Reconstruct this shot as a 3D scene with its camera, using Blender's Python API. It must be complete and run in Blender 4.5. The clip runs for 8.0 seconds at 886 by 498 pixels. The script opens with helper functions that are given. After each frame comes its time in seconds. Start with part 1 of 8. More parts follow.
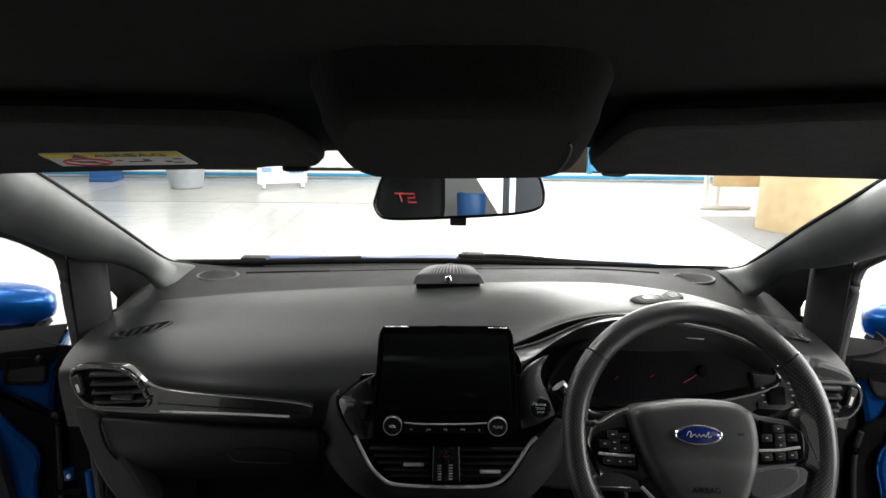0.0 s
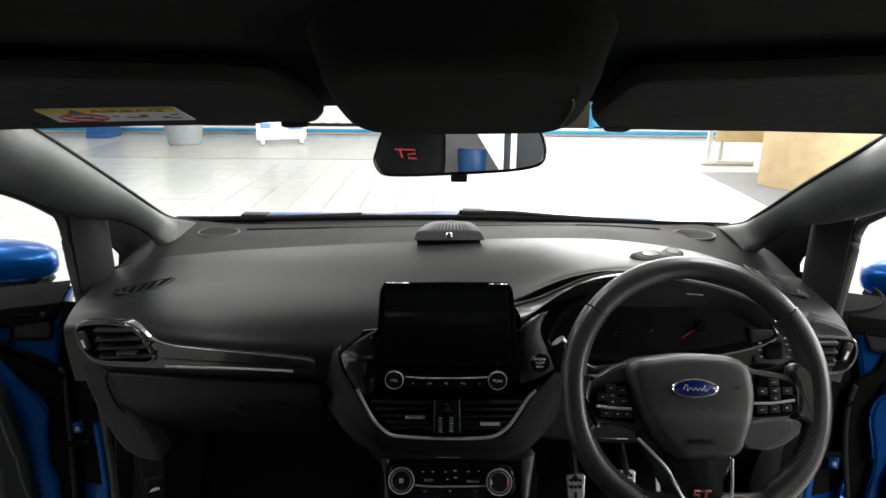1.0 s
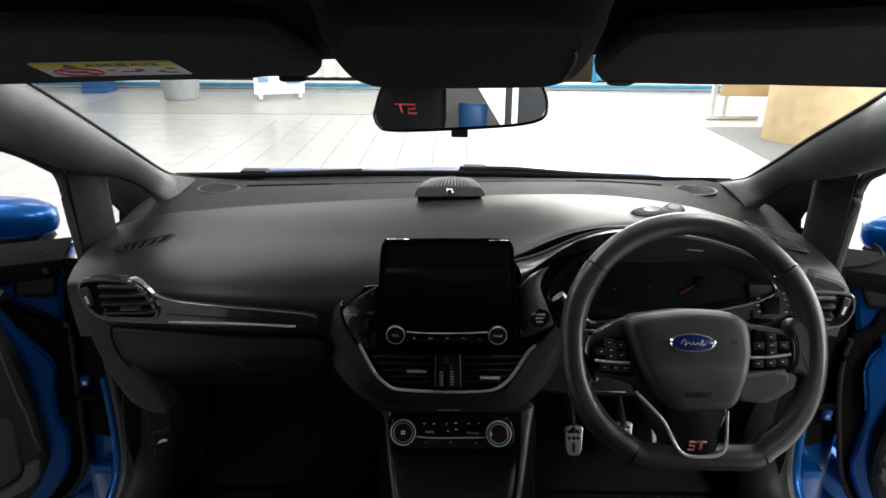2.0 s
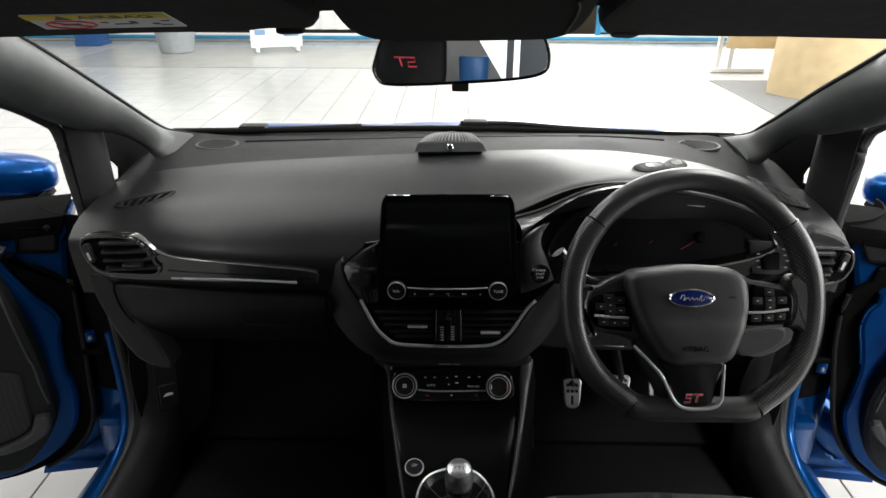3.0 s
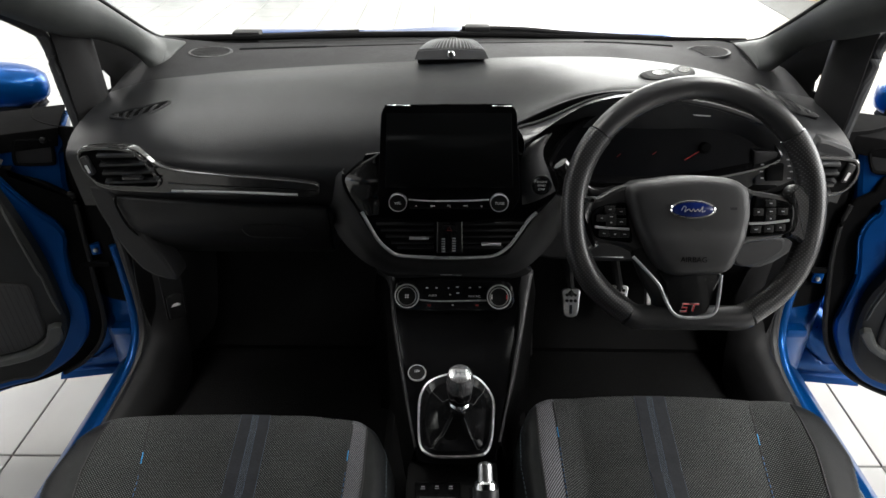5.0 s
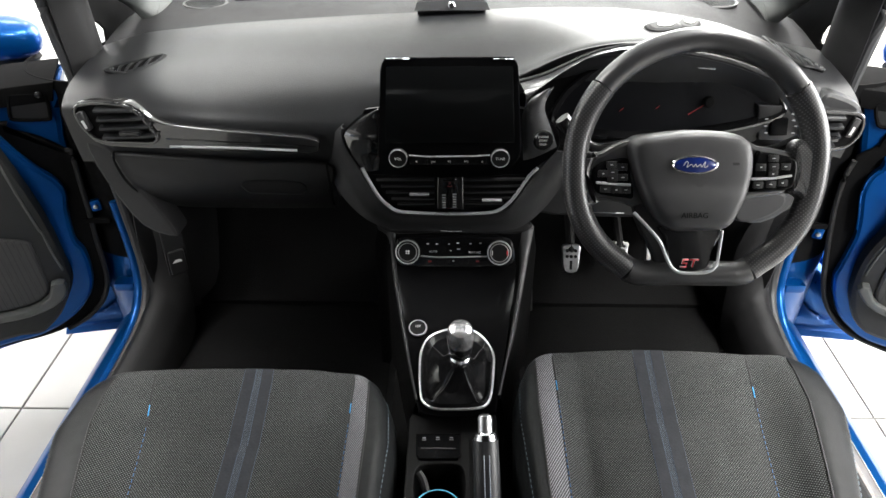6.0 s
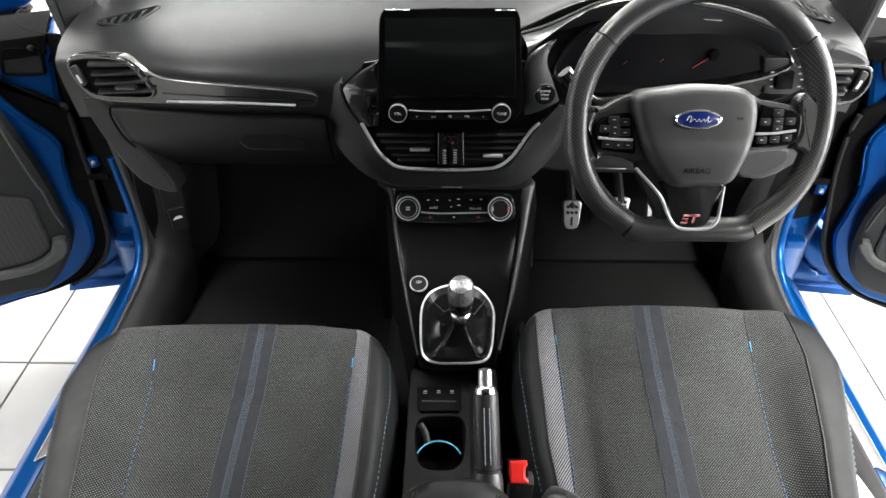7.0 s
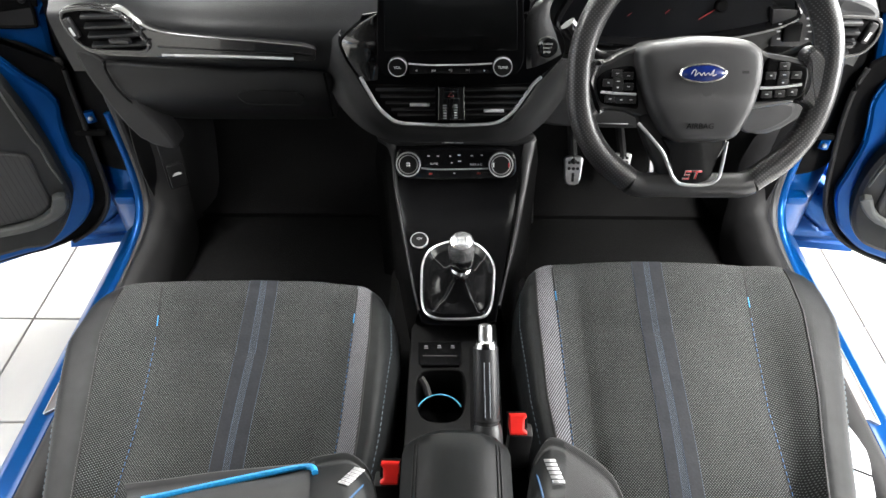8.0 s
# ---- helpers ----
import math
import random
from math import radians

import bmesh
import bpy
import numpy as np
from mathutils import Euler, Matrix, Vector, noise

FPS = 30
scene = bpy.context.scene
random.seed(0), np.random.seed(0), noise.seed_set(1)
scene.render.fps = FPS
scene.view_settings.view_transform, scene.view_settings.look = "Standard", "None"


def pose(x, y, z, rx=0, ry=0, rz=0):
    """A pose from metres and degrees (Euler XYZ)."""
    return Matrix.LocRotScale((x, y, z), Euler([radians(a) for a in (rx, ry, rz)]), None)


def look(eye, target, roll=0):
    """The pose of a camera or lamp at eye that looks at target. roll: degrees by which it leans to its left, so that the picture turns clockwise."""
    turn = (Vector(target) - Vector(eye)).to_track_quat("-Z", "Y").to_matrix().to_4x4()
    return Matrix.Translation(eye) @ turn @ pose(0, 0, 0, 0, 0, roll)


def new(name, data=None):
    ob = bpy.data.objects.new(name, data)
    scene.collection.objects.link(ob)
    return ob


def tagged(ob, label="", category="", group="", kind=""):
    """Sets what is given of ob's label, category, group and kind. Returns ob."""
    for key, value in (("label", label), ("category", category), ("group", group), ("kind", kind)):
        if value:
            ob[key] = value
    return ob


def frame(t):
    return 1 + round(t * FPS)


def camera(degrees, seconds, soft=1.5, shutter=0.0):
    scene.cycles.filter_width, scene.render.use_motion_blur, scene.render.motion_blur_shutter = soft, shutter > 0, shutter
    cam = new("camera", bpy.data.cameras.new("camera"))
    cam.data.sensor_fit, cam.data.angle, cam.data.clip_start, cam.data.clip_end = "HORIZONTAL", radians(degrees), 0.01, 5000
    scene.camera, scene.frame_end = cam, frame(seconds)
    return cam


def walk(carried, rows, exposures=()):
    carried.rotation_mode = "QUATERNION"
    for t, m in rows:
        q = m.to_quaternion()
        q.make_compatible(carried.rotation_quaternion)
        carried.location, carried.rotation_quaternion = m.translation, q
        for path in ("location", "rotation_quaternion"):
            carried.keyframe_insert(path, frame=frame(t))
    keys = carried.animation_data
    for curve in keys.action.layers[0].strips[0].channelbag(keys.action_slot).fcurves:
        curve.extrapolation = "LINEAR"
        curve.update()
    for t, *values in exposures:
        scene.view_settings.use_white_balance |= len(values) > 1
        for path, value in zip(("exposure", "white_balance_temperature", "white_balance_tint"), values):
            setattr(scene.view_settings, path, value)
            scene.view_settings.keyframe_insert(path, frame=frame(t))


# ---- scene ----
cam = camera(69.55, 8.0)
EYE = (-0.012, 0.0, 1.32)
# seconds, then the three turns in degrees; the camera only tilts where it stands
ROWS = [
    (0.0, 76.441, -0.409, 0.847),
    (1.0, 72.541, -0.322, 0.884),
    (2.0, 68.618, -0.231, 0.913),
    (3.0, 64.679, -0.139, 0.934),
    (4.0, 60.732, -0.046, 0.948),
    (5.0, 56.783, 0.044, 0.955),
    (6.0, 52.841, 0.130, 0.957),
    (7.0, 48.911, 0.211, 0.956),
    (8.0, 45.002, 0.285, 0.953),
]
EXPOSURES = [(0.0, 0.28), (1.0, 0.08), (4.6, 0.0), (6.0, 1.33), (7.0, 1.66), (8.0, 1.84)]
walk(cam, [(t, pose(*EYE, rx, ry, rz)) for t, rx, ry, rz in ROWS], EXPOSURES)

# ---------------------------------------------------------------- light
world = bpy.data.worlds.new("daylight")
scene.world = world
world.use_nodes = True
wn = world.node_tree.nodes
sky = wn.new("ShaderNodeTexSky")
sky.sky_type, sky.sun_disc = "NISHITA", False
sky.air_density, sky.dust_density, sky.ozone_density = 0.6, 6.0, 0.5
sky.sun_elevation, sky.sun_rotation = radians(45), radians(20)
wn["Background"].inputs["Strength"].default_value = 0.12
world.node_tree.links.new(sky.outputs["Color"], wn["Background"].inputs["Color"])


def area_lamp(name, place, target, wide, high, watts, colour=(1, 1, 1)):
    data = bpy.data.lights.new(name, "AREA")
    data.shape, data.size, data.size_y, data.energy, data.color = "RECTANGLE", wide, high, watts, colour
    ob = new(name, data)
    ob.matrix_world = look(place, target)
    return ob


area_lamp("window_daylight", (2.7, 9.95, 2.25), (1.0, 0.0, 0.9), 5.2, 2.8, 540, (1.0, 0.99, 0.97))
area_lamp("window_daylight", (-4.0, 9.95, 2.0), (-1.0, 0.0, 0.9), 7.5, 2.6, 65, (1.0, 0.99, 0.97))
area_lamp("window_daylight", (-9.6, 1.0, 1.9), (0.0, 1.0, 0.8), 9.0, 2.4, 55, (1.0, 0.99, 0.97))
area_lamp("window_daylight", (6.7, 1.4, 2.1), (0.0, 1.2, 0.8), 8.4, 2.6, 560, (1.0, 0.99, 0.97))
for ly in (1.5, 4.5, 7.5):
    for lx in (-5.0, -1.7, 1.7, 5.0):
        area_lamp("tube_light", (lx, ly, 3.5), (lx, ly, 0), 0.6, 1.9, (66 if ly < 2 else 38) if lx < 0 else (110 if ly < 2 else 75) if lx < 3 else 40, (1.0, 0.98, 0.95))
# unseen lamps behind the camera, added to brighten the wheel and dashboard face
for lx, watts in ((-1.7, 20), (1.7, 180)):
    area_lamp("tube_light", (lx, -1.5, 3.5), (lx, -1.5, 0), 0.6, 1.9, watts, (1.0, 0.98, 0.95))


# ---------------------------------------------------------------- materials
def material(name, colour, rough=0.5, metal=0.0, coat=0.0, spread=0.25, scale=40.0, bump=0.0, bump_scale=300.0, spec=0.5, vary=0.12):
    """A procedural surface with grain at a fine scale, blotches at a coarse one and fine relief."""
    m = bpy.data.materials.new(name)
    m.use_nodes = True
    n, l = m.node_tree.nodes, m.node_tree.links
    b = n["Principled BSDF"]
    b.inputs["Metallic"].default_value = metal
    b.inputs["Coat Weight"].default_value = coat
    b.inputs["Coat Roughness"].default_value = 0.04
    b.inputs["Specular IOR Level"].default_value = spec
    co = n.new("ShaderNodeTexCoord")
    fine = n.new("ShaderNodeTexNoise")
    fine.inputs["Scale"].default_value, fine.inputs["Detail"].default_value = scale, 6
    l.new(co.outputs["Object"], fine.inputs["Vector"])
    ramp = n.new("ShaderNodeValToRGB")
    ramp.color_ramp.elements[0].position, ramp.color_ramp.elements[1].position = 0.3, 0.7
    ramp.color_ramp.elements[0].color = (*[c * (1 - spread) for c in colour], 1)
    ramp.color_ramp.elements[1].color = (*[min(1, c * (1 + spread)) for c in colour], 1)
    l.new(fine.outputs["Fac"], ramp.inputs["Fac"])
    l.new(ramp.outputs["Color"], b.inputs["Base Color"])
    wide = n.new("ShaderNodeTexNoise")
    wide.inputs["Scale"].default_value, wide.inputs["Detail"].default_value = scale * 0.18, 4
    l.new(co.outputs["Object"], wide.inputs["Vector"])
    span = n.new("ShaderNodeMapRange")
    span.inputs["To Min"].default_value, span.inputs["To Max"].default_value = max(0.0, rough - vary * min(1, rough * 2)), min(1, rough + vary * min(1, rough * 2))
    l.new(wide.outputs["Fac"], span.inputs["Value"])
    l.new(span.outputs["Result"], b.inputs["Roughness"])
    if bump:
        grain = n.new("ShaderNodeTexVoronoi")
        grain.inputs["Scale"].default_value = bump_scale
        l.new(co.outputs["Object"], grain.inputs["Vector"])
        bp = n.new("ShaderNodeBump")
        bp.inputs["Strength"].default_value, bp.inputs["Distance"].default_value = bump, 0.0006
        l.new(grain.outputs["Distance"], bp.inputs["Height"])
        l.new(bp.outputs["Normal"], b.inputs["Normal"])
    return m


def dots(name, dark, light, pitch, rough=0.75, relief=0.5, angle=0.0, stripes=False, lean=0.0, lo=0.30, wobble=0.35):
    """Woven or perforated stuff: a staggered pattern of small dots, or fine slanting ribs."""
    m = material(name, dark, rough, spread=0.2, scale=60)
    n, l = m.node_tree.nodes, m.node_tree.links
    b = n["Principled BSDF"]
    co = n.new("ShaderNodeTexCoord")
    mp = n.new("ShaderNodeMapping")
    mp.inputs["Rotation"].default_value = (radians(lean), 0, radians(angle))
    mp.inputs["Scale"].default_value = (1 / pitch,) * 3
    wob = n.new("ShaderNodeTexNoise")
    wob.inputs["Scale"].default_value, wob.inputs["Detail"].default_value = 45, 3
    l.new(co.outputs["Object"], wob.inputs["Vector"])
    push = n.new("ShaderNodeVectorMath")
    push.operation = "MULTIPLY_ADD"
    push.inputs[1].default_value = (pitch * wobble,) * 3
    l.new(wob.outputs["Color"], push.inputs[0])
    l.new(co.outputs["Object"], push.inputs[2])
    l.new(push.outputs["Vector"], mp.inputs["Vector"])
    sep = n.new("ShaderNodeSeparateXYZ")
    l.new(mp.outputs["Vector"], sep.inputs["Vector"])

    def sine(socket):
        a = n.new("ShaderNodeMath")
        a.operation = "MULTIPLY"
        a.inputs[1].default_value = 2 * math.pi
        l.new(socket, a.inputs[0])
        s = n.new("ShaderNodeMath")
        s.operation = "SINE"
        l.new(a.outputs[0], s.inputs[0])
        return s.outputs[0]
    if stripes:
        value = sine(sep.outputs["X"])
    else:
        both = n.new("ShaderNodeMath")
        both.operation = "MULTIPLY"
        l.new(sine(sep.outputs["X"]), both.inputs[0])
        l.new(sine(sep.outputs["Y"]), both.inputs[1])
        value = both.outputs[0]
    ramp = n.new("ShaderNodeValToRGB")
    ramp.color_ramp.elements[0].position, ramp.color_ramp.elements[1].position = lo, 0.62
    ramp.color_ramp.elements[0].color, ramp.color_ramp.elements[1].color = (*dark, 1), (*light, 1)
    l.new(value, ramp.inputs["Fac"])
    blot = n.new("ShaderNodeTexNoise")
    blot.inputs["Scale"].default_value = 14
    l.new(co.outputs["Object"], blot.inputs["Vector"])
    mix = n.new("ShaderNodeMix")
    mix.data_type, mix.blend_type = "RGBA", "MULTIPLY"
    mix.inputs["Factor"].default_value = 0.5
    l.new(ramp.outputs["Color"], mix.inputs[6])
    l.new(blot.outputs["Fac"], mix.inputs[7])
    l.new(mix.outputs[2], b.inputs["Base Color"])
    bp = n.new("ShaderNodeBump")
    bp.inputs["Strength"].default_value, bp.inputs["Distance"].default_value = relief, 0.0008
    l.new(value, bp.inputs["Height"])
    l.new(bp.outputs["Normal"], b.inputs["Normal"])
    return m


def thin_glass(name, tint=(0.93, 0.96, 0.95)):
    m = bpy.data.materials.new(name)
    m.use_nodes = True
    n, l = m.node_tree.nodes, m.node_tree.links
    clear, gloss, mix = n.new("ShaderNodeBsdfTransparent"), n.new("ShaderNodeBsdfGlossy"), n.new("ShaderNodeMixShader")
    clear.inputs["Color"].default_value = (*tint, 1)
    gloss.inputs["Roughness"].default_value = 0.0
    mix.inputs[0].default_value = 0.035
    l.new(clear.outputs["BSDF"], mix.inputs[1])
    l.new(gloss.outputs["BSDF"], mix.inputs[2])
    l.new(mix.outputs["Shader"], n["Material Output"].inputs["Surface"])
    return m


def glowing(name, colour, strength):
    m = material(name, colour, 0.5)
    b = m.node_tree.nodes["Principled BSDF"]
    b.inputs["Emission Color"].default_value = (*colour, 1)
    b.inputs["Emission Strength"].default_value = strength
    return m


SOFT = material("soft_grained_plastic", (0.0090, 0.0095, 0.0106), 0.40, spread=0.15, bump=0.35, bump_scale=800, spec=0.45, vary=0.02)
FLANK = material("grained_flank_plastic", (0.017, 0.0172, 0.0182), 0.45, spread=0.15, bump=0.3, bump_scale=1000, vary=0.03)
DARKTRIM = material("dark_pillar_plastic", (0.007, 0.007, 0.0075), 0.6, spread=0.15, bump=0.25, bump_scale=1100, spec=0.25)
DECK = material("console_gloss_plastic", (0.0034, 0.0034, 0.0037), 0.14, spread=0.2, scale=20, spec=0.035)
KNOBCAP = material("polished_knob_metal", (0.42, 0.42, 0.43), 0.25, metal=0.8, spread=0.1)
TOPP = material("matt_top_plastic", (0.014, 0.014, 0.015), 0.72, spread=0.2, bump=0.3, bump_scale=1000, spec=0.25)
COVER = material("grained_airbag_plastic", (0.021, 0.021, 0.0222), 0.45, spread=0.10, bump=0.20, bump_scale=1000)
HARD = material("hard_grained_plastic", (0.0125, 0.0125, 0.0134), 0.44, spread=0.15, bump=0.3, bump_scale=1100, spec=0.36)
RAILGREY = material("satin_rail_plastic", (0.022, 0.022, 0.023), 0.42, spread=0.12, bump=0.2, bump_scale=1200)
GREYP = material("pillar_trim_plastic", (0.040, 0.043, 0.042), 0.5, spread=0.12, bump=0.25, bump_scale=1200)
PIANO = material("piano_black_plastic", (0.006, 0.006, 0.0065), 0.12, spread=0.2, scale=20, coat=0.25)
FLECK = material("flecked_gloss_trim", (0.012, 0.0118, 0.0122), 0.14, spread=0.3, scale=1500, coat=0.8, spec=0.7)
# lighter copy of the flecked trim, with the light it reflects in its colour
LITFLECK = material("lit_flecked_trim", (0.034, 0.034, 0.0355), 0.30, spread=0.25, scale=1500, coat=0.25, spec=0.5)
FLARE = material("dark_flare_plastic", (0.0185, 0.0188, 0.0198), 0.46, spread=0.15, bump=0.3, bump_scale=900, spec=0.32)
KNOB = material("satin_black_plastic", (0.005, 0.005, 0.005), 0.35, spec=0.3)
SEALGREY = material("grey_seal_rubber", (0.028, 0.029, 0.031), 0.55, spread=0.15, scale=60, spec=0.4)
KEYBLACK = material("satin_key_plastic", (0.011, 0.011, 0.0115), 0.4, spread=0.15, spec=0.3)
SCREEN = material("screen_glass", (0.0052, 0.0055, 0.0058), 0.10, spread=0.1, scale=5, spec=0.10)
DIALGLASS = material("dark_dial_glass", (0.0075, 0.0078, 0.0092), 0.22, spread=0.15, scale=8, spec=0.14)
GAITER = material("gaiter_leather", (0.0048, 0.0048, 0.0052), 0.24, spread=0.2, scale=60, bump=0.12, bump_scale=700, spec=0.12)
BANDGREY = material("speaker_band_plastic", (0.035, 0.036, 0.038), 0.45, spread=0.1, bump=0.2, bump_scale=1200)
RIBGREY = material("speaker_rib_plastic", (0.16, 0.165, 0.17), 0.5, spread=0.1)
SILVER = material("silver_paint", (0.46, 0.47, 0.48), 0.28, metal=0.35, spread=0.05)
CHROME = material("satin_chrome", (0.75, 0.76, 0.78), 0.18, metal=1.0, spread=0.05)
LEATHER = material("smooth_leather", (0.019, 0.019, 0.0200), 0.33, spread=0.12, scale=90, bump=0.15, bump_scale=750, spec=0.7)
PERF = dots("perforated_leather", (0.024, 0.024, 0.0248), (0.12, 0.12, 0.123), 0.0052, 0.30, -0.5, lean=-63.2, lo=0.55, wobble=0.1)
FABRIC = dots("woven_seat_fabric", (0.0012, 0.0016, 0.0018), (0.158, 0.168, 0.168), 0.0039, 0.85, 0.5, lo=0.52, wobble=0.10)
WEAVE = dots("blue_flecked_weave", (0.011, 0.014, 0.019), (0.12, 0.155, 0.20), 0.0027, 0.85, 0.4, lo=0.33, wobble=0.1)
TWILL = dots("ribbed_grey_fabric", (0.03, 0.03, 0.034), (0.27, 0.27, 0.295), 0.0029, 0.8, 0.5, 32, True, wobble=0.1)
NAVY = material("navy_band_fabric", (0.0070, 0.0082, 0.0122), 0.8, spread=0.25, scale=300, bump=0.3)
SEATLEATHER = material("seat_leather", (0.0078, 0.0086, 0.0091), 0.5, spread=0.2, scale=70, bump=0.2, bump_scale=1100, spec=0.17)
ARMLEATHER = material("smooth_armrest_leather", (0.0072, 0.0080, 0.0084), 0.48, spread=0.12, scale=60, bump=0.10, bump_scale=1400, spec=0.18)
WINGGREY = material("grey_wing_leather", (0.030, 0.0305, 0.031), 0.6, spread=0.12, scale=60, bump=0.10, bump_scale=1500, spec=0.3)
PIPING = material("blue_piping", (0.012, 0.27, 0.60), 0.5, scale=400)
THREAD = material("blue_thread", (0.014, 0.085, 0.21), 0.6, scale=400)
DULLTHREAD = material("dull_blue_thread", (0.035, 0.058, 0.095), 0.7, scale=400)
DOORTRIM = material("door_trim_plastic", (0.0060, 0.0066, 0.0070), 0.55, spread=0.15, bump=0.3, bump_scale=900, spec=0.35)
BADGERED = material("embroidered_red_badge", (0.90, 0.10, 0.12), 0.5, spread=0.08)
DARKTHREAD = material("dark_grey_thread", (0.035, 0.037, 0.04), 0.7, scale=400)
PALETHREAD = material("pale_grey_thread", (0.26, 0.29, 0.32), 0.7, scale=400)
WINGCLOTH = dots("fine_wing_cloth", (0.014, 0.014, 0.0145), (0.050, 0.050, 0.052), 0.0016, 0.8, 0.3, wobble=0.1)
GRIPLEATHER = material("sheen_grip_leather", (0.021, 0.0215, 0.023), 0.36, spread=0.15, scale=80, bump=0.15, bump_scale=1200, spec=0.5)
GREYTHREAD = material("grey_thread", (0.10, 0.135, 0.16), 0.7, scale=400)
PAINT = material("metallic_blue_paint", (0.0006, 0.054, 0.212), 0.30, metal=0.55, coat=0.15, spec=0.2, spread=0.04, scale=30)
FELT = material("black_headliner_felt", (0.012, 0.0123, 0.0113), 0.95, spread=0.3, scale=400, bump=0.4, bump_scale=900, spec=0.2)
VISOR = material("dark_visor_cloth", (0.027, 0.0265, 0.0265), 0.85, spread=0.2, scale=300, bump=0.3, bump_scale=900, spec=0.2)
CARPET = material("black_carpet", (0.0044, 0.0044, 0.0045), 0.98, spread=0.5, scale=500, bump=0.8, bump_scale=500, spec=0.1)
RUBBER = material("black_rubber", (0.011, 0.011, 0.0115), 0.6, spread=0.2, spec=0.3)
TRAYPLASTIC = material("matt_tray_plastic", (0.0042, 0.0042, 0.0044), 0.5, spread=0.2, bump=0.2, bump_scale=1000, spec=0.10)
VOID = material("black_shaft_plastic", (0.0044, 0.0044, 0.0046), 0.9, spec=0.06)
WHITE = material("white_print", (0.75, 0.75, 0.75), 0.5, spread=0.05)
DIMWHITE = material("grey_print", (0.52, 0.52, 0.53), 0.5, spread=0.05)
YELLOW = material("yellow_print", (0.80, 0.62, 0.03), 0.5, spread=0.05)
RED = material("red_buckle_plastic", (0.72, 0.02, 0.015), 0.35, spread=0.08)
REDPRINT = material("red_badge", (0.70, 0.04, 0.05), 0.3, spread=0.08)
DIMRED = material("dim_red_needle", (0.30, 0.02, 0.02), 0.4)
BADGE = material("blue_badge_enamel", (0.006, 0.016, 0.11), 0.15, coat=0.8)
STEEL = material("brushed_steel", (0.55, 0.55, 0.56), 0.35, metal=1.0, spread=0.15, scale=120)
CYAN = glowing("lit_blue_ring", (0.08, 0.35, 0.50), 0.16)
MARKGREY = material("dim_key_print", (0.20, 0.20, 0.21), 0.5, spread=0.05)
MIRROR = material("mirror_glass", (0.86, 0.87, 0.87), 0.0, metal=1.0, spread=0.0)
GLASS = thin_glass("clear_glass")
TINTED = thin_glass("dark_tinted_glass", (0.10, 0.11, 0.11))
DAYGLOW = glowing("bright_outdoor_haze", (1.0, 1.0, 1.0), 1.4)
BACKPAINT = material("grey_back_wall_paint", (0.20, 0.20, 0.205), 0.7, spread=0.08, scale=2)
WALLPAINT = material("white_wall_paint", (0.78, 0.78, 0.77), 0.7, spread=0.04, scale=3)
CEILPAINT = material("white_ceiling_board", (0.74, 0.74, 0.73), 0.8, spread=0.05, scale=4)
TILE = material("glazed_white_tile", (0.405, 0.404, 0.392), 0.18, spread=0.05, scale=5, spec=0.25)
GROUT = material("grey_grout", (0.20, 0.165, 0.135), 0.9, spread=0.2, scale=50)
SCUFF = material("brushed_scuff_metal", (0.13, 0.12, 0.118), 0.34, metal=0.7, spread=0.15, scale=120)
GREYFLOOR = material("grey_carpet_tile", (0.16, 0.16, 0.16), 0.9, spread=0.25, scale=80)
BLUEFRAME = material("blue_painted_metal", (0.05, 0.30, 0.52), 0.4, spread=0.1, scale=8)
DARKBLUE = material("dark_blue_paint", (0.015, 0.09, 0.27), 0.4, spread=0.1, scale=8)
BOARD = material("pale_wood_laminate", (0.60, 0.455, 0.265), 0.45, spread=0.10, scale=9)
POT = material("grey_planter_plastic", (0.36, 0.38, 0.40), 0.6, spread=0.1, scale=12)
CARD = material("white_card", (0.80, 0.80, 0.80), 0.6, spread=0.05)
INK = material("grey_ink", (0.10, 0.11, 0.13), 0.6, spread=0.1)


# ---------------------------------------------------------------- shaping
def thing(name, place, label, category, group="", kind=""):
    ob = new(name)
    ob.location = place
    ob.empty_display_size = 0.05
    return tagged(ob, label, category, group, kind)


def root_of(parent):
    off = Vector((0, 0, 0))
    while parent is not None:
        off += parent.location
        parent = parent.parent
    return off


def part(name, bm, mat, parent=None, label="", flat=False, angle=35):
    """Link a bmesh, modelled in world places, as one mesh under a thing or a part."""
    bmesh.ops.recalc_face_normals(bm, faces=bm.faces[:])
    if parent is not None:
        bmesh.ops.translate(bm, verts=bm.verts[:], vec=-root_of(parent))
    me = bpy.data.meshes.new(name)
    bm.to_mesh(me)
    bm.free()
    me.materials.append(mat)
    if not flat:
        me.polygons.foreach_set("use_smooth", [True] * len(me.polygons))
        me.set_sharp_from_angle(angle=radians(angle))
        for face in me.polygons:
            if len(face.vertices) > 4:
                face.use_smooth = False
    ob = new(name, me)
    ob.parent = parent
    if label:
        ob["label"] = label
    return ob


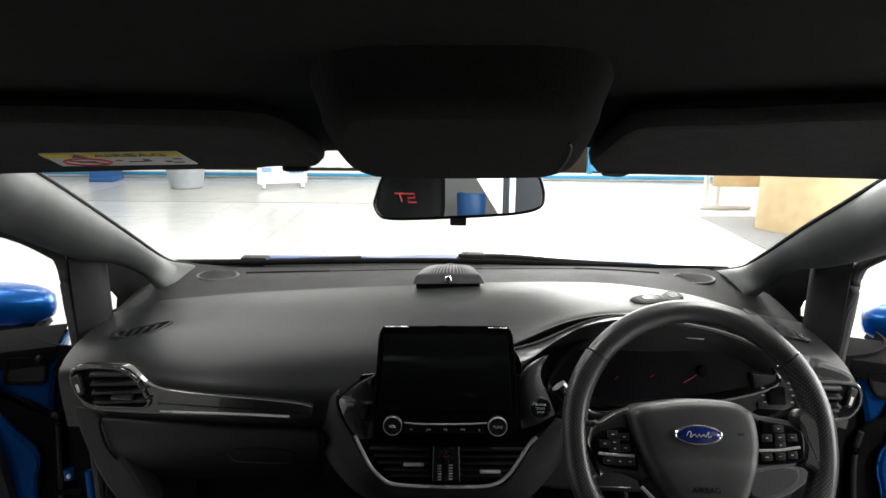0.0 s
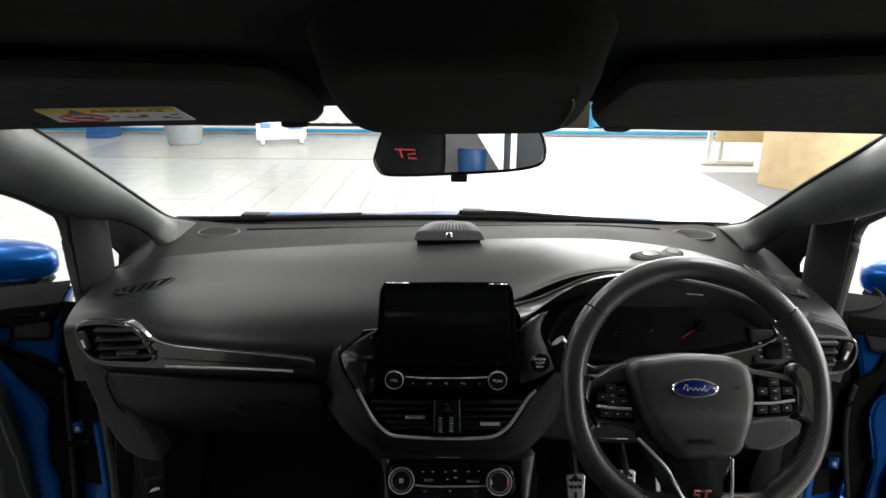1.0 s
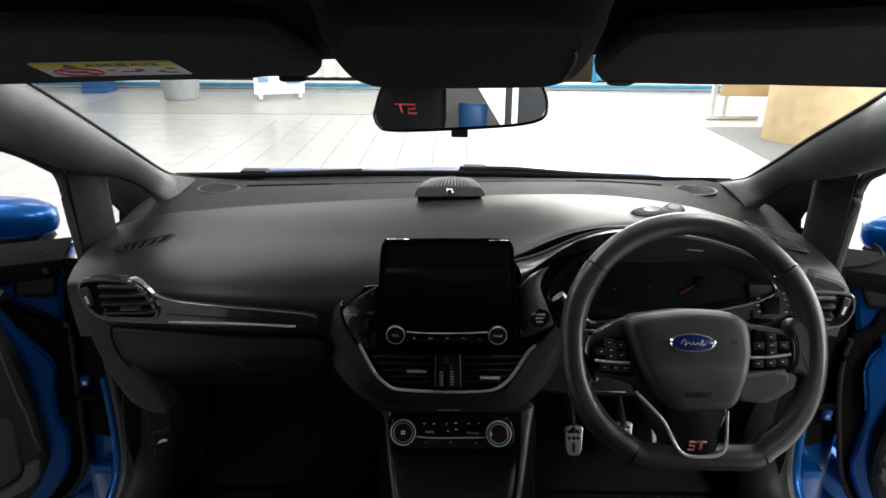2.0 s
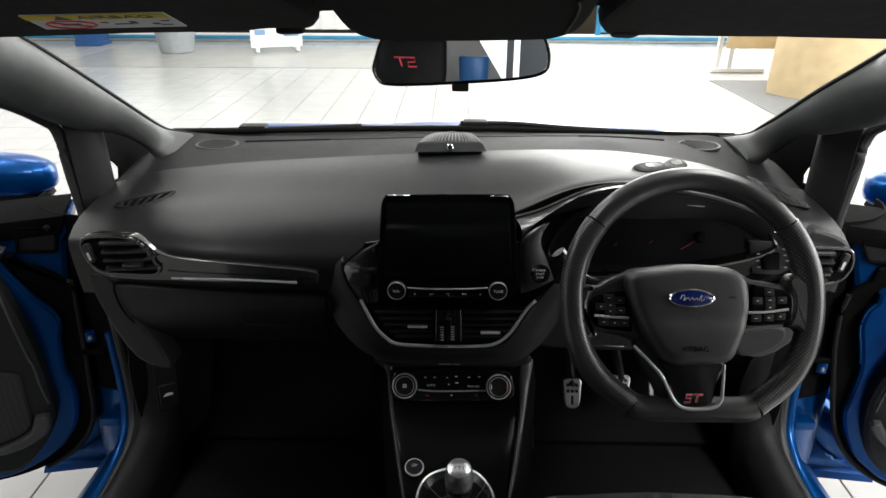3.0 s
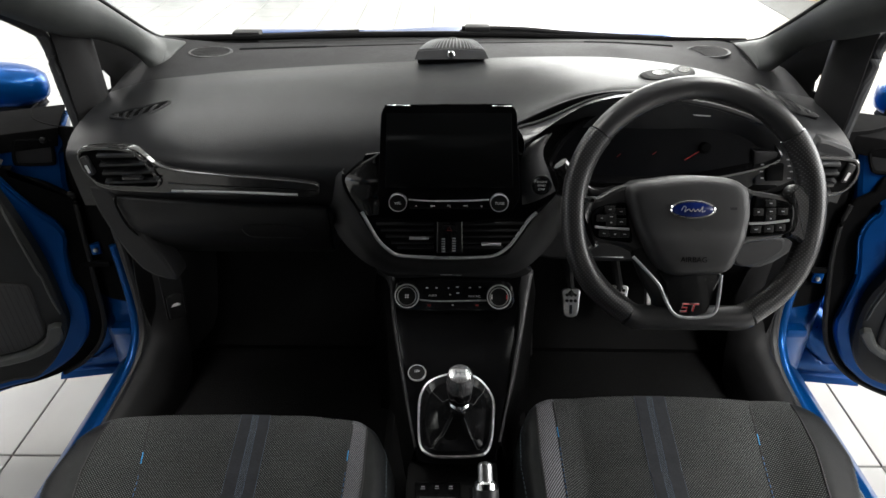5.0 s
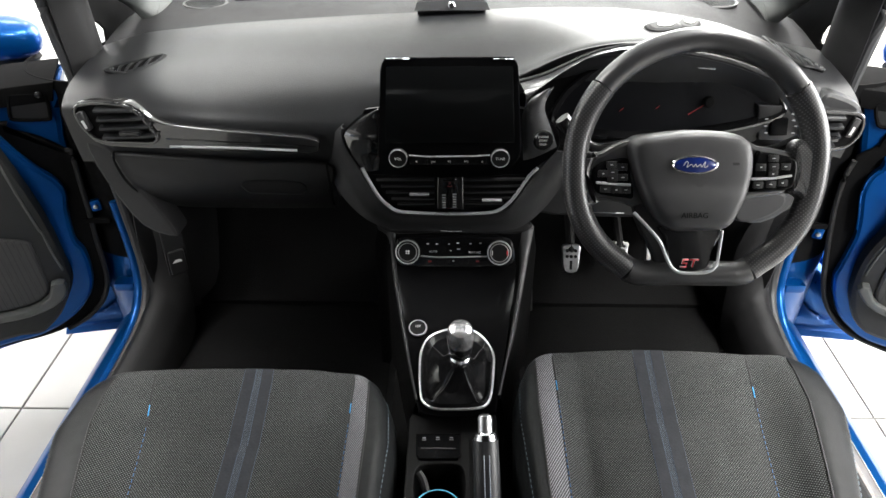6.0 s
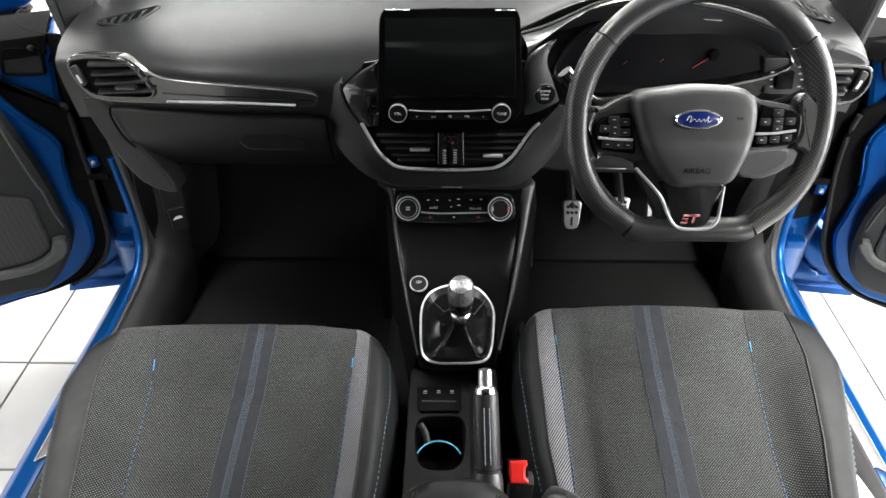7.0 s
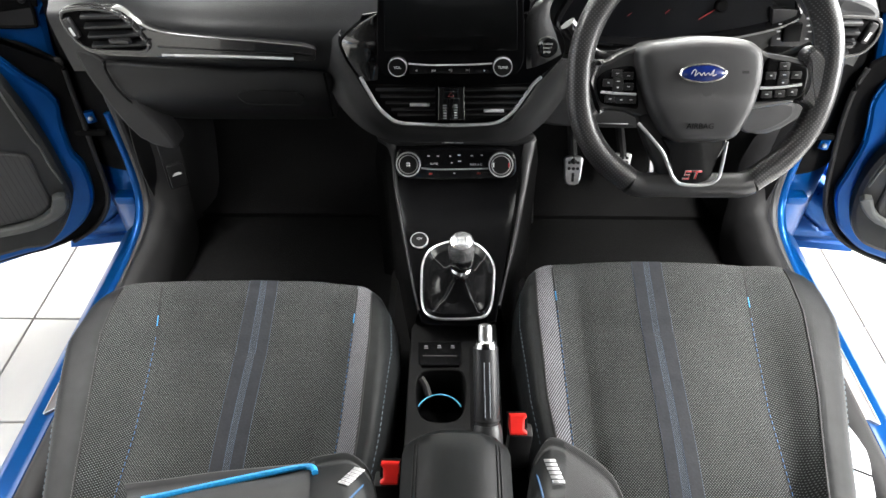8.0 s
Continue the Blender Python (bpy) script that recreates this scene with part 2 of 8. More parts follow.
def smooth(pts, n=5, closed=False):
    """A Catmull-Rom line through the given points, of any dimension."""
    p = [np.array(q, float) for q in pts]
    m, out = len(p), []
    for i in range(m if closed else m - 1):
        a, b, c, d = (p[(i - 1) % m], p[i], p[(i + 1) % m], p[(i + 2) % m]) if closed else (p[max(i - 1, 0)], p[i], p[i + 1], p[min(i + 2, m - 1)])
        for k in range(n):
            t = k / n
            out.append(0.5 * (2 * b + (c - a) * t + (2 * a - 5 * b + 4 * c - d) * t * t + (3 * b - a - 3 * c + d) * t ** 3))
    if not closed:
        out.append(p[-1])
    return out


class Plane:
    """A place and a slope: u runs along the width, v up the slope, w out of it."""

    def __init__(self, o, v, u=(1, 0, 0)):
        self.o, self.v, self.u = Vector(o), Vector(v).normalized(), Vector(u).normalized()
        self.n = self.u.cross(self.v)

    def at(self, u, v, w=0.0):
        return self.o + self.u * u + self.v * v + self.n * w

    def matrix(self, u, v, w=0.0):
        m = Matrix((self.u, self.v, self.n)).transposed().to_4x4()
        m.translation = self.at(u, v, w)
        return m


def loft(rings, closed=True, cap=True):
    bm = bmesh.new()
    rows = [[bm.verts.new(v) for v in r] for r in rings]
    n = len(rows[0])
    for a, b in zip(rows, rows[1:]):
        for i in range(n if closed else n - 1):
            j = (i + 1) % n
            bm.faces.new((a[i], a[j], b[j], b[i]))
    if cap and closed:
        bm.faces.new(rows[0][::-1])
        bm.faces.new(rows[-1])
    return bm


def inset(pts, d):
    """Draw a closed outline in by d."""
    p = [np.array(q, float) for q in pts]
    m = len(p)
    turn = 1 if sum(p[i][0] * p[(i + 1) % m][1] - p[(i + 1) % m][0] * p[i][1] for i in range(m)) > 0 else -1
    out = []
    for i in range(m):
        t = p[(i + 1) % m] - p[i - 1]
        t /= max(np.hypot(*t), 1e-9)
        out.append(p[i] + turn * d * np.array((-t[1], t[0])))
    return out


def plate(pl, pts, thick, w=0.0, edge=0.002, dome=0.0, rounds=0):
    """A plate with a rounded front edge whose outline is given on a plane; its face lies w out of it."""
    o = smooth(pts, rounds, True) if rounds else [np.array(q, float) for q in pts]
    rings = [(o, w - thick), (o, w - edge), (inset(o, edge * 0.3), w - edge * 0.3), (inset(o, edge), w)]
    if dome:
        c = sum(o) / len(o)
        for k in (0.85, 0.6, 0.3):
            rings.append(([c + (q - c) * k for q in inset(o, edge)], w + dome * (1 - k * k)))
    return loft([[pl.at(u, v, h) for u, v in r] for r, h in rings])


def ring_plate(pl, outer, inner, thick, w=0.0, rounds=0):
    """A frame between two outlines with the same number of points."""
    a = smooth(outer, rounds, True) if rounds else outer
    b = smooth(inner, rounds, True) if rounds else inner
    rings = [(a, w - thick), (a, w - 0.0015), (inset(a, 0.0015), w), (inset(b, -0.0015), w), (b, w - 0.0015), (b, w - thick), (a, w - thick)]
    return loft([[pl.at(u, v, h) for u, v in r] for r, h in rings], cap=False)


def tube(path, r, n=10, closed=False, rounds=5, flat=1.0, up=(0, 0, 1), taper=None):
    """A round or flattened bar along a path."""
    p = [Vector(q) for q in (smooth(path, rounds, closed) if rounds else path)]
    m = len(p)
    rings = []
    for i, q in enumerate(p):
        t = (p[(i + 1) % m] - p[i - 1]) if closed else (p[min(i + 1, m - 1)] - p[max(i - 1, 0)])
        t.normalize()
        s = t.cross(Vector(up))
        s = s.normalized() if s.length > 1e-4 else t.orthogonal().normalized()
        k = s.cross(t).normalized()
        rr = r * (taper(i / (m - 1)) if taper else 1)
        rings.append([q + s * (rr * math.cos(2 * math.pi * a / n)) + k * (rr * flat * math.sin(2 * math.pi * a / n)) for a in range(n)])
    if closed:
        rings.append(rings[0])
    bm = loft(rings, cap=not closed)
    if closed:
        bmesh.ops.remove_doubles(bm, verts=bm.verts[:], dist=1e-6)
    return bm


def lathe(profile, m, n=28):
    """Turn (radius, height) pairs round the z axis of the pose m."""
    rings = [[m @ Vector((r * math.cos(2 * math.pi * k / n), r * math.sin(2 * math.pi * k / n), h)) for k in range(n)] for r, h in profile]
    return loft(rings)


def hoop(profile, m, n=36):
    """A turned ring with a closed profile and an open middle."""
    p = profile + [profile[0]]
    rings = [[m @ Vector((r * math.cos(2 * math.pi * k / n), r * math.sin(2 * math.pi * k / n), h)) for k in range(n)] for r, h in p]
    bm = loft(rings, cap=False)
    bmesh.ops.remove_doubles(bm, verts=bm.verts[:], dist=1e-6)
    return bm


def box(centre, size, bevel=0.004, m=None, segments=2):
    bm = bmesh.new()
    bmesh.ops.create_cube(bm, size=1)
    bmesh.ops.scale(bm, vec=size, verts=bm.verts[:])
    if bevel:
        bmesh.ops.bevel(bm, geom=bm.edges[:], offset=bevel, segments=segments, profile=0.6, affect="EDGES")
    bmesh.ops.transform(bm, matrix=(m if m is not None else Matrix()), verts=bm.verts[:])
    bmesh.ops.translate(bm, verts=bm.verts[:], vec=centre)
    return bm


def pbox(pl, u, v, w, size, bevel=0.002, spin=0.0):
    """A small block that sits on a plane."""
    return box((0, 0, 0), size, bevel, pl.matrix(u, v, w) @ pose(0, 0, 0, 0, 0, spin))


def sheet(fn, nu, nv, thick=0.0, drop=None):
    """A curved sheet; with drop, a closed skin whose back lies off by that much."""
    bm = bmesh.new()
    g = [[bm.verts.new(fn(i / nu, j / nv)) for j in range(nv + 1)] for i in range(nu + 1)]
    for i in range(nu):
        for j in range(nv):
            bm.faces.new((g[i][j], g[i + 1][j], g[i + 1][j + 1], g[i][j + 1]))
    if drop is not None:
        d = Vector(drop)
        h = [[bm.verts.new(v.co + d) for v in row] for row in g]
        for i in range(nu):
            for j in range(nv):
                bm.faces.new((h[i][j], h[i][j + 1], h[i + 1][j + 1], h[i + 1][j]))
        ring = [(i, 0) for i in range(nu)] + [(nu, j) for j in range(nv)] + [(i, nv) for i in range(nu, 0, -1)] + [(0, j) for j in range(nv, 0, -1)]
        for (a, b), (c, e) in zip(ring, ring[1:] + ring[:1]):
            bm.faces.new((g[a][b], h[a][b], h[c][e], g[c][e]))
    elif thick:
        bmesh.ops.recalc_face_normals(bm, faces=bm.faces[:])
        bmesh.ops.solidify(bm, geom=bm.faces[:], thickness=thick)
    return bm


def words(text, height, m, mat, parent, name="lettering", wide=1.0):
    data = bpy.data.curves.new(name, "FONT")
    data.body, data.size, data.align_x, data.align_y, data.extrude = text, height * 1.4, "CENTER", "CENTER", 0.0002
    data.resolution_u = 3
    tmp = bpy.data.objects.new(name, data)
    me = bpy.data.meshes.new_from_object(tmp)
    bpy.data.objects.remove(tmp)
    me.transform(m @ Matrix.Diagonal((wide, 1, 1, 1)))
    me.transform(Matrix.Translation(-root_of(parent)))
    me.materials.append(mat)
    ob = new(name, me)
    ob.parent = parent
    return ob


def rounded(u0, v0, u1, v1, r, k=4):
    """A rounded rectangle as an outline."""
    out = []
    for cx, cy, a in ((u1 - r, v1 - r, 0), (u0 + r, v1 - r, 90), (u0 + r, v0 + r, 180), (u1 - r, v0 + r, 270)):
        out += [(cx + r * math.cos(radians(a + 90 * i / k)), cy + r * math.sin(radians(a + 90 * i / k))) for i in range(k + 1)]
    return out


def ring_between(pl, outer, inner, thick, w, n=96, tilt=0.0):
    """A frame between two outlines of any kind, matched by their bearing from the inner one's middle."""
    a, b = [np.array(q, float) for q in outer], [np.array(q, float) for q in inner]
    c = sum(b) / len(b)

    def reach(poly, d):
        best = 0.0
        for p, q in zip(poly, poly[1:] + poly[:1]):
            e, f = q - p, p - c
            den = d[0] * e[1] - d[1] * e[0]
            if abs(den) < 1e-12:
                continue
            t = (f[0] * e[1] - f[1] * e[0]) / den
            k = (f[0] * d[1] - f[1] * d[0]) / den
            if t > 0 and -1e-6 <= k <= 1 + 1e-6:
                best = max(best, t)
        return best
    oo, ii = [], []
    for k in range(n):
        d = np.array((math.cos(2 * math.pi * k / n), math.sin(2 * math.pi * k / n)))
        r = reach(b, d)
        ii.append(c + d * r)
        oo.append(c + d * max(reach(a, d), r + 0.002))
    if tilt:
        mm = [(p * 0.5 + q * 0.5) for p, q in zip(oo, ii)]
        rings = [(oo, w - thick - tilt), (oo, w - tilt), (mm, w - 0.35 * tilt), (ii, w), (ii, w - thick), (oo, w - thick - tilt)]
        return loft([[pl.at(u, v, h) for u, v in r] for r, h in rings], cap=False)
    return ring_plate(pl, oo, ii, thick, w)


def ellipse(u, v, a, b, n=32):
    return [(u + a * math.cos(2 * math.pi * k / n), v + b * math.sin(2 * math.pi * k / n)) for k in range(n)]


CS = Plane((0, 0.92, 0.79), (0, 0.03, 0.17))      # centre stack
WH = Plane((0.31, 0.78, 0.882), (0, 0.451, 0.893))      # steering wheel
CL = Plane((0, 0.93, 0.61), (0, 0.5, 0.866))      # heater panel
TR = Plane((0, 0.975, 0.8), (0, 0.1, 1))      # dashboard face
CLU = Plane((0.32, 0.985, 0.89), (0, 0.35, 0.94))   # dials
VS = Plane((0, 0.65, 1.258), (0, -0.949, 0.316))      # stowed sun visors
MR = Plane((-0.003, 0.91, 1.17), (0, 0.072, 0.997))      # rear-view mirror
SP = Plane((-0.03, 1.185, 0.955), (0, 0.35, 0.94))      # loudspeaker on the dashboard
DL = Plane((-0.77, 1.12, 0), (0, 0, 1), (0.927, 0.375, -0.0))
DR = Plane((0.745, 1.12, 0), (0, 0, 1), (0.927, -0.375, 0))


# ---------------------------------------------------------------- showroom
def slab(name, centre, size, mat, label, kind="structure", category=""):
    ob = part(name, box(centre, size, 0), mat, None, flat=True)
    return tagged(ob, label, category, "", kind)


slab("floor", (0, 1.0, -0.06), (21.0, 19.0, 0.1), GROUT, "grey grout bed under glazed white floor tiles")
slab("ceiling", (0, 1.0, 3.75), (21.0, 19.0, 0.1), CEILPAINT, "plain white showroom ceiling")
back = slab("wall_back", (-6.35, -8.4, 1.85), (8.3, 0.2, 3.7), BACKPAINT, "plain grey showroom back wall")
slab("wall_back_right", (4.92, -8.4, 1.85), (11.15, 0.2, 3.7), BACKPAINT, "plain grey showroom back wall beside a glazed opening")
slab("wall_back_high", (-1.428, -8.4, 3.3), (1.545, 0.2, 0.8), WALLPAINT, "white wall above a glazed opening")
part("window_post", box((-0.81, -8.4, 1.45), (0.10, 0.1, 2.9), 0.004), INK, back, "dark window post")
part("door_leaf", box((-0.40, -8.27, 1.45), (0.50, 0.05, 2.9), 0.004), INK, back, "dark door leaf")
part("sloping_panel", loft([[Vector((x, y, z)) for x, z in ((-2.3, 0.0), (-0.723, 0.0), (-2.16, 2.2), (-2.3, 2.2))] for y in (-8.32, -8.28)]), BACKPAINT, back, "grey panel with a sloping edge", flat=True)
slab("backdrop", (-1.2, -9.6, 1.6), (3.4, 0.02, 3.4), DAYGLOW, "bright plain daylight outside the back opening")
slab("wall_left_low", (-10.3, 1.0, 0.25), (0.2, 18.6, 0.5), WALLPAINT, "low white wall under wide showroom windows")
slab("wall_left_high", (-10.3, 1.0, 3.4), (0.2, 18.6, 0.6), WALLPAINT, "white wall above wide showroom windows")
slab("wall_right_low", (7.3, 1.0, 0.25), (0.2, 18.6, 0.5), WALLPAINT, "low white wall under wide showroom windows")
slab("wall_right_high", (7.3, 1.0, 3.4), (0.2, 18.6, 0.6), WALLPAINT, "white wall above wide showroom windows")
slab("wall_front_high", (0, 10.35, 3.45), (21.0, 0.2, 0.5), WALLPAINT, "white wall above the glazed showroom front")
facade = slab("wall_front", (0, 10.35, 0.05), (21.0, 0.2, 0.1), WALLPAINT, "low white plinth of the glazed showroom front")
part("skirting_strip", box((0, 10.235, 0.06), (21.0, 0.03, 0.05), 0.004), BLUEFRAME, facade, "thin blue skirting strip")
for wx in (-8.4, -6.6, -3.0, 0.0, 2.2, 3.75, 6.4):
    part("mullion", box((wx, 10.33, 1.65), (0.07, 0.09, 3.1), 0.005), BLUEFRAME, facade, "blue window post")
part("transom", box((2.95, 10.3, 0.25), (1.5, 0.12, 0.2), 0.005), BLUEFRAME, facade, "light blue door panel")
k = 0
while k < 74:
    bx = -9.9 + 0.235 * k
    k += 1
    if 0.6 < bx < 5.6:
        continue
    part("window_blind_slat", box((bx, 10.27, 1.55), (0.245, 0.012, 2.75), 0, pose(0, 0, 0, 0, 0, 14)), CARD, facade, flat=True)
for wx in (-9.6, 9.0):
    for wy in (-6.0, -3.0, 0.0, 3.0, 6.0, 9.0):
        side = bpy.data.objects["wall_left_low" if wx < 0 else "wall_right_low"]
        part("mullion", box((-10.3 if wx < 0 else 7.3, wy, 1.8), (0.1, 0.08, 2.6), 0.005), BLUEFRAME, side)

# tiles: the nearest are pieces of their own, the rest one sheet of real tiles
floor_ob = bpy.data.objects["floor"]
TX, TY, TX0, TY0 = 0.3116, 0.304, 1.06, 1.047


def tile_mesh():
    a, b, e = TX / 2 - 0.0026, TY / 2 - 0.0026, 0.0018
    rings = [[(sx * (a - i), sy * (b - i), h) for sx, sy in ((1, 1), (-1, 1), (-1, -1), (1, -1))] for i, h in ((0, -0.008), (0, -0.0012), (e, 0.0))]
    bm = loft(rings)
    bmesh.ops.recalc_face_normals(bm, faces=bm.faces[:])
    me = bpy.data.meshes.new("floor_tile")
    bm.to_mesh(me)
    bm.free()
    me.materials.append(TILE)
    return me


tile_me = tile_mesh()
rest_v, rest_f = [], []
single = 0
for i in range(-34, 31):
    for j in range(-31, 31):
        cx, cy = TX0 + TX * (i + 0.5), TY0 + TY * (j + 0.5)
        if not (-10.1 < cx < 7.15 and -8.2 < cy < 10.15):
            continue
        near = (0.2 < cy < 2.2 and 0.7 < abs(cx) < 2.0) or (4.6 < cy < 8.4 and -2.2 < cx < 2.0)
        if near and single < 300:
            single += 1
            ob = new("floor_tile", tile_me)
            ob.location = (cx - floor_ob.location.x, cy - floor_ob.location.y, 0)
            ob.parent = floor_ob
        else:
            o = len(rest_v)
            a, b = TX / 2 - 0.0026, TY / 2 - 0.0026
            rest_v += [(cx - a, cy - b, 0), (cx + a, cy - b, 0), (cx + a, cy + b, 0), (cx - a, cy + b, 0), (cx - a, cy - b, -0.008), (cx + a, cy - b, -0.008), (cx + a, cy + b, -0.008), (cx - a, cy + b, -0.008)]
            rest_f += [(o, o + 1, o + 2, o + 3), (o, o + 4, o + 5, o + 1), (o + 1, o + 5, o + 6, o + 2), (o + 2, o + 6, o + 7, o + 3), (o + 3, o + 7, o + 4, o)]
rest = bpy.data.meshes.new("floor_tiles")
rest.from_pydata(rest_v, [], rest_f)
rest.materials.append(TILE)
rest_ob = new("floor_tiles", rest)
rest_ob.parent = floor_ob
tagged(rest_ob, "glazed white floor tiles with grey joints", kind="stuff")
slab("grey_floor_band", (-1.6, 8.72, 0.001), (6.6, 1.75, 0.006), material("grey_floor_tile", (0.34, 0.335, 0.31), 0.2, spread=0.08, scale=4), "darker grey floor strip along the glazed front")
slab("grey_carpet", (4.97, 6.25, 0.0), (4.34, 1.9, 0.008), GREYFLOOR, "dark grey carpet under the reception desk")

pillar_ob = thing("column", (-5.34, 9.75, 0), "blue painted square column by the showroom windows", "column")
part("shaft", box((-5.34, 9.75, 1.8), (0.34, 0.34, 3.6), 0.01), DARKBLUE, pillar_ob)
part("base", box((-5.34, 9.75, 0.03), (0.36, 0.36, 0.06), 0.01), DARKBLUE, pillar_ob)

planter = thing("planter", (-3.83, 9.1, 0), "large tapered grey planter on the tiled floor", "planter")
part("pot", lathe([(0.20, 0.0), (0.22, 0.01), (0.31, 0.55), (0.33, 0.60), (0.34, 0.66), (0.30, 0.66), (0.28, 0.58), (0.02, 0.56)], pose(-3.83, 9.1, 0)), POT, planter)
part("soil", lathe([(0.29, 0.565), (0.28, 0.60), (0.01, 0.61)], pose(-3.83, 9.1, 0)), CARPET, planter)

PALEBLUE = material("pale_blue_print", (0.22, 0.36, 0.58), 0.5, spread=0.1)
BD = Plane((-2.791, 9.05, 0.0), (0, 0.12, 1), (0.94, 0.34, 0))
poster = thing("display_board", BD.at(0.35, 0, 0), "white poster board with grey and blue print on a stand", "display board")
part("panel", plate(BD, rounded(0.0, 0.06, 0.70, 1.5, 0.02), 0.02, 0.0), CARD, poster)
for pu, pv, su, sv, mt in ((0.16, 0.66, 0.20, 0.62, INK), (0.42, 0.62, 0.16, 0.5, INK), (0.60, 0.60, 0.14, 0.5, INK), (0.13, 0.26, 0.14, 0.07, PALEBLUE), (0.55, 0.24, 0.20, 0.09, PALEBLUE), (0.36, 0.36, 0.10, 0.05, INK)):
    part("print", pbox(BD, pu, pv, 0.003, (su, sv, 0.004), 0.001), mt, poster)
for pu in (0.08, 0.62):
    part("foot", pbox(BD, pu, 0.03, -0.05, (0.05, 0.06, 0.4), 0.004), CARD, poster)

# reception desk and the table beside it
DX, DY = 3.183, 6.162
desk = thing("reception_desk", (DX + 0.6, DY + 0.5, 0), "pale wood laminate reception desk with a curved end panel", "desk")
part("end_panel", loft([[Vector((DX + 0.02 + 0.55 * (1 - math.cos(a)) - 0.05, DY + 0.42 - 0.48 * math.sin(a), z)) for a in np.linspace(0, math.pi / 2, 12)] + [Vector((DX + 1.3, DY - 0.06, z)), Vector((DX + 1.3, DY + 0.42, z))] for z in (0.0, 1.02)]), BOARD, desk, angle=25)
part("counter_top", box((DX + 0.95, DY + 0.25, 1.05), (1.9, 0.75, 0.04), 0.008), BOARD, desk)
table = thing("office_table", (3.5, 7.5, 0), "pale wood office table with white steel legs", "table")
part("modesty_panel", box((3.3, 7.2, 0.55), (0.75, 0.02, 0.42), 0.003), BOARD, table)
part("tabletop", box((3.6, 7.5, 0.76), (1.5, 0.8, 0.03), 0.004), BOARD, table)
for lx in (3.06, 3.2):
    part("leg", box((lx, 7.7, 0.38), (0.05, 0.05, 0.72), 0.006), CARD, table)
part("foot_bar", box((3.3, 7.7, 0.03), (0.62, 0.07, 0.05), 0.01), CARD, table)
for cu, bow in ((3.33, 0.06), (3.42, -0.05)):
    part("cable", tube([(cu, 6.95, 0.72), (cu + bow, 6.95, 0.5), (cu, 6.93, 0.25), (cu + 0.15, 6.9, 0.02)], 0.008, 6), RUBBER, table, "dark hanging cable")
stool = thing("office_chair", (4.35, 6.9, 0), "dark office chair behind the reception desk", "chair")
part("seat", box((4.35, 6.9, 0.48), (0.48, 0.46, 0.09), 0.04), INK, stool)
part("backrest", box((4.35, 7.12, 0.85), (0.44, 0.07, 0.55), 0.03), INK, stool)
part("stem", lathe([(0.03, 0.06), (0.03, 0.44)], pose(4.35, 6.9, 0), 12), RUBBER, stool)
for a in range(5):
    part("castor_arm", tube([(4.35, 6.9, 0.09), (4.35 + 0.28 * math.cos(a * 1.257), 6.9 + 0.28 * math.sin(a * 1.257), 0.04)], 0.02, 8, rounds=1), RUBBER, stool)

tub = thing("tub_chair", (-1.25, -7.6, 0), "low blue tub chair with a tan cushion by the back wall", "chair")
part("shell", loft([[Vector((-1.25 + r * math.cos(a), -7.6 + r * 0.8 * math.sin(a), z)) for a in np.linspace(-0.5, math.pi + 0.5, 16)] + [Vector((-1.25 + (r - 0.05) * math.cos(a), -7.6 + (r - 0.05) * 0.8 * math.sin(a), z)) for a in np.linspace(math.pi + 0.5, -0.5, 16)] for z, r in ((0.10, 0.18), (0.38, 0.21), (0.64, 0.22), (0.67, 0.20))]), DARKBLUE, tub)
part("cushion", lathe([(0.14, 0.30), (0.165, 0.36), (0.16, 0.46), (0.10, 0.48)], pose(-1.25, -7.6, 0), 24), BOARD, tub, "tan seat cushion")
part("base", lathe([(0.15, 0.0), (0.16, 0.10)], pose(-1.25, -7.6, 0), 20), INK, tub)

for ly in (-4.5, -1.5, 1.5, 4.5, 7.5):
    for lx in (-5.0, -1.7, 1.7, 5.0):
        fit_ob = thing("ceiling_light", (lx, ly, 3.7), "white strip light fixed to the showroom ceiling", "ceiling light", "ceiling strip lights")
        part("housing", box((lx, ly, 3.62), (0.66, 2.0, 0.12), 0.01), CEILPAINT, fit_ob)


# ---------------------------------------------------------------- car shell


body = thing("hatchback_car", (0, 0, 0.15), "metallic blue hatchback with both front doors open", "car")

# windscreen: base to header
WB = [(-0.74, 1.33, 0.925), (-0.64, 1.42, 0.945), (-0.3, 1.475, 0.955), (0, 1.485, 0.955), (0.3, 1.475, 0.955), (0.64, 1.42, 0.945), (0.74, 1.33, 0.925)]
WT = [(-0.60, 0.70, 1.335), (-0.5, 0.735, 1.34), (-0.25, 0.77, 1.345), (0, 0.78, 1.345), (0.25, 0.77, 1.345), (0.5, 0.735, 1.34), (0.60, 0.70, 1.335)]
wb, wt = smooth(WB, 4), smooth(WT, 4)


def screen_at(u, v):
    i = u * (len(wb) - 1)
    k = min(int(i), len(wb) - 2)
    f = i - k
    a, b = wb[k] * (1 - f) + wb[k + 1] * f, wt[k] * (1 - f) + wt[k + 1] * f
    p = a * (1 - v) + b * v
    return Vector((p[0], p[1], p[2] + 0.045 * math.sin(math.pi * v)))


glass = part("windscreen", sheet(screen_at, 24, 8), GLASS, body, "clear curved windscreen")
glass.visible_shadow = False

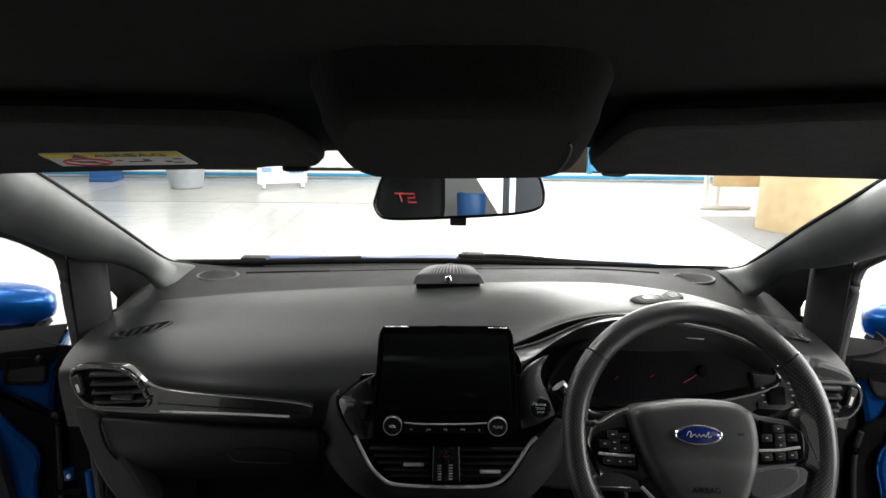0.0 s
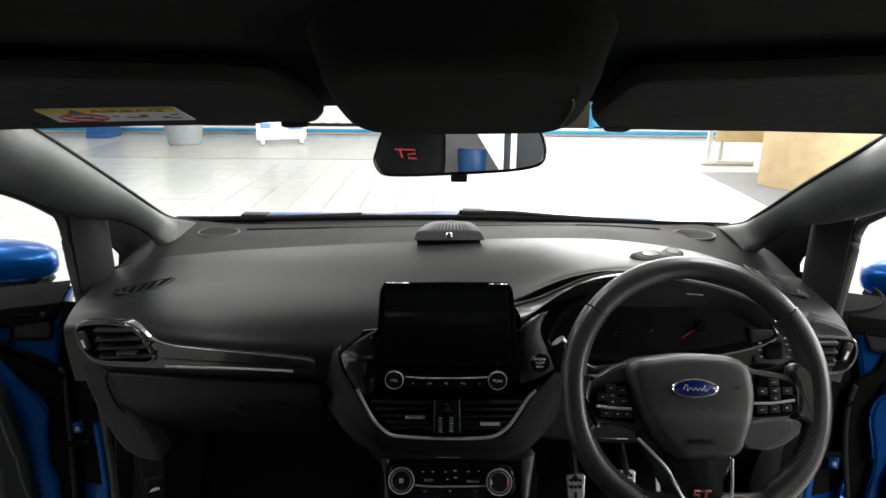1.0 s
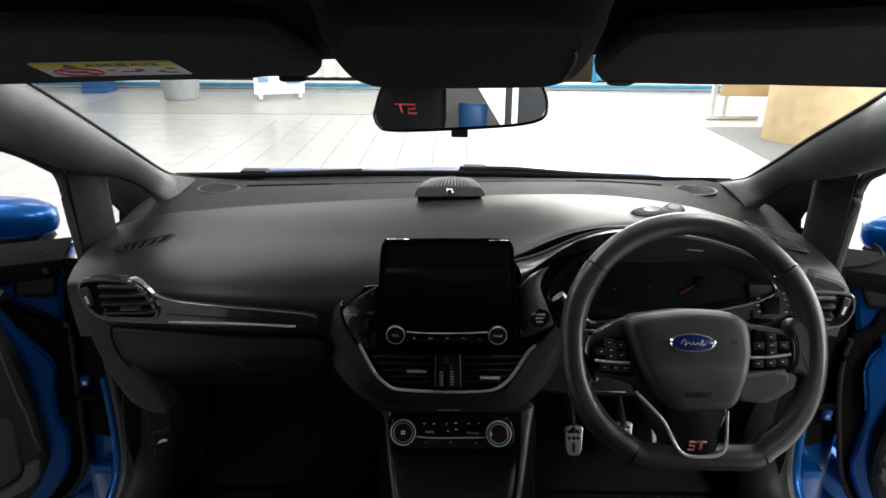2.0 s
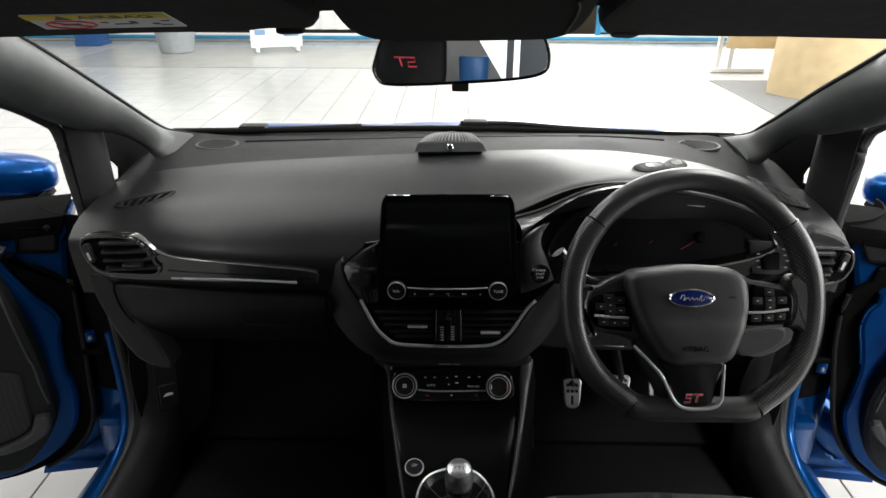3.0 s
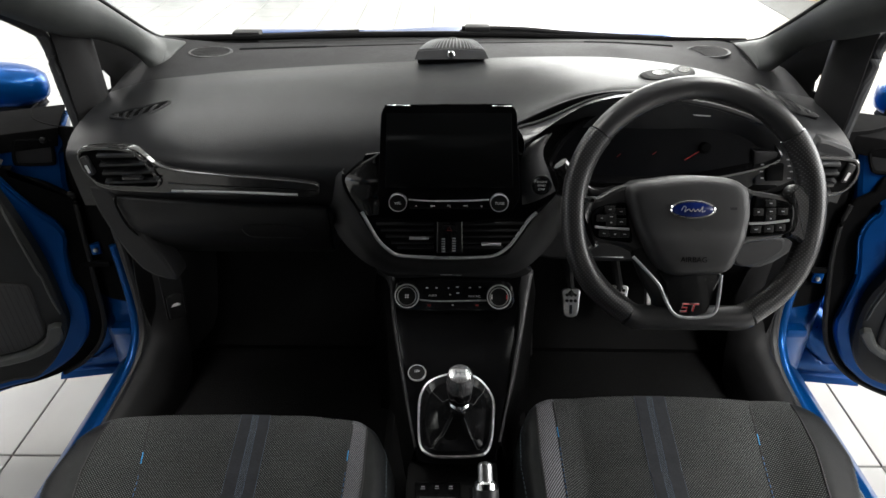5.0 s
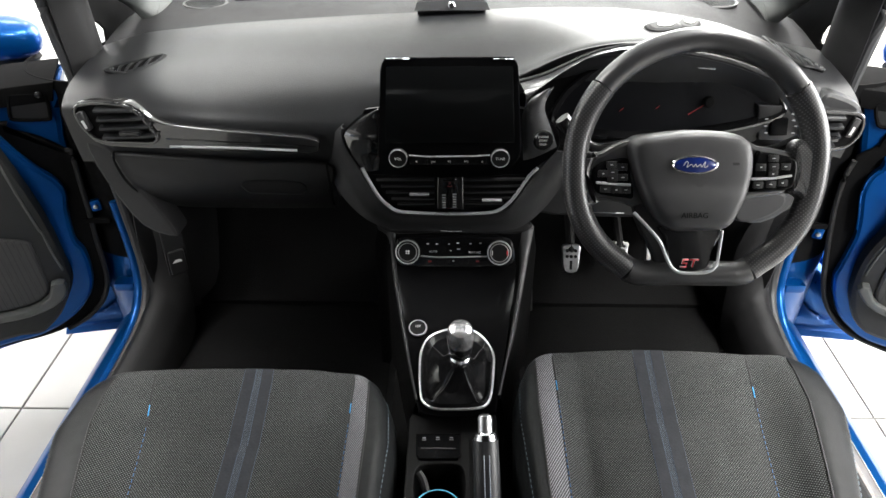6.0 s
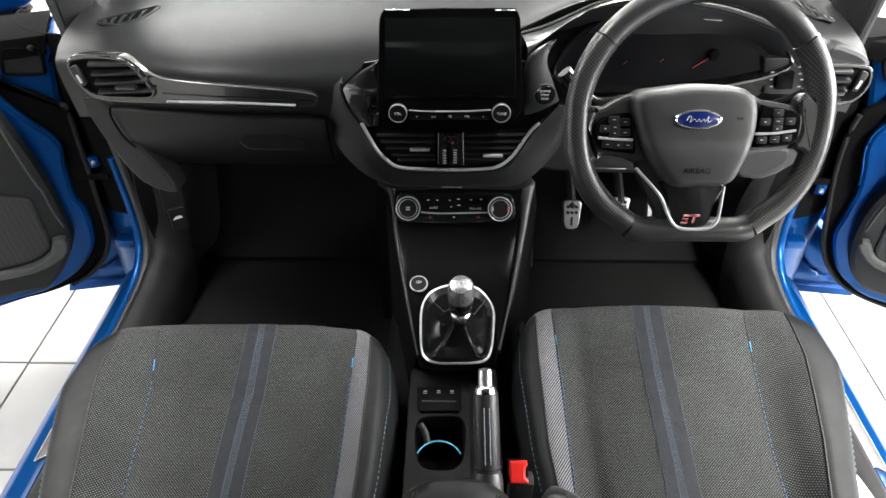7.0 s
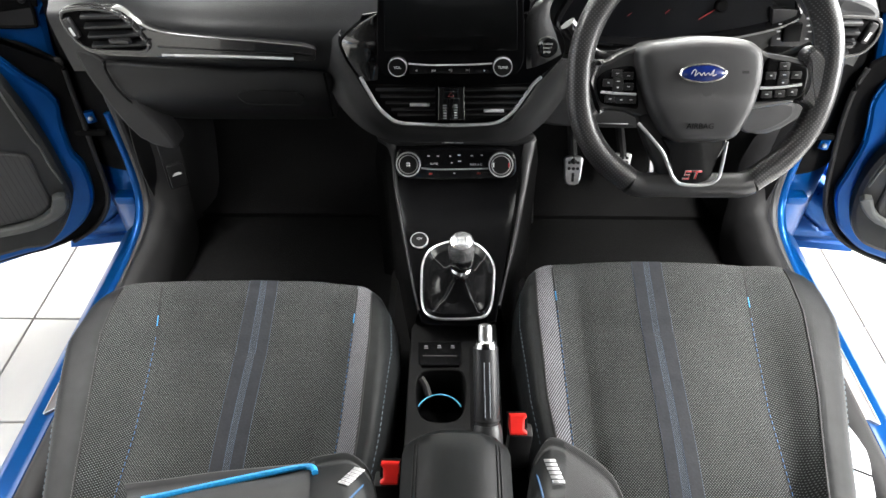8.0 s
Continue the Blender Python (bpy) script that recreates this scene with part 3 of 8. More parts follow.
# roof lining: from the windscreen header back over the cabin
def lining(u, v):
    x = -0.66 + 1.32 * u
    y = 0.80 - 2.4 * v
    z = 1.352 + 0.052 * math.sin(min(1, v * 3.2 + 0.05) * math.pi / 2) - 0.10 * abs(2 * u - 1) ** 3.5 - 0.10 * max(0, v - 0.6) ** 1.5
    return Vector((x, y - 0.06 * abs(2 * u - 1) ** 2.5, z))


HEADER = [(-0.294, 0.324), (0.249, 0.328), (0.632, -0.142), (0.407, -0.144), (0.207, -0.127), (0.16, -0.094), (0.141, -0.073), (-0.012, -0.095), (-0.145, -0.099), (-0.157, -0.1), (-0.178, -0.118), (-0.225, -0.15), (-0.451, -0.172), (-0.738, -0.197)]
part("header_lining", plate(VS, HEADER, 0.008, -0.030, 0.003), FELT, body, "black felt lining above the windscreen")
part("headliner", sheet(lining, 32, 40, 0.012), FELT, body, "black felt roof lining")


def roof_skin(u, v):
    p = lining(u, v)
    return Vector((p.x * 1.06, p.y + 0.03, p.z + 0.045 - 0.02 * abs(2 * u - 1) ** 4))


part("roof", sheet(roof_skin, 24, 30, 0.004), PAINT, body, "blue painted roof panel")

# bonnet ahead of the windscreen, and the black scuttle under the wipers
def hood(u, v):
    x = -0.78 + 1.56 * u
    y = 1.50 + 0.80 * v - 0.16 * (2 * u - 1) ** 2
    z = 0.928 - 0.30 * v ** 1.6 - 0.12 * abs(2 * u - 1) ** 2.2
    return Vector((x, y, z))


part("bonnet", sheet(hood, 24, 12, 0.004), PAINT, body, "blue painted bonnet")
# black scuttle band along the foot of the glass
BAND = [((-0.656, 1.376, 0.943), (-0.648, 1.351, 0.919)), ((-0.64, 1.383, 0.951), (-0.632, 1.358, 0.926)), ((-0.614, 1.394, 0.952), (-0.606, 1.369, 0.927)), ((-0.504, 1.432, 0.942), (-0.498, 1.408, 0.916)), ((-0.386, 1.462, 0.938), (-0.382, 1.437, 0.911)), ((-0.282, 1.481, 0.939), (-0.278, 1.456, 0.912)), ((-0.228, 1.488, 0.937), (-0.226, 1.463, 0.91)), ((-0.147, 1.495, 0.936), (-0.145, 1.47, 0.909)), ((-0.065, 1.499, 0.936), (-0.064, 1.474, 0.909)), ((0.001, 1.5, 0.936), (0.001, 1.475, 0.909)), ((0.009, 1.5, 0.944), (0.009, 1.475, 0.917)), ((0.058, 1.499, 0.946), (0.058, 1.474, 0.919)), ((0.126, 1.495, 0.946), (0.125, 1.47, 0.919)), ((0.193, 1.489, 0.943), (0.191, 1.464, 0.916)), ((0.26, 1.481, 0.94), (0.257, 1.456, 0.914)), ((0.388, 1.457, 0.938), (0.384, 1.432, 0.912)), ((0.509, 1.423, 0.94), (0.503, 1.398, 0.915)), ((0.609, 1.385, 0.944), (0.602, 1.36, 0.92)), ((0.637, 1.371, 0.953), (0.629, 1.346, 0.929))]
part("scuttle", loft([[Vector(t), Vector(t) + Vector((0, 0.05, -0.012)), Vector(l) + Vector((0, 0.06, -0.02)), Vector(l)] for t, l in BAND]), RUBBER, body, "black plastic scuttle panel")
for s in (-1, 1):
    part("wing_top", sheet(lambda u, v: hood(0.5 + 0.5 * s, u).lerp(Vector((s * 0.805, 1.30 + 1.0 * u, 0.76 - 0.10 * u)), v) + Vector((0, 0, 0.012 * math.sin(math.pi * v))), 14, 6, 0.004), PAINT, body, "blue painted top of the front wing")
part("nose_panel", sheet(lambda u, v: hood(u, 1.0).lerp(Vector((-0.78 + 1.56 * u, 2.36 - 0.10 * (2 * u - 1) ** 2, 0.46)), v) + Vector((0, 0.05 * math.sin(math.pi * v), 0)), 20, 8, 0.004), PAINT, body, "blue painted nose panel")


# pillars, door openings and sills, one set a side
def opening(s, o):
    """Door opening trims of one side; s is the side, o how far the car's flank stands out."""
    def X(x):
        return s * x + o
    # slanting pillar trim: a rounded bar between the glass edge and the door opening
    G, D = [Vector(q) for q in smooth(PILLAR[s][0], 4)], [Vector(q) for q in smooth(PILLAR[s][1], 4)]
    rings = []
    for i, (g, d) in enumerate(zip(G, D)):
        along, across = G[min(i + 1, len(G) - 1)] - G[max(i - 1, 0)], d - g
        out = along.cross(across).normalized()
        if out.dot(Vector((0, 0, 1.2)) - g) < 0:
            out = -out
        k = min(1.0, across.length / 0.10) * (1 - 0.7 * (i / len(G)) ** 2)
        rings.append([g + across * a + out * b * k for a, b in ((0, 0), (0.03, 0.007), (0.10, 0.015), (0.24, 0.024), (0.42, 0.029), (0.60, 0.028), (0.78, 0.021), (0.92, 0.009), (1.0, -0.004), (1.0, -0.03), (0.5, -0.035), (0.0, -0.02))])
    part("pillar_trim", loft(rings), GREYP, body, "grey grained windscreen pillar trim", angle=60)
    part("glass_seal", tube([g + (g - d).normalized() * 0.002 for g, d in zip(G, D)], 0.0036, 8, rounds=0), RUBBER, body, "thin black windscreen seal")
    # black rubber seal round the opening
    path = [(X(0.665), 0.10, 1.30), (X(0.690), 0.60, 1.235), (X(0.705), 0.92, 1.125), (X(0.715), 1.06, 1.056), (X(0.716), 1.098, 1.02), (X(0.714), 1.10, 0.95), (X(0.708), 1.10, 0.84),
            (X(0.702), 1.10, 0.60), (X(0.692), 1.075, 0.44), (X(0.688), 1.02, 0.375), (X(0.690), 0.92, 0.352), (X(0.694), 0.5, 0.350), (X(0.694), 0.12, 0.36)]
    part("door_seal", tube(path[:11] + [(X(0.691), 0.79, 0.349)], 0.011, 10), SEALGREY, body, "black rubber door seal")
    outer = [(x + s * 0.020, y + 0.006, z - (0.004 if y < 1.0 else 0)) for x, y, z in path]
    part("door_flange", tube(outer[7:11] + [(X(0.712), 0.79, 0.345)], 0.011, 10, flat=0.8), PAINT, body, "blue painted door opening edge")
    # upright trim from the pillar foot down to the dashboard end
    def upright(u, v):
        z = 1.085 - 0.37 * u
        y = 1.095 + 0.078 * v
        x = X(0.704) * (1 - v) + FOOT[s] * v
        return Vector((x - s * (0.018 * math.sin(math.pi * v)), y - 0.012 * max(0, 1 - u * 4) ** 2, z))
    part("pillar_foot_trim", sheet(upright, 16, 14, 0.006), DARKTRIM, body, "black grained trim below the pillar")
    # blue hinge pillar outside the opening
    def hinge_post(u, v):
        z = 0.855 - 0.63 * u
        a = v * math.pi * 0.5
        return Vector((X(0.712 + 0.16 * math.sin(a) * (1 - 0.1 * u)), 1.115 + 0.13 * (1 - math.cos(a)) - 0.03 * u * u, z))
    part("hinge_pillar", sheet(lambda u, v: hinge_post(0.64 + 0.36 * u, v), 8, 8, 0.004), PAINT, body, "blue painted hinge pillar")
    # upper pillar drawn black: the shadow over the blue paint is in its colour
    part("shaded_hinge_post", sheet(lambda u, v: hinge_post(0.64 * u, v), 8, 8, 0.004), VOID, body, "upper hinge pillar coloured black for the shade on it")
    part("door_hinge", box(HINGE[s], (0.045, 0.03, 0.022), 0.006), PAINT, body, "blue painted door hinge")
    part("check_strap", box((X(0.785), 1.10, 0.555), (0.09, 0.010, 0.012), 0.003), VOID, body, "black door check strap")
    # painted foot of the hinge pillar, curving out into the wing
    bc = [Vector(q) for q in FOOTING[s]]
    def footing(u, v):
        p = bc[0].lerp(bc[1], u).lerp(bc[3].lerp(bc[2], u), v)
        a, b = u - 0.42, v - 0.52
        r = math.hypot((a * 0.85 + b * 0.5) / 0.36, (b * 0.85 - a * 0.5) / 0.20)
        lobe = 0.020 * max(0.0, 1 - r * r) ** 0.6 - 0.010 * math.exp(-((r - 1.12) / 0.10) ** 2) - 0.008 * math.exp(-((v - 0.90) / 0.03) ** 2)
        return p + Vector((0, -lobe * 0.8, lobe))
    part("hinge_pillar_foot", sheet(footing, 44, 36, 0.004), PAINT, body, "blue painted foot of the hinge pillar")
    # sill: painted step with a dark plastic scuff plate
    prof = [(0.775, 0.20), (0.778, 0.28), (0.768, 0.315), (0.745, 0.330), (0.722, 0.334), (0.706, 0.345), (0.698, 0.352), (0.690, 0.340), (0.690, 0.2)]
    ys = [1.16, 1.05, 0.95, 0.8, 0.5, 0.2, 0.0, -0.2]
    part("sill", loft([[Vector((X(px - (0.03 if y > 1.1 else 0)), y, pz)) for px, pz in prof] for y in ys]), PAINT, body, "blue painted door sill", angle=60)
    scuff = part("scuff_plate", loft([[Vector((X(px), y, pz)) for px, pz in ((0.726, 0.330), (0.726, 0.3385), (0.708, 0.350), (0.699, 0.3565), (0.689, 0.354), (0.689, 0.34))] for y in (0.775, 0.569)]), SCUFF, body, "grey-brown metal scuff plate", angle=40)
    for px, pz in ((0.7255, 0.3395), (0.6905, 0.3550)):
        part("scuff_edge", tube([(X(px), 0.775, pz), (X(px), 0.569, pz)], 0.0009, 6, rounds=1), SILVER, scuff, "thin bright edge of the scuff plate")
    part("scuff_edge", tube([(X(0.7255), 0.568, 0.3395), (X(0.699), 0.568, 0.3572), (X(0.6905), 0.568, 0.3550)], 0.0009, 6, rounds=1), SILVER, scuff, "thin bright edge of the scuff plate")
    prof = [(0.688, 0.348), (0.682, 0.372), (0.665, 0.382), (0.640, 0.372), (0.615, 0.33), (0.605, 0.27), (0.688, 0.27)]
    path = [(1.10, 0.22, 0), (1.05, 0.05, -0.006), (0.98, 0.015, -0.004), (0.88, 0.0, 0), (0.5, 0, 0), (0.0, 0, 0), (-0.2, 0, 0)]
    part("sill_trim", loft([[Vector((X(px + dx), y, pz + dz)) for px, pz in prof] for y, dz, dx in smooth(path, 4)]), DARKTRIM, body, "black plastic sill trim", angle=85)
    # kick panel inside, with a long curve
    def kick(u, v):
        z = 0.62 - 0.33 * u
        y = 1.10 + 0.35 * v - 0.05 * math.sin(math.pi * u) * (1 - v)
        x = 0.682 - 0.075 * math.sin(math.pi / 2 * min(1, v * 3)) - 0.02 * u
        return Vector((X(x), y, z))
    part("kick_panel", sheet(kick, 12, 12, 0.006), DARKTRIM, body, "black plastic footwell side panel")
    # corner trim with its small fixed window
    sail = Plane((X(0.70), 0.0, 0.0), (0, 0, 1), (0, -s, 0))
    edge = [(1.13, 1.05), (1.30, 1.0), (1.47, 0.92), (1.45, 0.80), (1.13, 0.80)]
    part("corner_trim", ring_between(sail, [(-s * y, z) for y, z in edge], [(-s * y, z) for x, y, z in GAP[s]], 0.004, 0.0), VOID, body, "black corner trim with a small fixed window")
    # rear half of the side: post, rear door skin with its window, roof rail
    part("centre_pillar", loft([[Vector((X(px), py + dy, z)) for px, py in ((0.66, -0.18), (0.70, -0.16), (0.74, -0.2), (0.74, -0.34), (0.70, -0.36), (0.66, -0.32))] for z, dy in ((0.2, 0), (0.9, 0), (1.33, -0.06))]), HARD, body, "black centre pillar trim")
    part("rear_side_panel", box((X(0.73), -1.0, 0.55), (0.09, 1.36, 0.72), 0.02), PAINT, body, "blue painted rear side panel")
    part("rear_pillar", loft([[Vector((X(px), py, z)) for px, py in ((0.64, y0), (0.74 - (z - 0.9) * 0.2, y0), (0.74 - (z - 0.9) * 0.2, y0 - 0.3), (0.64, y0 - 0.3))] for z, y0 in ((0.88, -1.40), (1.33, -1.20))]), HARD, body, "black rear pillar trim")
    for y0, y1, z0, z1 in ((-1.34, -0.34, 0.90, 1.29),):
        part("rear_side_window", sheet(lambda u, v: Vector((X(0.725 - 0.06 * v), y0 + (y1 - y0) * u + 0.1 * v * (1 - u), z0 + (z1 - z0) * v)), 4, 4), TINTED, body, "dark tinted rear side window")
    part("roof_rail", tube([(X(0.63), 0.72, 1.268), (X(0.655), 0.4, 1.30), (X(0.655), 0.0, 1.315), (X(0.65), -0.8, 1.30), (X(0.63), -1.5, 1.25)], 0.05, 10), FELT, body, "black roof edge trim")


HINGE = {-1: (-0.744, 1.085, 0.392), 1: (0.738, 1.085, 0.405)}
PILLAR = {
    -1: ([(-0.519, 0.66, 1.283), (-0.599, 0.84, 1.238), (-0.617, 0.95, 1.189), (-0.623, 1.05, 1.134), (-0.622, 1.17, 1.06), (-0.626, 1.29, 0.989), (-0.625, 1.35, 0.959), (-0.604, 1.37, 0.949), (-0.579, 1.38, 0.942)],
         [(-0.602, 0.72, 1.186), (-0.652, 0.88, 1.126), (-0.66, 0.97, 1.083), (-0.662, 1.07, 1.035), (-0.654, 1.17, 1.001), (-0.635, 1.25, 0.955), (-0.608, 1.27, 0.923), (-0.603, 1.27, 0.919), (-0.601, 1.27, 0.918)]),
    1: ([(0.47, 0.66, 1.266), (0.565, 0.87, 1.208), (0.582, 0.97, 1.16), (0.586, 1.07, 1.104), (0.608, 1.2, 1.038), (0.623, 1.3, 0.988), (0.623, 1.35, 0.96), (0.599, 1.37, 0.949), (0.574, 1.38, 0.944)],
        [(0.562, 0.72, 1.174), (0.626, 0.9, 1.105), (0.641, 0.99, 1.067), (0.644, 1.08, 1.032), (0.642, 1.17, 1.003), (0.635, 1.25, 0.955), (0.604, 1.27, 0.925), (0.599, 1.27, 0.921), (0.597, 1.27, 0.92)])}
FOOTING = {-1: [(-0.765, 1.26, 0.46), (-0.960, 1.26, 0.40), (-0.992, 1.15, 0.166), (-0.785, 1.12, 0.225)],
           1: [(0.775, 1.26, 0.46), (0.970, 1.26, 0.40), (0.990, 1.15, 0.173), (0.798, 1.12, 0.221)]}
FOOT = {-1: -0.678, 1: 0.674}
GAP = {-1: [(-0.694, 1.198, 0.944), (-0.694, 1.226, 0.928), (-0.694, 1.242, 0.911), (-0.694, 1.235, 0.89), (-0.694, 1.182, 0.896)], 1: [(0.691, 1.196, 0.946), (0.691, 1.226, 0.925), (0.691, 1.234, 0.908), (0.691, 1.23, 0.894), (0.691, 1.178, 0.897)]}
opening(-1, 0.006)
opening(1, -0.009)

part("floorpan", sheet(lambda u, v: Vector((-0.70 + 1.4 * u, -1.7 + 2.85 * v, 0.285)), 14, 20, 0.03), CARPET, body, "black carpeted car floor")
part("bulkhead", sheet(lambda u, v: Vector((-0.70 + 1.4 * u, 1.14 + 0.26 * math.sin(v * math.pi / 2), 0.285 + 0.60 * v ** 1.5)), 14, 10, 0.02), CARPET, body, "black carpeted bulkhead")
part("tunnel", loft([[Vector((px, y, pz)) for px, pz in ((-0.15, 0.27), (-0.12, 0.38), (0.12, 0.38), (0.15, 0.27))] for y in (1.3, -1.0)]), CARPET, body, "black carpeted centre tunnel")
part("tailgate", box((0, -1.72, 0.56), (1.40, 0.08, 0.50), 0.03), HARD, body, "dark tailgate trim under the rear window")
part("tailgate_header", box((0, -1.55, 1.37), (1.3, 0.16, 0.05), 0.02), FELT, body, "black trim above the rear window")
rg = part("rear_window", sheet(lambda u, v: Vector((-0.56 + 1.12 * u, -1.72 + 0.16 * v, 0.80 + 0.55 * v)), 4, 4), GLASS, body, "clear rear window")
rg.visible_shadow = False
bench = thing("rear_bench", (0, -1.0, 0.3), "dark fabric rear bench seat", "car seat")
part("cushion", box((0, -0.85, 0.45), (1.2, 0.5, 0.2), 0.06), SEATLEATHER, bench)
part("backrest", box((0, -1.22, 0.64), (1.2, 0.16, 0.40), 0.06, pose(0, 0, 0, -18)), SEATLEATHER, bench)

part("scuttle_cover", tube([(-0.632, 1.380, 0.947), (-0.549, 1.393, 0.946), (-0.463, 1.404, 0.945), (-0.272, 1.421, 0.9455), (-0.032, 1.430, 0.9465), (0.158, 1.427, 0.9455), (0.313, 1.418, 0.9435), (0.499, 1.400, 0.945), (0.607, 1.384, 0.947)], 0.0062, 8, rounds=3), VOID, body, "black scuttle cover along the windscreen foot")

# wipers along the foot of the glass
wip = thing("windscreen_wiper", (-0.2, 1.42, 0.95), "black wiper blade lying along the windscreen foot", "wiper", "windscreen wipers")
part("blade", tube([(-0.629, 1.376, 0.953), (-0.495, 1.424, 0.943), (-0.358, 1.458, 0.939), (-0.227, 1.478, 0.94)], 0.0042, 8, flat=1.2), RUBBER, wip)
part("hinge_cap", box((-0.464, 1.42, 0.95), (0.060, 0.03, 0.012), 0.004), RUBBER, wip)
wip2 = thing("windscreen_wiper", (0.3, 1.42, 0.95), "black wiper blade lying along the windscreen foot", "wiper", "windscreen wipers")
part("blade", tube([(0.006, 1.49, 0.945), (0.125, 1.485, 0.946), (0.258, 1.471, 0.94), (0.447, 1.431, 0.94)], 0.0042, 8, flat=1.2), RUBBER, wip2)
part("hinge_cap", box((0.041, 1.48, 0.949), (0.055, 0.03, 0.010), 0.003), RUBBER, wip2)


# ---------------------------------------------------------------- dashboard
dash = thing("dashboard", (0, 1.1, 0.6), "black soft-grained dashboard with gloss black trim strips", "dashboard")
# width, then the section from the windscreen foot back to the face (depth, height)
SECTIONS = [
    (-0.672, (1.300, 0.915), (1.240, 0.911), (1.17, 0.900), (1.12, 0.895), (1.07, 0.890), (1.03, 0.882), (1.000, 0.868), (0.985, 0.845), (0.992, 0.755)),
    (-0.60, (1.370, 0.946), (1.300, 0.932), (1.20, 0.914), (1.15, 0.908), (1.08, 0.900), (1.03, 0.887), (1.000, 0.868), (0.985, 0.845), (0.992, 0.755)),
    (-0.50, (1.385, 0.939), (1.300, 0.936), (1.20, 0.926), (1.15, 0.920), (1.08, 0.906), (1.03, 0.880), (1.000, 0.856), (0.985, 0.830), (0.992, 0.755)),
    (-0.42, (1.395, 0.937), (1.300, 0.939), (1.20, 0.934), (1.14, 0.927), (1.08, 0.908), (1.03, 0.876), (1.000, 0.848), (0.985, 0.824), (0.992, 0.755)),
    (-0.24, (1.420, 0.935), (1.300, 0.945), (1.20, 0.946), (1.14, 0.939), (1.08, 0.918), (1.03, 0.884), (1.000, 0.848), (0.985, 0.816), (0.992, 0.755)),
    (-0.03, (1.430, 0.938), (1.300, 0.952), (1.20, 0.957), (1.14, 0.951), (1.08, 0.936), (1.03, 0.905), (1.000, 0.870), (0.980, 0.830), (0.992, 0.755)),
    (0.09, (1.430, 0.938), (1.300, 0.955), (1.20, 0.962), (1.14, 0.959), (1.08, 0.945), (1.03, 0.926), (1.006, 0.916), (1.000, 0.902), (1.03, 0.86)),
    (0.20, (1.420, 0.941), (1.300, 0.958), (1.20, 0.964), (1.14, 0.966), (1.08, 0.966), (1.03, 0.963), (1.004, 0.960), (1.000, 0.950), (1.03, 0.86)),
    (0.32, (1.405, 0.944), (1.300, 0.957), (1.20, 0.960), (1.14, 0.967), (1.08, 0.973), (1.03, 0.975), (1.000, 0.971), (0.995, 0.958), (1.03, 0.86)),
    (0.46, (1.390, 0.945), (1.300, 0.946), (1.20, 0.940), (1.14, 0.942), (1.08, 0.946), (1.03, 0.950), (1.000, 0.947), (0.995, 0.933), (1.03, 0.86)),
    (0.57, (1.370, 0.947), (1.300, 0.930), (1.20, 0.908), (1.14, 0.906), (1.08, 0.905), (1.03, 0.903), (1.000, 0.893), (0.985, 0.872), (0.995, 0.80)),
    (0.662, (1.300, 0.915), (1.240, 0.909), (1.17, 0.897), (1.12, 0.892), (1.07, 0.886), (1.03, 0.878), (1.000, 0.865), (0.985, 0.845), (0.992, 0.77)),
]
COLS = smooth([[s[0]] + [c for p in s[1:] for c in p] for s in SECTIONS], 8)


def dash_rows(first, last, rise=0.0):
    """Sections from control point first to last, resampled."""
    out = []
    for col in COLS:
        pts = [(col[1 + 2 * i], col[2 + 2 * i]) for i in range(9)]
        out.append([Vector((col[0], y, z + rise)) for y, z in smooth(pts[first:last + 1], 6)])
    return out


def skin(rows, thick):
    bm = loft(rows, closed=False, cap=False)
    bmesh.ops.recalc_face_normals(bm, faces=bm.faces[:])
    bmesh.ops.solidify(bm, geom=bm.faces[:], thickness=thick)
    return bm


part("top_panel", skin(dash_rows(0, 2, 0.0), 0.006), TOPP, dash, "dark hard plastic panel at the windscreen foot")
part("top_pad", skin(dash_rows(2, 8, 0.003), 0.006), SOFT, dash, "soft grained black dashboard pad")
# defroster slot and corner loudspeaker grilles
def top_z(x, y):
    """Height of the dashboard's top panel."""
    k = min(range(len(COLS) - 1), key=lambda i: abs((COLS[i][0] + COLS[i + 1][0]) / 2 - x))
    f = (x - COLS[k][0]) / (COLS[k + 1][0] - COLS[k][0])
    c = COLS[k] * (1 - f) + COLS[k + 1] * f
    pts = smooth([(c[1 + 2 * i], c[2 + 2 * i]) for i in range(9)][0:3], 6)
    ys, zs = [p[0] for p in pts][::-1], [p[1] for p in pts][::-1]
    return float(np.interp(y, ys, zs))


for x0, x1 in ((-0.46, -0.28), (0.26, 0.44)):
    part("defroster_slot", tube([(x, 1.362 - 0.10 * x * x, top_z(x, 1.362 - 0.10 * x * x) + 0.0006) for x in np.linspace(x0, x1, 16)], 0.006, 8, rounds=0, flat=0.25), VOID, dash, "narrow black defroster slot")
part("panel_seam", tube([(x, 1.362 - 0.10 * x * x, top_z(x, 1.362 - 0.10 * x * x) + 0.0004) for x in np.linspace(-0.30, 0.30, 24)], 0.0022, 6, rounds=0, flat=0.4), VOID, dash, "thin dark seam along the top panel")
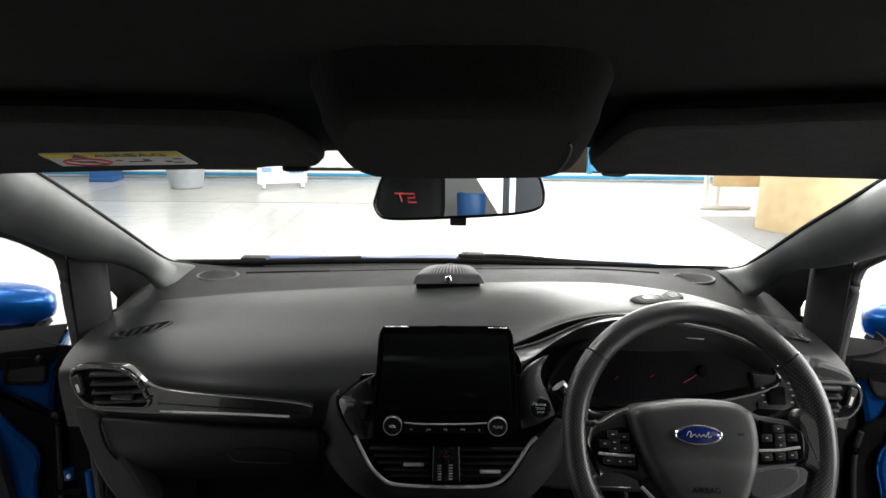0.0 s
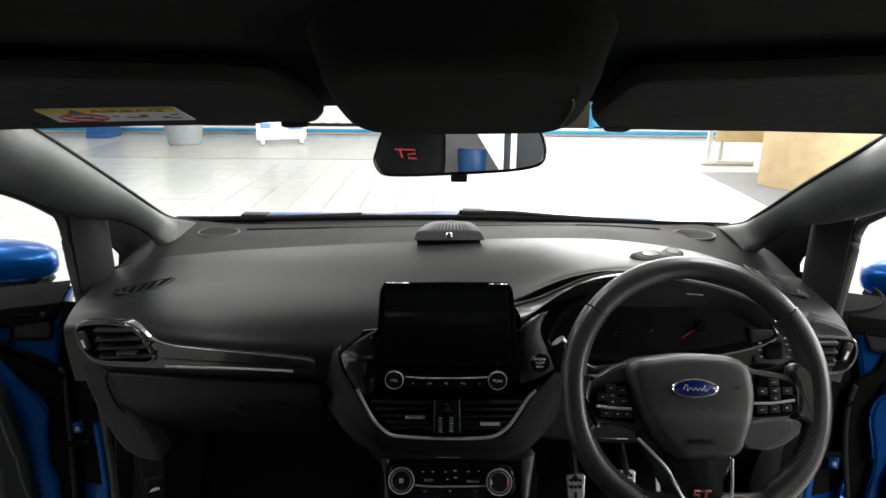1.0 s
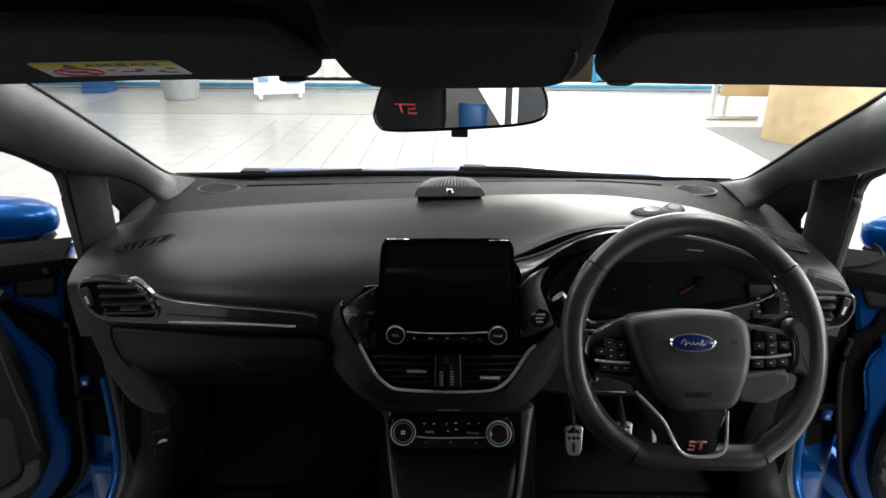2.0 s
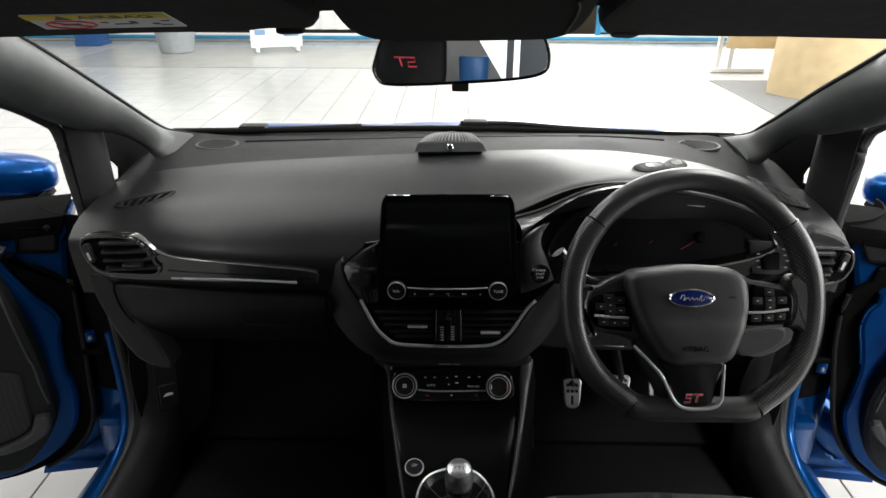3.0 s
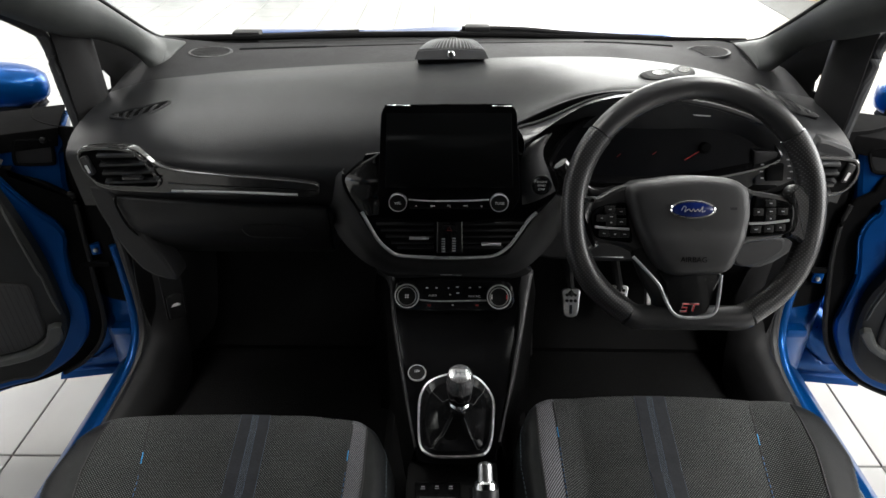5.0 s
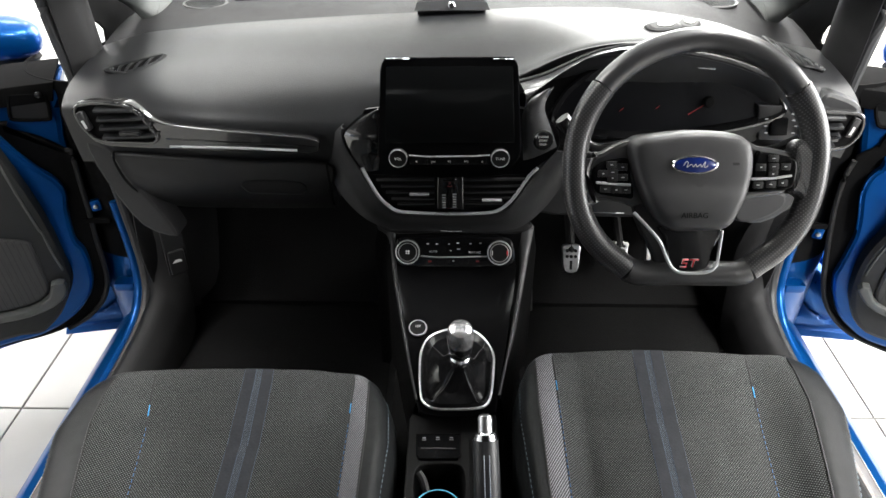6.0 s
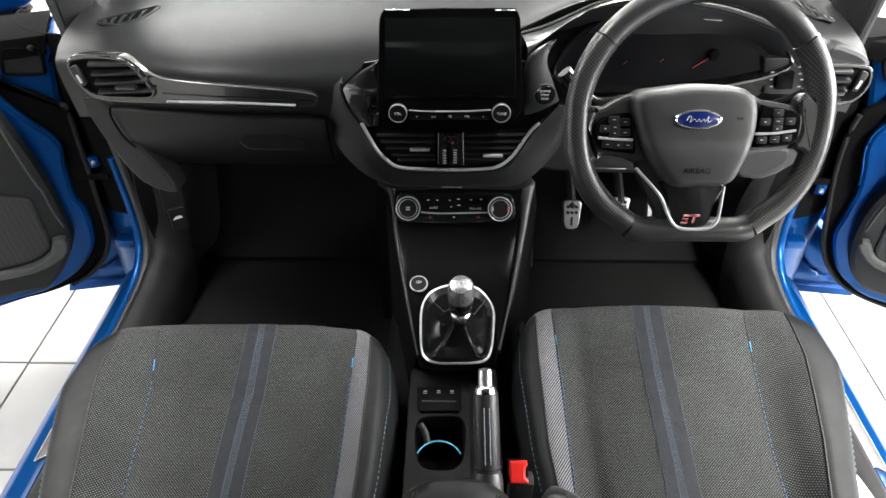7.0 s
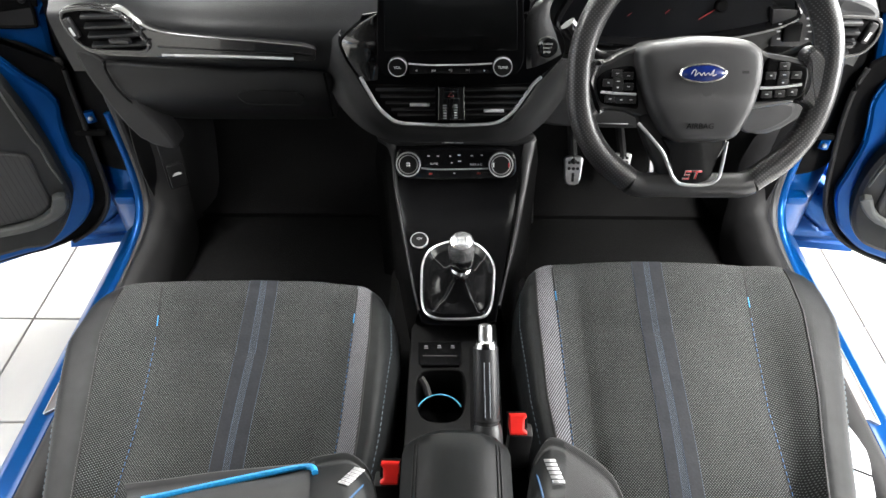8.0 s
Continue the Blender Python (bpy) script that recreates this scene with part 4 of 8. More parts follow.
for gx, gy in ((-0.515, 1.32), (0.507, 1.32)):
    gp = Plane((gx, gy, top_z(gx, gy) + 0.001), (0, 1, 0.12))
    # lighter than the panel: the reflection on the grille is in its colour
    grille = part("speaker_grille", plate(gp, ellipse(0, 0, 0.046, 0.028), 0.006, 0.0012, 0.0012), RAILGREY, dash, "perforated corner speaker grille, lightened for reflected light")
    for gi in range(-4, 5):
        span = 0.040 * math.sqrt(1 - (gi / 4.8) ** 2)
        part("grille_bar", tube([gp.at(-span, gi * 0.0055, 0.0015), gp.at(span, gi * 0.0055, 0.0015)], 0.0008, 5, rounds=1), DARKTRIM, grille)

# side demister vents on the shoulders
def shoulder_vent(corners, parent, lift):
    a, b, c = [Vector(q) + Vector((0, 0, lift)) for q in corners]
    low = a.lerp(c, 0.45) + (c - b) * 0.04
    line = [a, a.lerp(b, 0.25) + (a - c) * 0.10, a.lerp(b, 0.6) + (a - c) * 0.10, b, c, low]
    pts = [Vector(q) for q in smooth([tuple(p) for p in line], 5, True)]
    v = part("demister_vent", tube(pts, 0.0028, 8, closed=True, rounds=0), SOFT, parent, "black frame of a side window vent")
    part("vent_shaft", loft([[q + Vector((0, 0, h)) for q in pts] for h in (-0.02, 0.0004)]), VOID, v, "dark vent shaft")
    for k in range(1, 6):
        f = k / 6
        top = a.lerp(b, f) + (a - c) * 0.08
        bot = a.lerp(c, min(1, f * 1.25)) if f < 0.75 else c.lerp(b, (f - 0.72) * 1.6)
        part("vane", tube([top, top.lerp(bot, 0.5) + Vector((0, 0, 0.002)), bot], 0.0035, 6, rounds=2, flat=0.35), SOFT, v)


shoulder_vent([(-0.616, 1.057, 0.897), (-0.522, 1.096, 0.91), (-0.561, 1.056, 0.892)], dash, 0.0038)
shoulder_vent([(0.627, 1.075, 0.894), (0.568, 1.206, 0.906), (0.586, 1.094, 0.899)], dash, 0.0065)

# face below the pad
part("dash_face", plate(TR, [(0.16, -0.17), (0.655, -0.13), (0.668, 0.03), (0.655, 0.05), (0.50, 0.02), (0.32, 0.01), (0.18, 0.01), (0.15, 0.0)], 0.06, -0.085, 0.004, rounds=2), HARD, dash)
TRIM = [(-0.646, 0.053), (-0.642, 0.071), (-0.627, 0.079), (-0.588, 0.081), (-0.55, 0.076), (-0.529, 0.061), (-0.511, 0.046), (-0.478, 0.037), (-0.401, 0.029), (-0.324, 0.023), (-0.251, 0.015), (-0.241, 0.002), (-0.253, -0.01), (-0.327, -0.01), (-0.406, -0.008), (-0.504, -0.004), (-0.603, 0.001), (-0.634, 0.02)]
trim = part("trim_strip", plate(TR, TRIM, 0.014, 0.006, 0.0018, rounds=4), FLECK, dash, "gloss black flecked trim strip")
part("trim_inlay", tube([TR.at(u, v, 0.008) for u, v in [(-0.496, 0.001), (-0.385, -0.001), (-0.279, -0.005)]], 0.0022, 6), SILVER, trim, "thin bright metal inlay")
part("trim_lip", tube([TR.at(u, v, 0.006) for u, v in [(-0.5, 0.015), (-0.404, 0.009), (-0.325, 0.006), (-0.247, 0.002)]], 0.0016, 6), PIANO, trim)


def side_vent(outline, slats, wheel, tab, pl, side):
    rim = part("vent_frame", ring_plate(pl, outline, inset(outline, 0.006), 0.03, 0.012), FLECK, dash, "gloss black oval air vent frame")
    part("vent_shaft", plate(pl, inset(outline, 0.005), 0.004, 0.0075, 0.001), VOID, dash, "dark vent shaft")
    for a, b in slats:
        part("vent_slat", loft([[pl.at(u, v + dv, w) for dv, w in ((-0.0014, 0.0180), (0.0022, 0.0180), (0.0062, 0.0078), (0.003, 0.0078))] for u, v in (a, b)]), SOFT, rim)
    part("vent_tab", pbox(pl, *tab, 0.018, (0.036, 0.009, 0.010), 0.003), PIANO, rim, "gloss vent direction tab")
    w = part("vent_wheel", pbox(pl, *wheel, 0.013, (0.012, 0.034, 0.014), 0.005, 16 * side), HARD, rim, "ribbed vent thumbwheel")
    part("wheel_mark", pbox(pl, wheel[0] + 0.002 * side, wheel[1] - 0.004, 0.0205, (0.004, 0.014, 0.001), 0, 16 * side), DIMWHITE, w)


VL = [tuple(q) for q in smooth([(-0.644, 0.055), (-0.641, 0.07), (-0.629, 0.077), (-0.588, 0.08), (-0.554, 0.075), (-0.532, 0.059), (-0.515, 0.028), (-0.511, 0.016), (-0.523, 0.006), (-0.562, 0.006), (-0.611, 0.009), (-0.634, 0.027)], 4, True)]
side_vent(VL, [((-0.606, 0.065), (-0.542, 0.066)), ((-0.605, 0.049), (-0.527, 0.052)), ((-0.604, 0.034), (-0.518, 0.038)), ((-0.603, 0.018), (-0.513, 0.022))], (-0.627, 0.048), (-0.552, 0.03), TR, 1)
VR = [tuple(q) for q in smooth([(0.577, 0.066), (0.604, 0.071), (0.637, 0.069), (0.655, 0.065), (0.664, 0.049), (0.662, 0.026), (0.647, 0.007), (0.619, 0.0), (0.59, 0.002), (0.576, 0.033)], 4, True)]
side_vent(VR, [((0.574, 0.058), (0.626, 0.058)), ((0.577, 0.043), (0.627, 0.043)), ((0.58, 0.026), (0.627, 0.027)), ((0.584, 0.011), (0.622, 0.011))], (0.642, 0.044), (0.604, 0.026), TR, -1)
part("trim_strip", plate(TR, [(0.59, 0.092), (0.628, 0.089), (0.658, 0.073), (0.669, 0.044), (0.664, 0.015), (0.648, -0.006), (0.612, -0.01), (0.581, 0.023)], 0.05, -0.004, 0.008, rounds=4), SOFT, dash, "soft grained dashboard end round the vent")

# glovebox
GB = [(-0.604, -0.018), (-0.506, -0.0235), (-0.389, -0.031), (-0.233, -0.039), (-0.2335, -0.089), (-0.239, -0.125), (-0.258, -0.155), (-0.431, -0.160), (-0.535, -0.155), (-0.568, -0.120), (-0.593, -0.075), (-0.607, -0.035)]


def tucked(bm, start=-0.055, k=9.0):
    """Curve the lower part of a panel in under the dashboard."""
    for v in bm.verts:
        drop = start - (v.co - TR.o).dot(TR.v)
        if drop > 0:
            v.co -= TR.n * k * drop ** 2
            v.co -= TR.v * drop * 0.16
    return bm


def fine_plate(pts, thick, w, edge):
    """A panel on the dashboard face with rows enough to be curved."""
    o = smooth(pts, 5, True)
    c = sum(o) / len(o)
    rings = [(o, w - thick), (o, w - edge), (inset(o, edge * 0.3), w - edge * 0.3), (inset(o, edge), w)] + [([c + (q - c) * f for q in inset(o, edge)], w) for f in (0.9, 0.8, 0.65, 0.5, 0.35, 0.2, 0.08)]
    return loft([[TR.at(u, v, h) for u, v in r] for r, h in rings])


glove = part("glovebox_lid", tucked(fine_plate(GB, 0.05, -0.006, 0.005)), HARD, dash, "black grained glovebox lid", angle=60)
hp = [(-0.391, -0.0758), (-0.3743, -0.0669), (-0.2842, -0.0696), (-0.2863, -0.094), (-0.3735, -0.0924), (-0.3856, -0.0858)]
part("latch_recess", tucked(plate(TR, hp, 0.003, -0.004, 0.0012, rounds=3)), HARD, glove, "recessed glovebox latch")
part("latch_handle", tucked(tube([TR.at(u, v, -0.003) for u, v in [(-0.391, -0.0758), (-0.3856, -0.0858), (-0.3735, -0.0924), (-0.329, -0.0935), (-0.286, -0.094)]], 0.0012, 8)), GREYP, glove, "fine edge of the glovebox latch")
part("lid_gap", tucked(tube([TR.at(u, v, -0.002) for u, v in [(-0.602, -0.0144), (-0.605, -0.034), (-0.593, -0.074), (-0.569, -0.119), (-0.542, -0.148)]], 0.0022, 6)), VOID, glove, "dark gap beside the glovebox lid")
part("lid_gap", tucked(tube([TR.at(u, v, -0.002) for u, v in [(-0.233, -0.034), (-0.231, -0.080), (-0.236, -0.126)]], 0.0020, 6)), VOID, glove, "dark gap beside the glovebox lid")
part("lower_skirt", plate(TR, [(-0.653, 0.001), (-0.604, -0.02), (-0.582, -0.081), (-0.547, -0.143), (-0.533, -0.19), (-0.593, -0.167), (-0.638, -0.076)], 0.05, -0.012, 0.006, rounds=3), HARD, dash, "black lower dashboard corner")

# driver's knee panel and column shroud
part("knee_panel", plate(TR, [(0.154, -0.014), (0.187, -0.003), (0.467, -0.017), (0.561, -0.012), (0.607, -0.037), (0.621, -0.114), (0.565, -0.163), (0.481, -0.155), (0.172, -0.149), (0.151, -0.117)], 0.06, -0.03, 0.008, rounds=3), FLANK, dash, "black knee panel under the steering column")
part("fuse_flap", plate(TR, [(0.489, -0.087), (0.568, -0.086), (0.586, -0.097), (0.583, -0.12), (0.549, -0.144), (0.509, -0.147), (0.491, -0.115)], 0.02, -0.008, 0.006, rounds=4), HARD, dash, "rounded black flap beside the column")
shroud = part("column_shroud", loft([[Vector((0.31 + a * math.cos(k * math.pi / 8), 0.83 + d, zc + b * math.sin(k * math.pi / 8))) for k in range(16)] for d, a, b, zc in ((-0.01, 0.045, 0.034, 0.812), (0.05, 0.052, 0.038, 0.796), (0.15, 0.060, 0.040, 0.785))]), HARD, dash, "black steering column shroud")
part("indicator_stalk", tube([(0.37, 0.86, 0.865), (0.44, 0.84, 0.868), (0.482, 0.83, 0.894)], 0.0085, 10, flat=0.7), VOID, shroud, "gloss black column stalk")
part("indicator_stalk", tube([(0.25, 0.86, 0.865), (0.19, 0.845, 0.868), (0.143, 0.84, 0.919)], 0.0075, 10, flat=1.5), FLECK, shroud, "gloss black column stalk")
sw = part("light_switch_panel", plate(TR, [(0.492, 0.073), (0.557, 0.072), (0.573, 0.01), (0.507, 0.012)], 0.03, -0.01, 0.003), HARD, dash, "black light switch panel")
part("light_switch", plate(TR, [(0.515, 0.053), (0.544, 0.052), (0.549, 0.023), (0.521, 0.022)], 0.01, -0.002, 0.002), DECK, sw, "square light switch")
for mu, mv in [(0.506, 0.053), (0.507, 0.041), (0.511, 0.029), (0.551, 0.051), (0.557, 0.041), (0.556, 0.029), (0.547, 0.062)]:
    part("switch_mark", pbox(TR, mu, mv, 0.001, (0.005, 0.0022, 0.001), 0), MARKGREY, sw)

part("knee_line", tube([TR.at(u, v, -0.018) for u, v in ((0.242, -0.1343), (0.303, -0.1352))], 0.0008, 6, rounds=1), SILVER, dash, "fine bright line under the column")

# instrument hood: gloss rim, dark cowl and dial glass
HOOD = [(0.096, 1.0, 0.912), (0.132, 1.0, 0.923), (0.166, 1.0, 0.939), (0.192, 1.0, 0.952), (0.217, 1.0, 0.962), (0.251, 1.0, 0.970), (0.277, 0.998, 0.973), (0.34, 0.995, 0.966), (0.42, 0.995, 0.951), (0.50, 0.99, 0.925), (0.55, 0.99, 0.905)]
part("hood_edge", tube([(x, y - 0.004, z - 0.004) for x, y, z in HOOD], 0.0052, 8), HARD, dash, "matt black edge of the instrument hood")
SURR = [(-0.219, 0.018), (-0.154, 0.045), (-0.098, 0.064), (-0.033, 0.074), (0.056, 0.072), (0.145, 0.062), (0.208, 0.026), (0.227, -0.021), (0.218, -0.054), (0.145, -0.094), (-0.044, -0.105), (-0.15, -0.082), (-0.202, -0.097), (-0.22, -0.097)]
BIN = [(-0.168, -0.041), (-0.159, -0.012), (-0.14, 0.013), (-0.107, 0.037), (-0.054, 0.051), (0.027, 0.058), (0.086, 0.056), (0.141, 0.046), (0.174, 0.027), (0.198, 0.003), (0.215, -0.019), (0.208, -0.032), (0.169, -0.046), (0.088, -0.061), (-0.033, -0.07), (-0.137, -0.059)]
bo = smooth(BIN, 4, True)
# the cowl's shadow is put into the surround's dark colour
part("instrument_surround", ring_between(CLU, smooth(SURR, 4, True), inset(smooth(BIN, 4, True), -0.004), 0.01, -0.014, tilt=0.032), DARKTRIM, dash, "surround of the dials, darkened for shade under the cowl")
part("binnacle_rim", loft([[CLU.at(u, v, w) for u, v in r] for r, w in ((inset(bo, -0.006), -0.022), (inset(bo, -0.004), -0.012), (bo, -0.010), (inset(bo, 0.006), -0.020), (inset(bo, 0.03), -0.055))], cap=False), PIANO, dash, "gloss black rim of the dial housing")
BAND_TOP = smooth([(0.094, 0.998, 0.909), (0.132, 0.998, 0.919), (0.166, 0.998, 0.935), (0.192, 0.998, 0.948), (0.222, 0.998, 0.960), (0.268, 0.998, 0.969), (0.342, 0.998, 0.971)], 5)
BAND_LOW = smooth([(0.101, 0.965, 0.868), (0.111, 0.97, 0.894), (0.13, 0.975, 0.914), (0.151, 0.978, 0.931), (0.18, 0.98, 0.948), (0.230, 0.98, 0.959), (0.338, 0.978, 0.963)], 5)


def hood_band(u, v):
    i = min(int(u * 30), 29)
    f = u * 30 - i
    a, b = Vector(BAND_TOP[i] * (1 - f) + BAND_TOP[i + 1] * f), Vector(BAND_LOW[i] * (1 - f) + BAND_LOW[i + 1] * f)
    return a.lerp(b, v) + Vector((0.006, -0.022, 0.010)) * math.sin(math.pi * v) * min(1, (b - a).length / 0.03)


part("hood_band", sheet(hood_band, 40, 10, drop=(0, 0.004, -0.002)), LITFLECK, dash, "flecked gloss band under the instrument hood")
EAR_L, EAR_R = smooth([(0.098, 0.955, 0.876), (0.097, 0.955, 0.863), (0.101, 0.955, 0.854), (0.107, 0.955, 0.845)], 4), smooth([(0.146, 0.965, 0.914), (0.135, 0.965, 0.89), (0.135, 0.965, 0.869), (0.148, 0.965, 0.842)], 4)
part("bezel_ear", sheet(lambda u, v: Vector(EAR_L[round(v * 12)]).lerp(Vector(EAR_R[round(v * 12)]), u) + Vector((0, -0.014, 0.004)) * math.sin(math.pi * u), 10, 12, 0.002), LITFLECK, dash, "curved gloss ear beside the start button")
dial = part("dial_glass", plate(CLU, inset(bo, 0.007), 0.004, -0.026, 0.001), DIALGLASS, dash, "dark glossy dial cluster, switched off")
nd = (0.094, -0.011)
part("dial_hub", lathe([(0.010, 0.0), (0.010, 0.004), (0.007, 0.006)], CLU.matrix(nd[0], nd[1], -0.025), 20), VOID, dial)
part("needle", pbox(CLU, nd[0] - 0.017, nd[1] - 0.011, -0.0245, (0.036, 0.0016, 0.0012), 0, 32), DIMRED, dial, "thin red dial needle")
for mu, mv in [(-0.05, -0.024), (0.01, -0.02)]:
    part("needle", pbox(CLU, mu, mv, -0.0245, (0.008, 0.0012, 0.001), 0, 40), DIMRED, dial, "short red dial needle")
part("dial_tell_tale", plate(CLU, [(0.046, 0.052), (0.080, 0.053), (0.094, 0.046), (0.090, 0.041), (0.064, 0.043)], 0.003, -0.004, 0.0005), SILVER, dash, "bright reflection lens over the dials")

# ---------------------------------------------------------------- centre stack
FLARE_IN = smooth([(-0.1895, 0.062), (-0.191, 0.054), (-0.189, 0.041), (-0.183, 0.025), (-0.171, 0.004), (-0.154, -0.030), (-0.138, -0.056), (-0.120, -0.074), (-0.100, -0.084), (-0.013, -0.087), (0.070, -0.080), (0.090, -0.063), (0.105, -0.040), (0.120, -0.014), (0.133, 0.002), (0.155, 0.030)], 4)
FLARE_OUT = smooth([(-0.198, 0.965, 0.838), (-0.211, 0.985, 0.825), (-0.226, 0.998, 0.800), (-0.234, 0.998, 0.772), (-0.231, 0.992, 0.745), (-0.215, 0.978, 0.707), (-0.178, 0.96, 0.671), (-0.139, 0.95, 0.653), (-0.095, 0.946, 0.648), (-0.013, 0.943, 0.647), (0.068, 0.945, 0.648), (0.111, 0.95, 0.655), (0.147, 0.962, 0.681), (0.172, 0.972, 0.714), (0.187, 0.978, 0.747), (0.191, 0.978, 0.784)], 4)


def flare(u, v):
    k = min(round(u * (len(FLARE_IN) - 1)), len(FLARE_IN) - 1)
    a, b = CS.at(*FLARE_IN[k], -0.010), Vector(FLARE_OUT[k])
    p = a.lerp(b, v)
    p.y = a.y + (b.y - a.y) * math.sin(v * math.pi / 2) ** 1.2
    return p


part("stack_surround", sheet(flare, len(FLARE_IN) - 1, 14, 0.004), FLARE, dash, "soft black flare round the centre stack", angle=60)
BEZ = [(-0.129, 0.099), (-0.159, 0.086), (-0.182, 0.067), (-0.191, 0.055), (-0.189, 0.041), (-0.183, 0.025), (-0.173, 0.007), (-0.162, -0.007), (-0.150, -0.030), (-0.136, -0.055), (-0.119, -0.072), (-0.103, -0.081), (-0.013, -0.085), (0.068, -0.077), (0.087, -0.060), (0.102, -0.037), (0.116, -0.013), (0.131, 0.004), (0.16, 0.033), (0.156, 0.064), (0.125, 0.088), (0.09, 0.099)]
bezel = part("stack_bezel", plate(CS, BEZ, 0.012, -0.006, 0.0012, rounds=3), DECK, dash, "gloss black bezel behind the screen")
LEAF_IN = smooth([(-0.128, 0.100), (-0.129, 0.086), (-0.130, 0.070), (-0.131, 0.054), (-0.132, 0.040), (-0.133, 0.025), (-0.134, 0.010), (-0.136, -0.006)], 4)
LEAF_OUT = smooth([(-0.133, 0.098), (-0.158, 0.0855), (-0.181, 0.067), (-0.190, 0.055), (-0.188, 0.041), (-0.182, 0.025), (-0.172, 0.007), (-0.161, -0.007)], 4)


def leaf(u, v, first, last):
    """One facet of the leaf; the two meet in a ridge."""
    k = round(first + (last - first) * v)
    edge = 0.011 * math.exp(-((k - 12) / 6.0) ** 2)
    return CS.at(*(LEAF_IN[k] * (1 - u) + LEAF_OUT[k] * u), -0.0045 + edge * (1 - u ** 3) + 0.004 * math.sin(math.pi * u))


part("bezel_leaf", sheet(lambda u, v: leaf(u, v, 0, 12), 12, 12), FLECK, bezel, "upper facet of the flecked gloss leaf")
part("bezel_leaf", sheet(lambda u, v: leaf(u, v, 12, 28), 12, 16), FLECK, bezel, "lower facet of the flecked gloss leaf")
WING_IN = smooth([(0.1377, 0.1324), (0.1106, 0.1154), (0.0974, 0.0911), (0.0988, 0.0554), (0.1034, 0.0136)], 4)
WING_OUT = smooth([(0.1386, 0.1316), (0.1339, 0.1155), (0.133, 0.0956), (0.1452, 0.0665), (0.1568, 0.0373)], 4)
part("bezel_wing", sheet(lambda u, v: CS.at(*(WING_IN[round(v * 16)] * (1 - u) + WING_OUT[round(v * 16)] * u), -0.003 + 0.008 * math.sin(math.pi * u ** 0.8) * min(1, 3 * v)), 12, 16), LITFLECK, bezel, "flecked gloss wing beside the start button")
part("leaf_edge", tube([CS.at(*q, -0.0035) for q in LEAF_OUT], 0.0008, 6, rounds=0), DECK, bezel, "fine dark edge of the leaf")
VENT = [(-0.151, -0.013), (-0.14, -0.03), (-0.12, -0.06), (-0.103, -0.072), (-0.011, -0.074), (0.074, -0.07), (0.088, -0.057), (0.108, -0.028), (0.119, -0.01), (-0.011, -0.019)]
part("vent_shaft", plate(CS, VENT, 0.004, -0.0045, 0.001), VOID, dash, "dark centre vent shaft")
for a, b in [((-0.14, -0.023), (-0.043, -0.022)), ((0.006, -0.022), (0.108, -0.02)), ((-0.133, -0.034), (-0.043, -0.033)), ((0.006, -0.033), (0.101, -0.032)), ((-0.125, -0.045), (-0.043, -0.044)), ((0.006, -0.044), (0.094, -0.043)), ((-0.116, -0.057), (-0.043, -0.056)), ((0.006, -0.055), (0.086, -0.054)), ((-0.106, -0.066), (-0.043, -0.065)), ((0.007, -0.064), (0.075, -0.064))]:
    part("vent_slat", loft([[CS.at(u, v + dv, w) for dv, w in ((-0.001, 0.0), (0.0015, 0.0), (0.004, -0.006), (0.002, -0.006))] for u, v in (a, b)]), HARD, bezel)
part("vent_chrome", tube([CS.at(u, v, -0.002) for u, v in [(-0.163, -0.001), (-0.151, -0.026), (-0.137, -0.052), (-0.12, -0.07), (-0.104, -0.079), (-0.067, -0.082), (-0.013, -0.083), (0.044, -0.081), (0.067, -0.075), (0.085, -0.06), (0.1, -0.038), (0.115, -0.013), (0.128, 0.001)]], 0.0029, 8, rounds=3), SILVER, bezel, "satin chrome strip round the centre vents")
mid = part("vent_divider", plate(CS, [(-0.038, -0.015), (0.005, -0.014), (0.007, -0.073), (-0.039, -0.073)], 0.02, 0.003, 0.003), PIANO, bezel, "gloss divider between the vents")
for du in [(-0.027, -0.056), (-0.009, -0.055)]:
    for k in range(-3, 3):
        part("vent_wheel_rib", pbox(CS, du[0], du[1] + 0.001 + k * 0.0045, 0.004, (0.006, 0.0018, 0.002), 0), SILVER, mid)
part("hazard_switch", pbox(CS, -0.017, -0.027, 0.004, (0.024, 0.014, 0.003), 0.001), PIANO, mid, "hazard switch with a red triangle")
hz = (-0.017, -0.027)
part("hazard_mark", tube([CS.at(hz[0] + du, hz[1] + dv, 0.0058) for du, dv in ((-0.004, -0.003), (0.004, -0.003), (0.0, 0.004))], 0.0005, 5, closed=True, rounds=1), DIMRED, mid, "dim red hazard triangle")
for tu, tv in [(-0.068, -0.045), (0.054, -0.055)]:
    part("vent_tab", pbox(CS, tu, tv, 0.003, (0.033, 0.004, 0.008), 0.0015), SILVER, bezel, "bright vent direction tab")

radio = thing("infotainment_screen", (0, 0.93, 0.80), "black tablet-like touch screen with two round knobs", "screen")
SC = [(-0.132, 0.051), (-0.126, 0.127), (-0.123, 0.166), (-0.116, 0.178), (-0.108, 0.18), (-0.017, 0.182), (0.069, 0.182), (0.078, 0.179), (0.085, 0.168), (0.089, 0.129), (0.096, 0.053), (0.096, 0.03), (0.088, 0.015), (0.076, 0.01), (-0.016, 0.007), (-0.113, 0.008), (-0.126, 0.013), (-0.133, 0.028)]
sco = smooth(SC, 2, True)
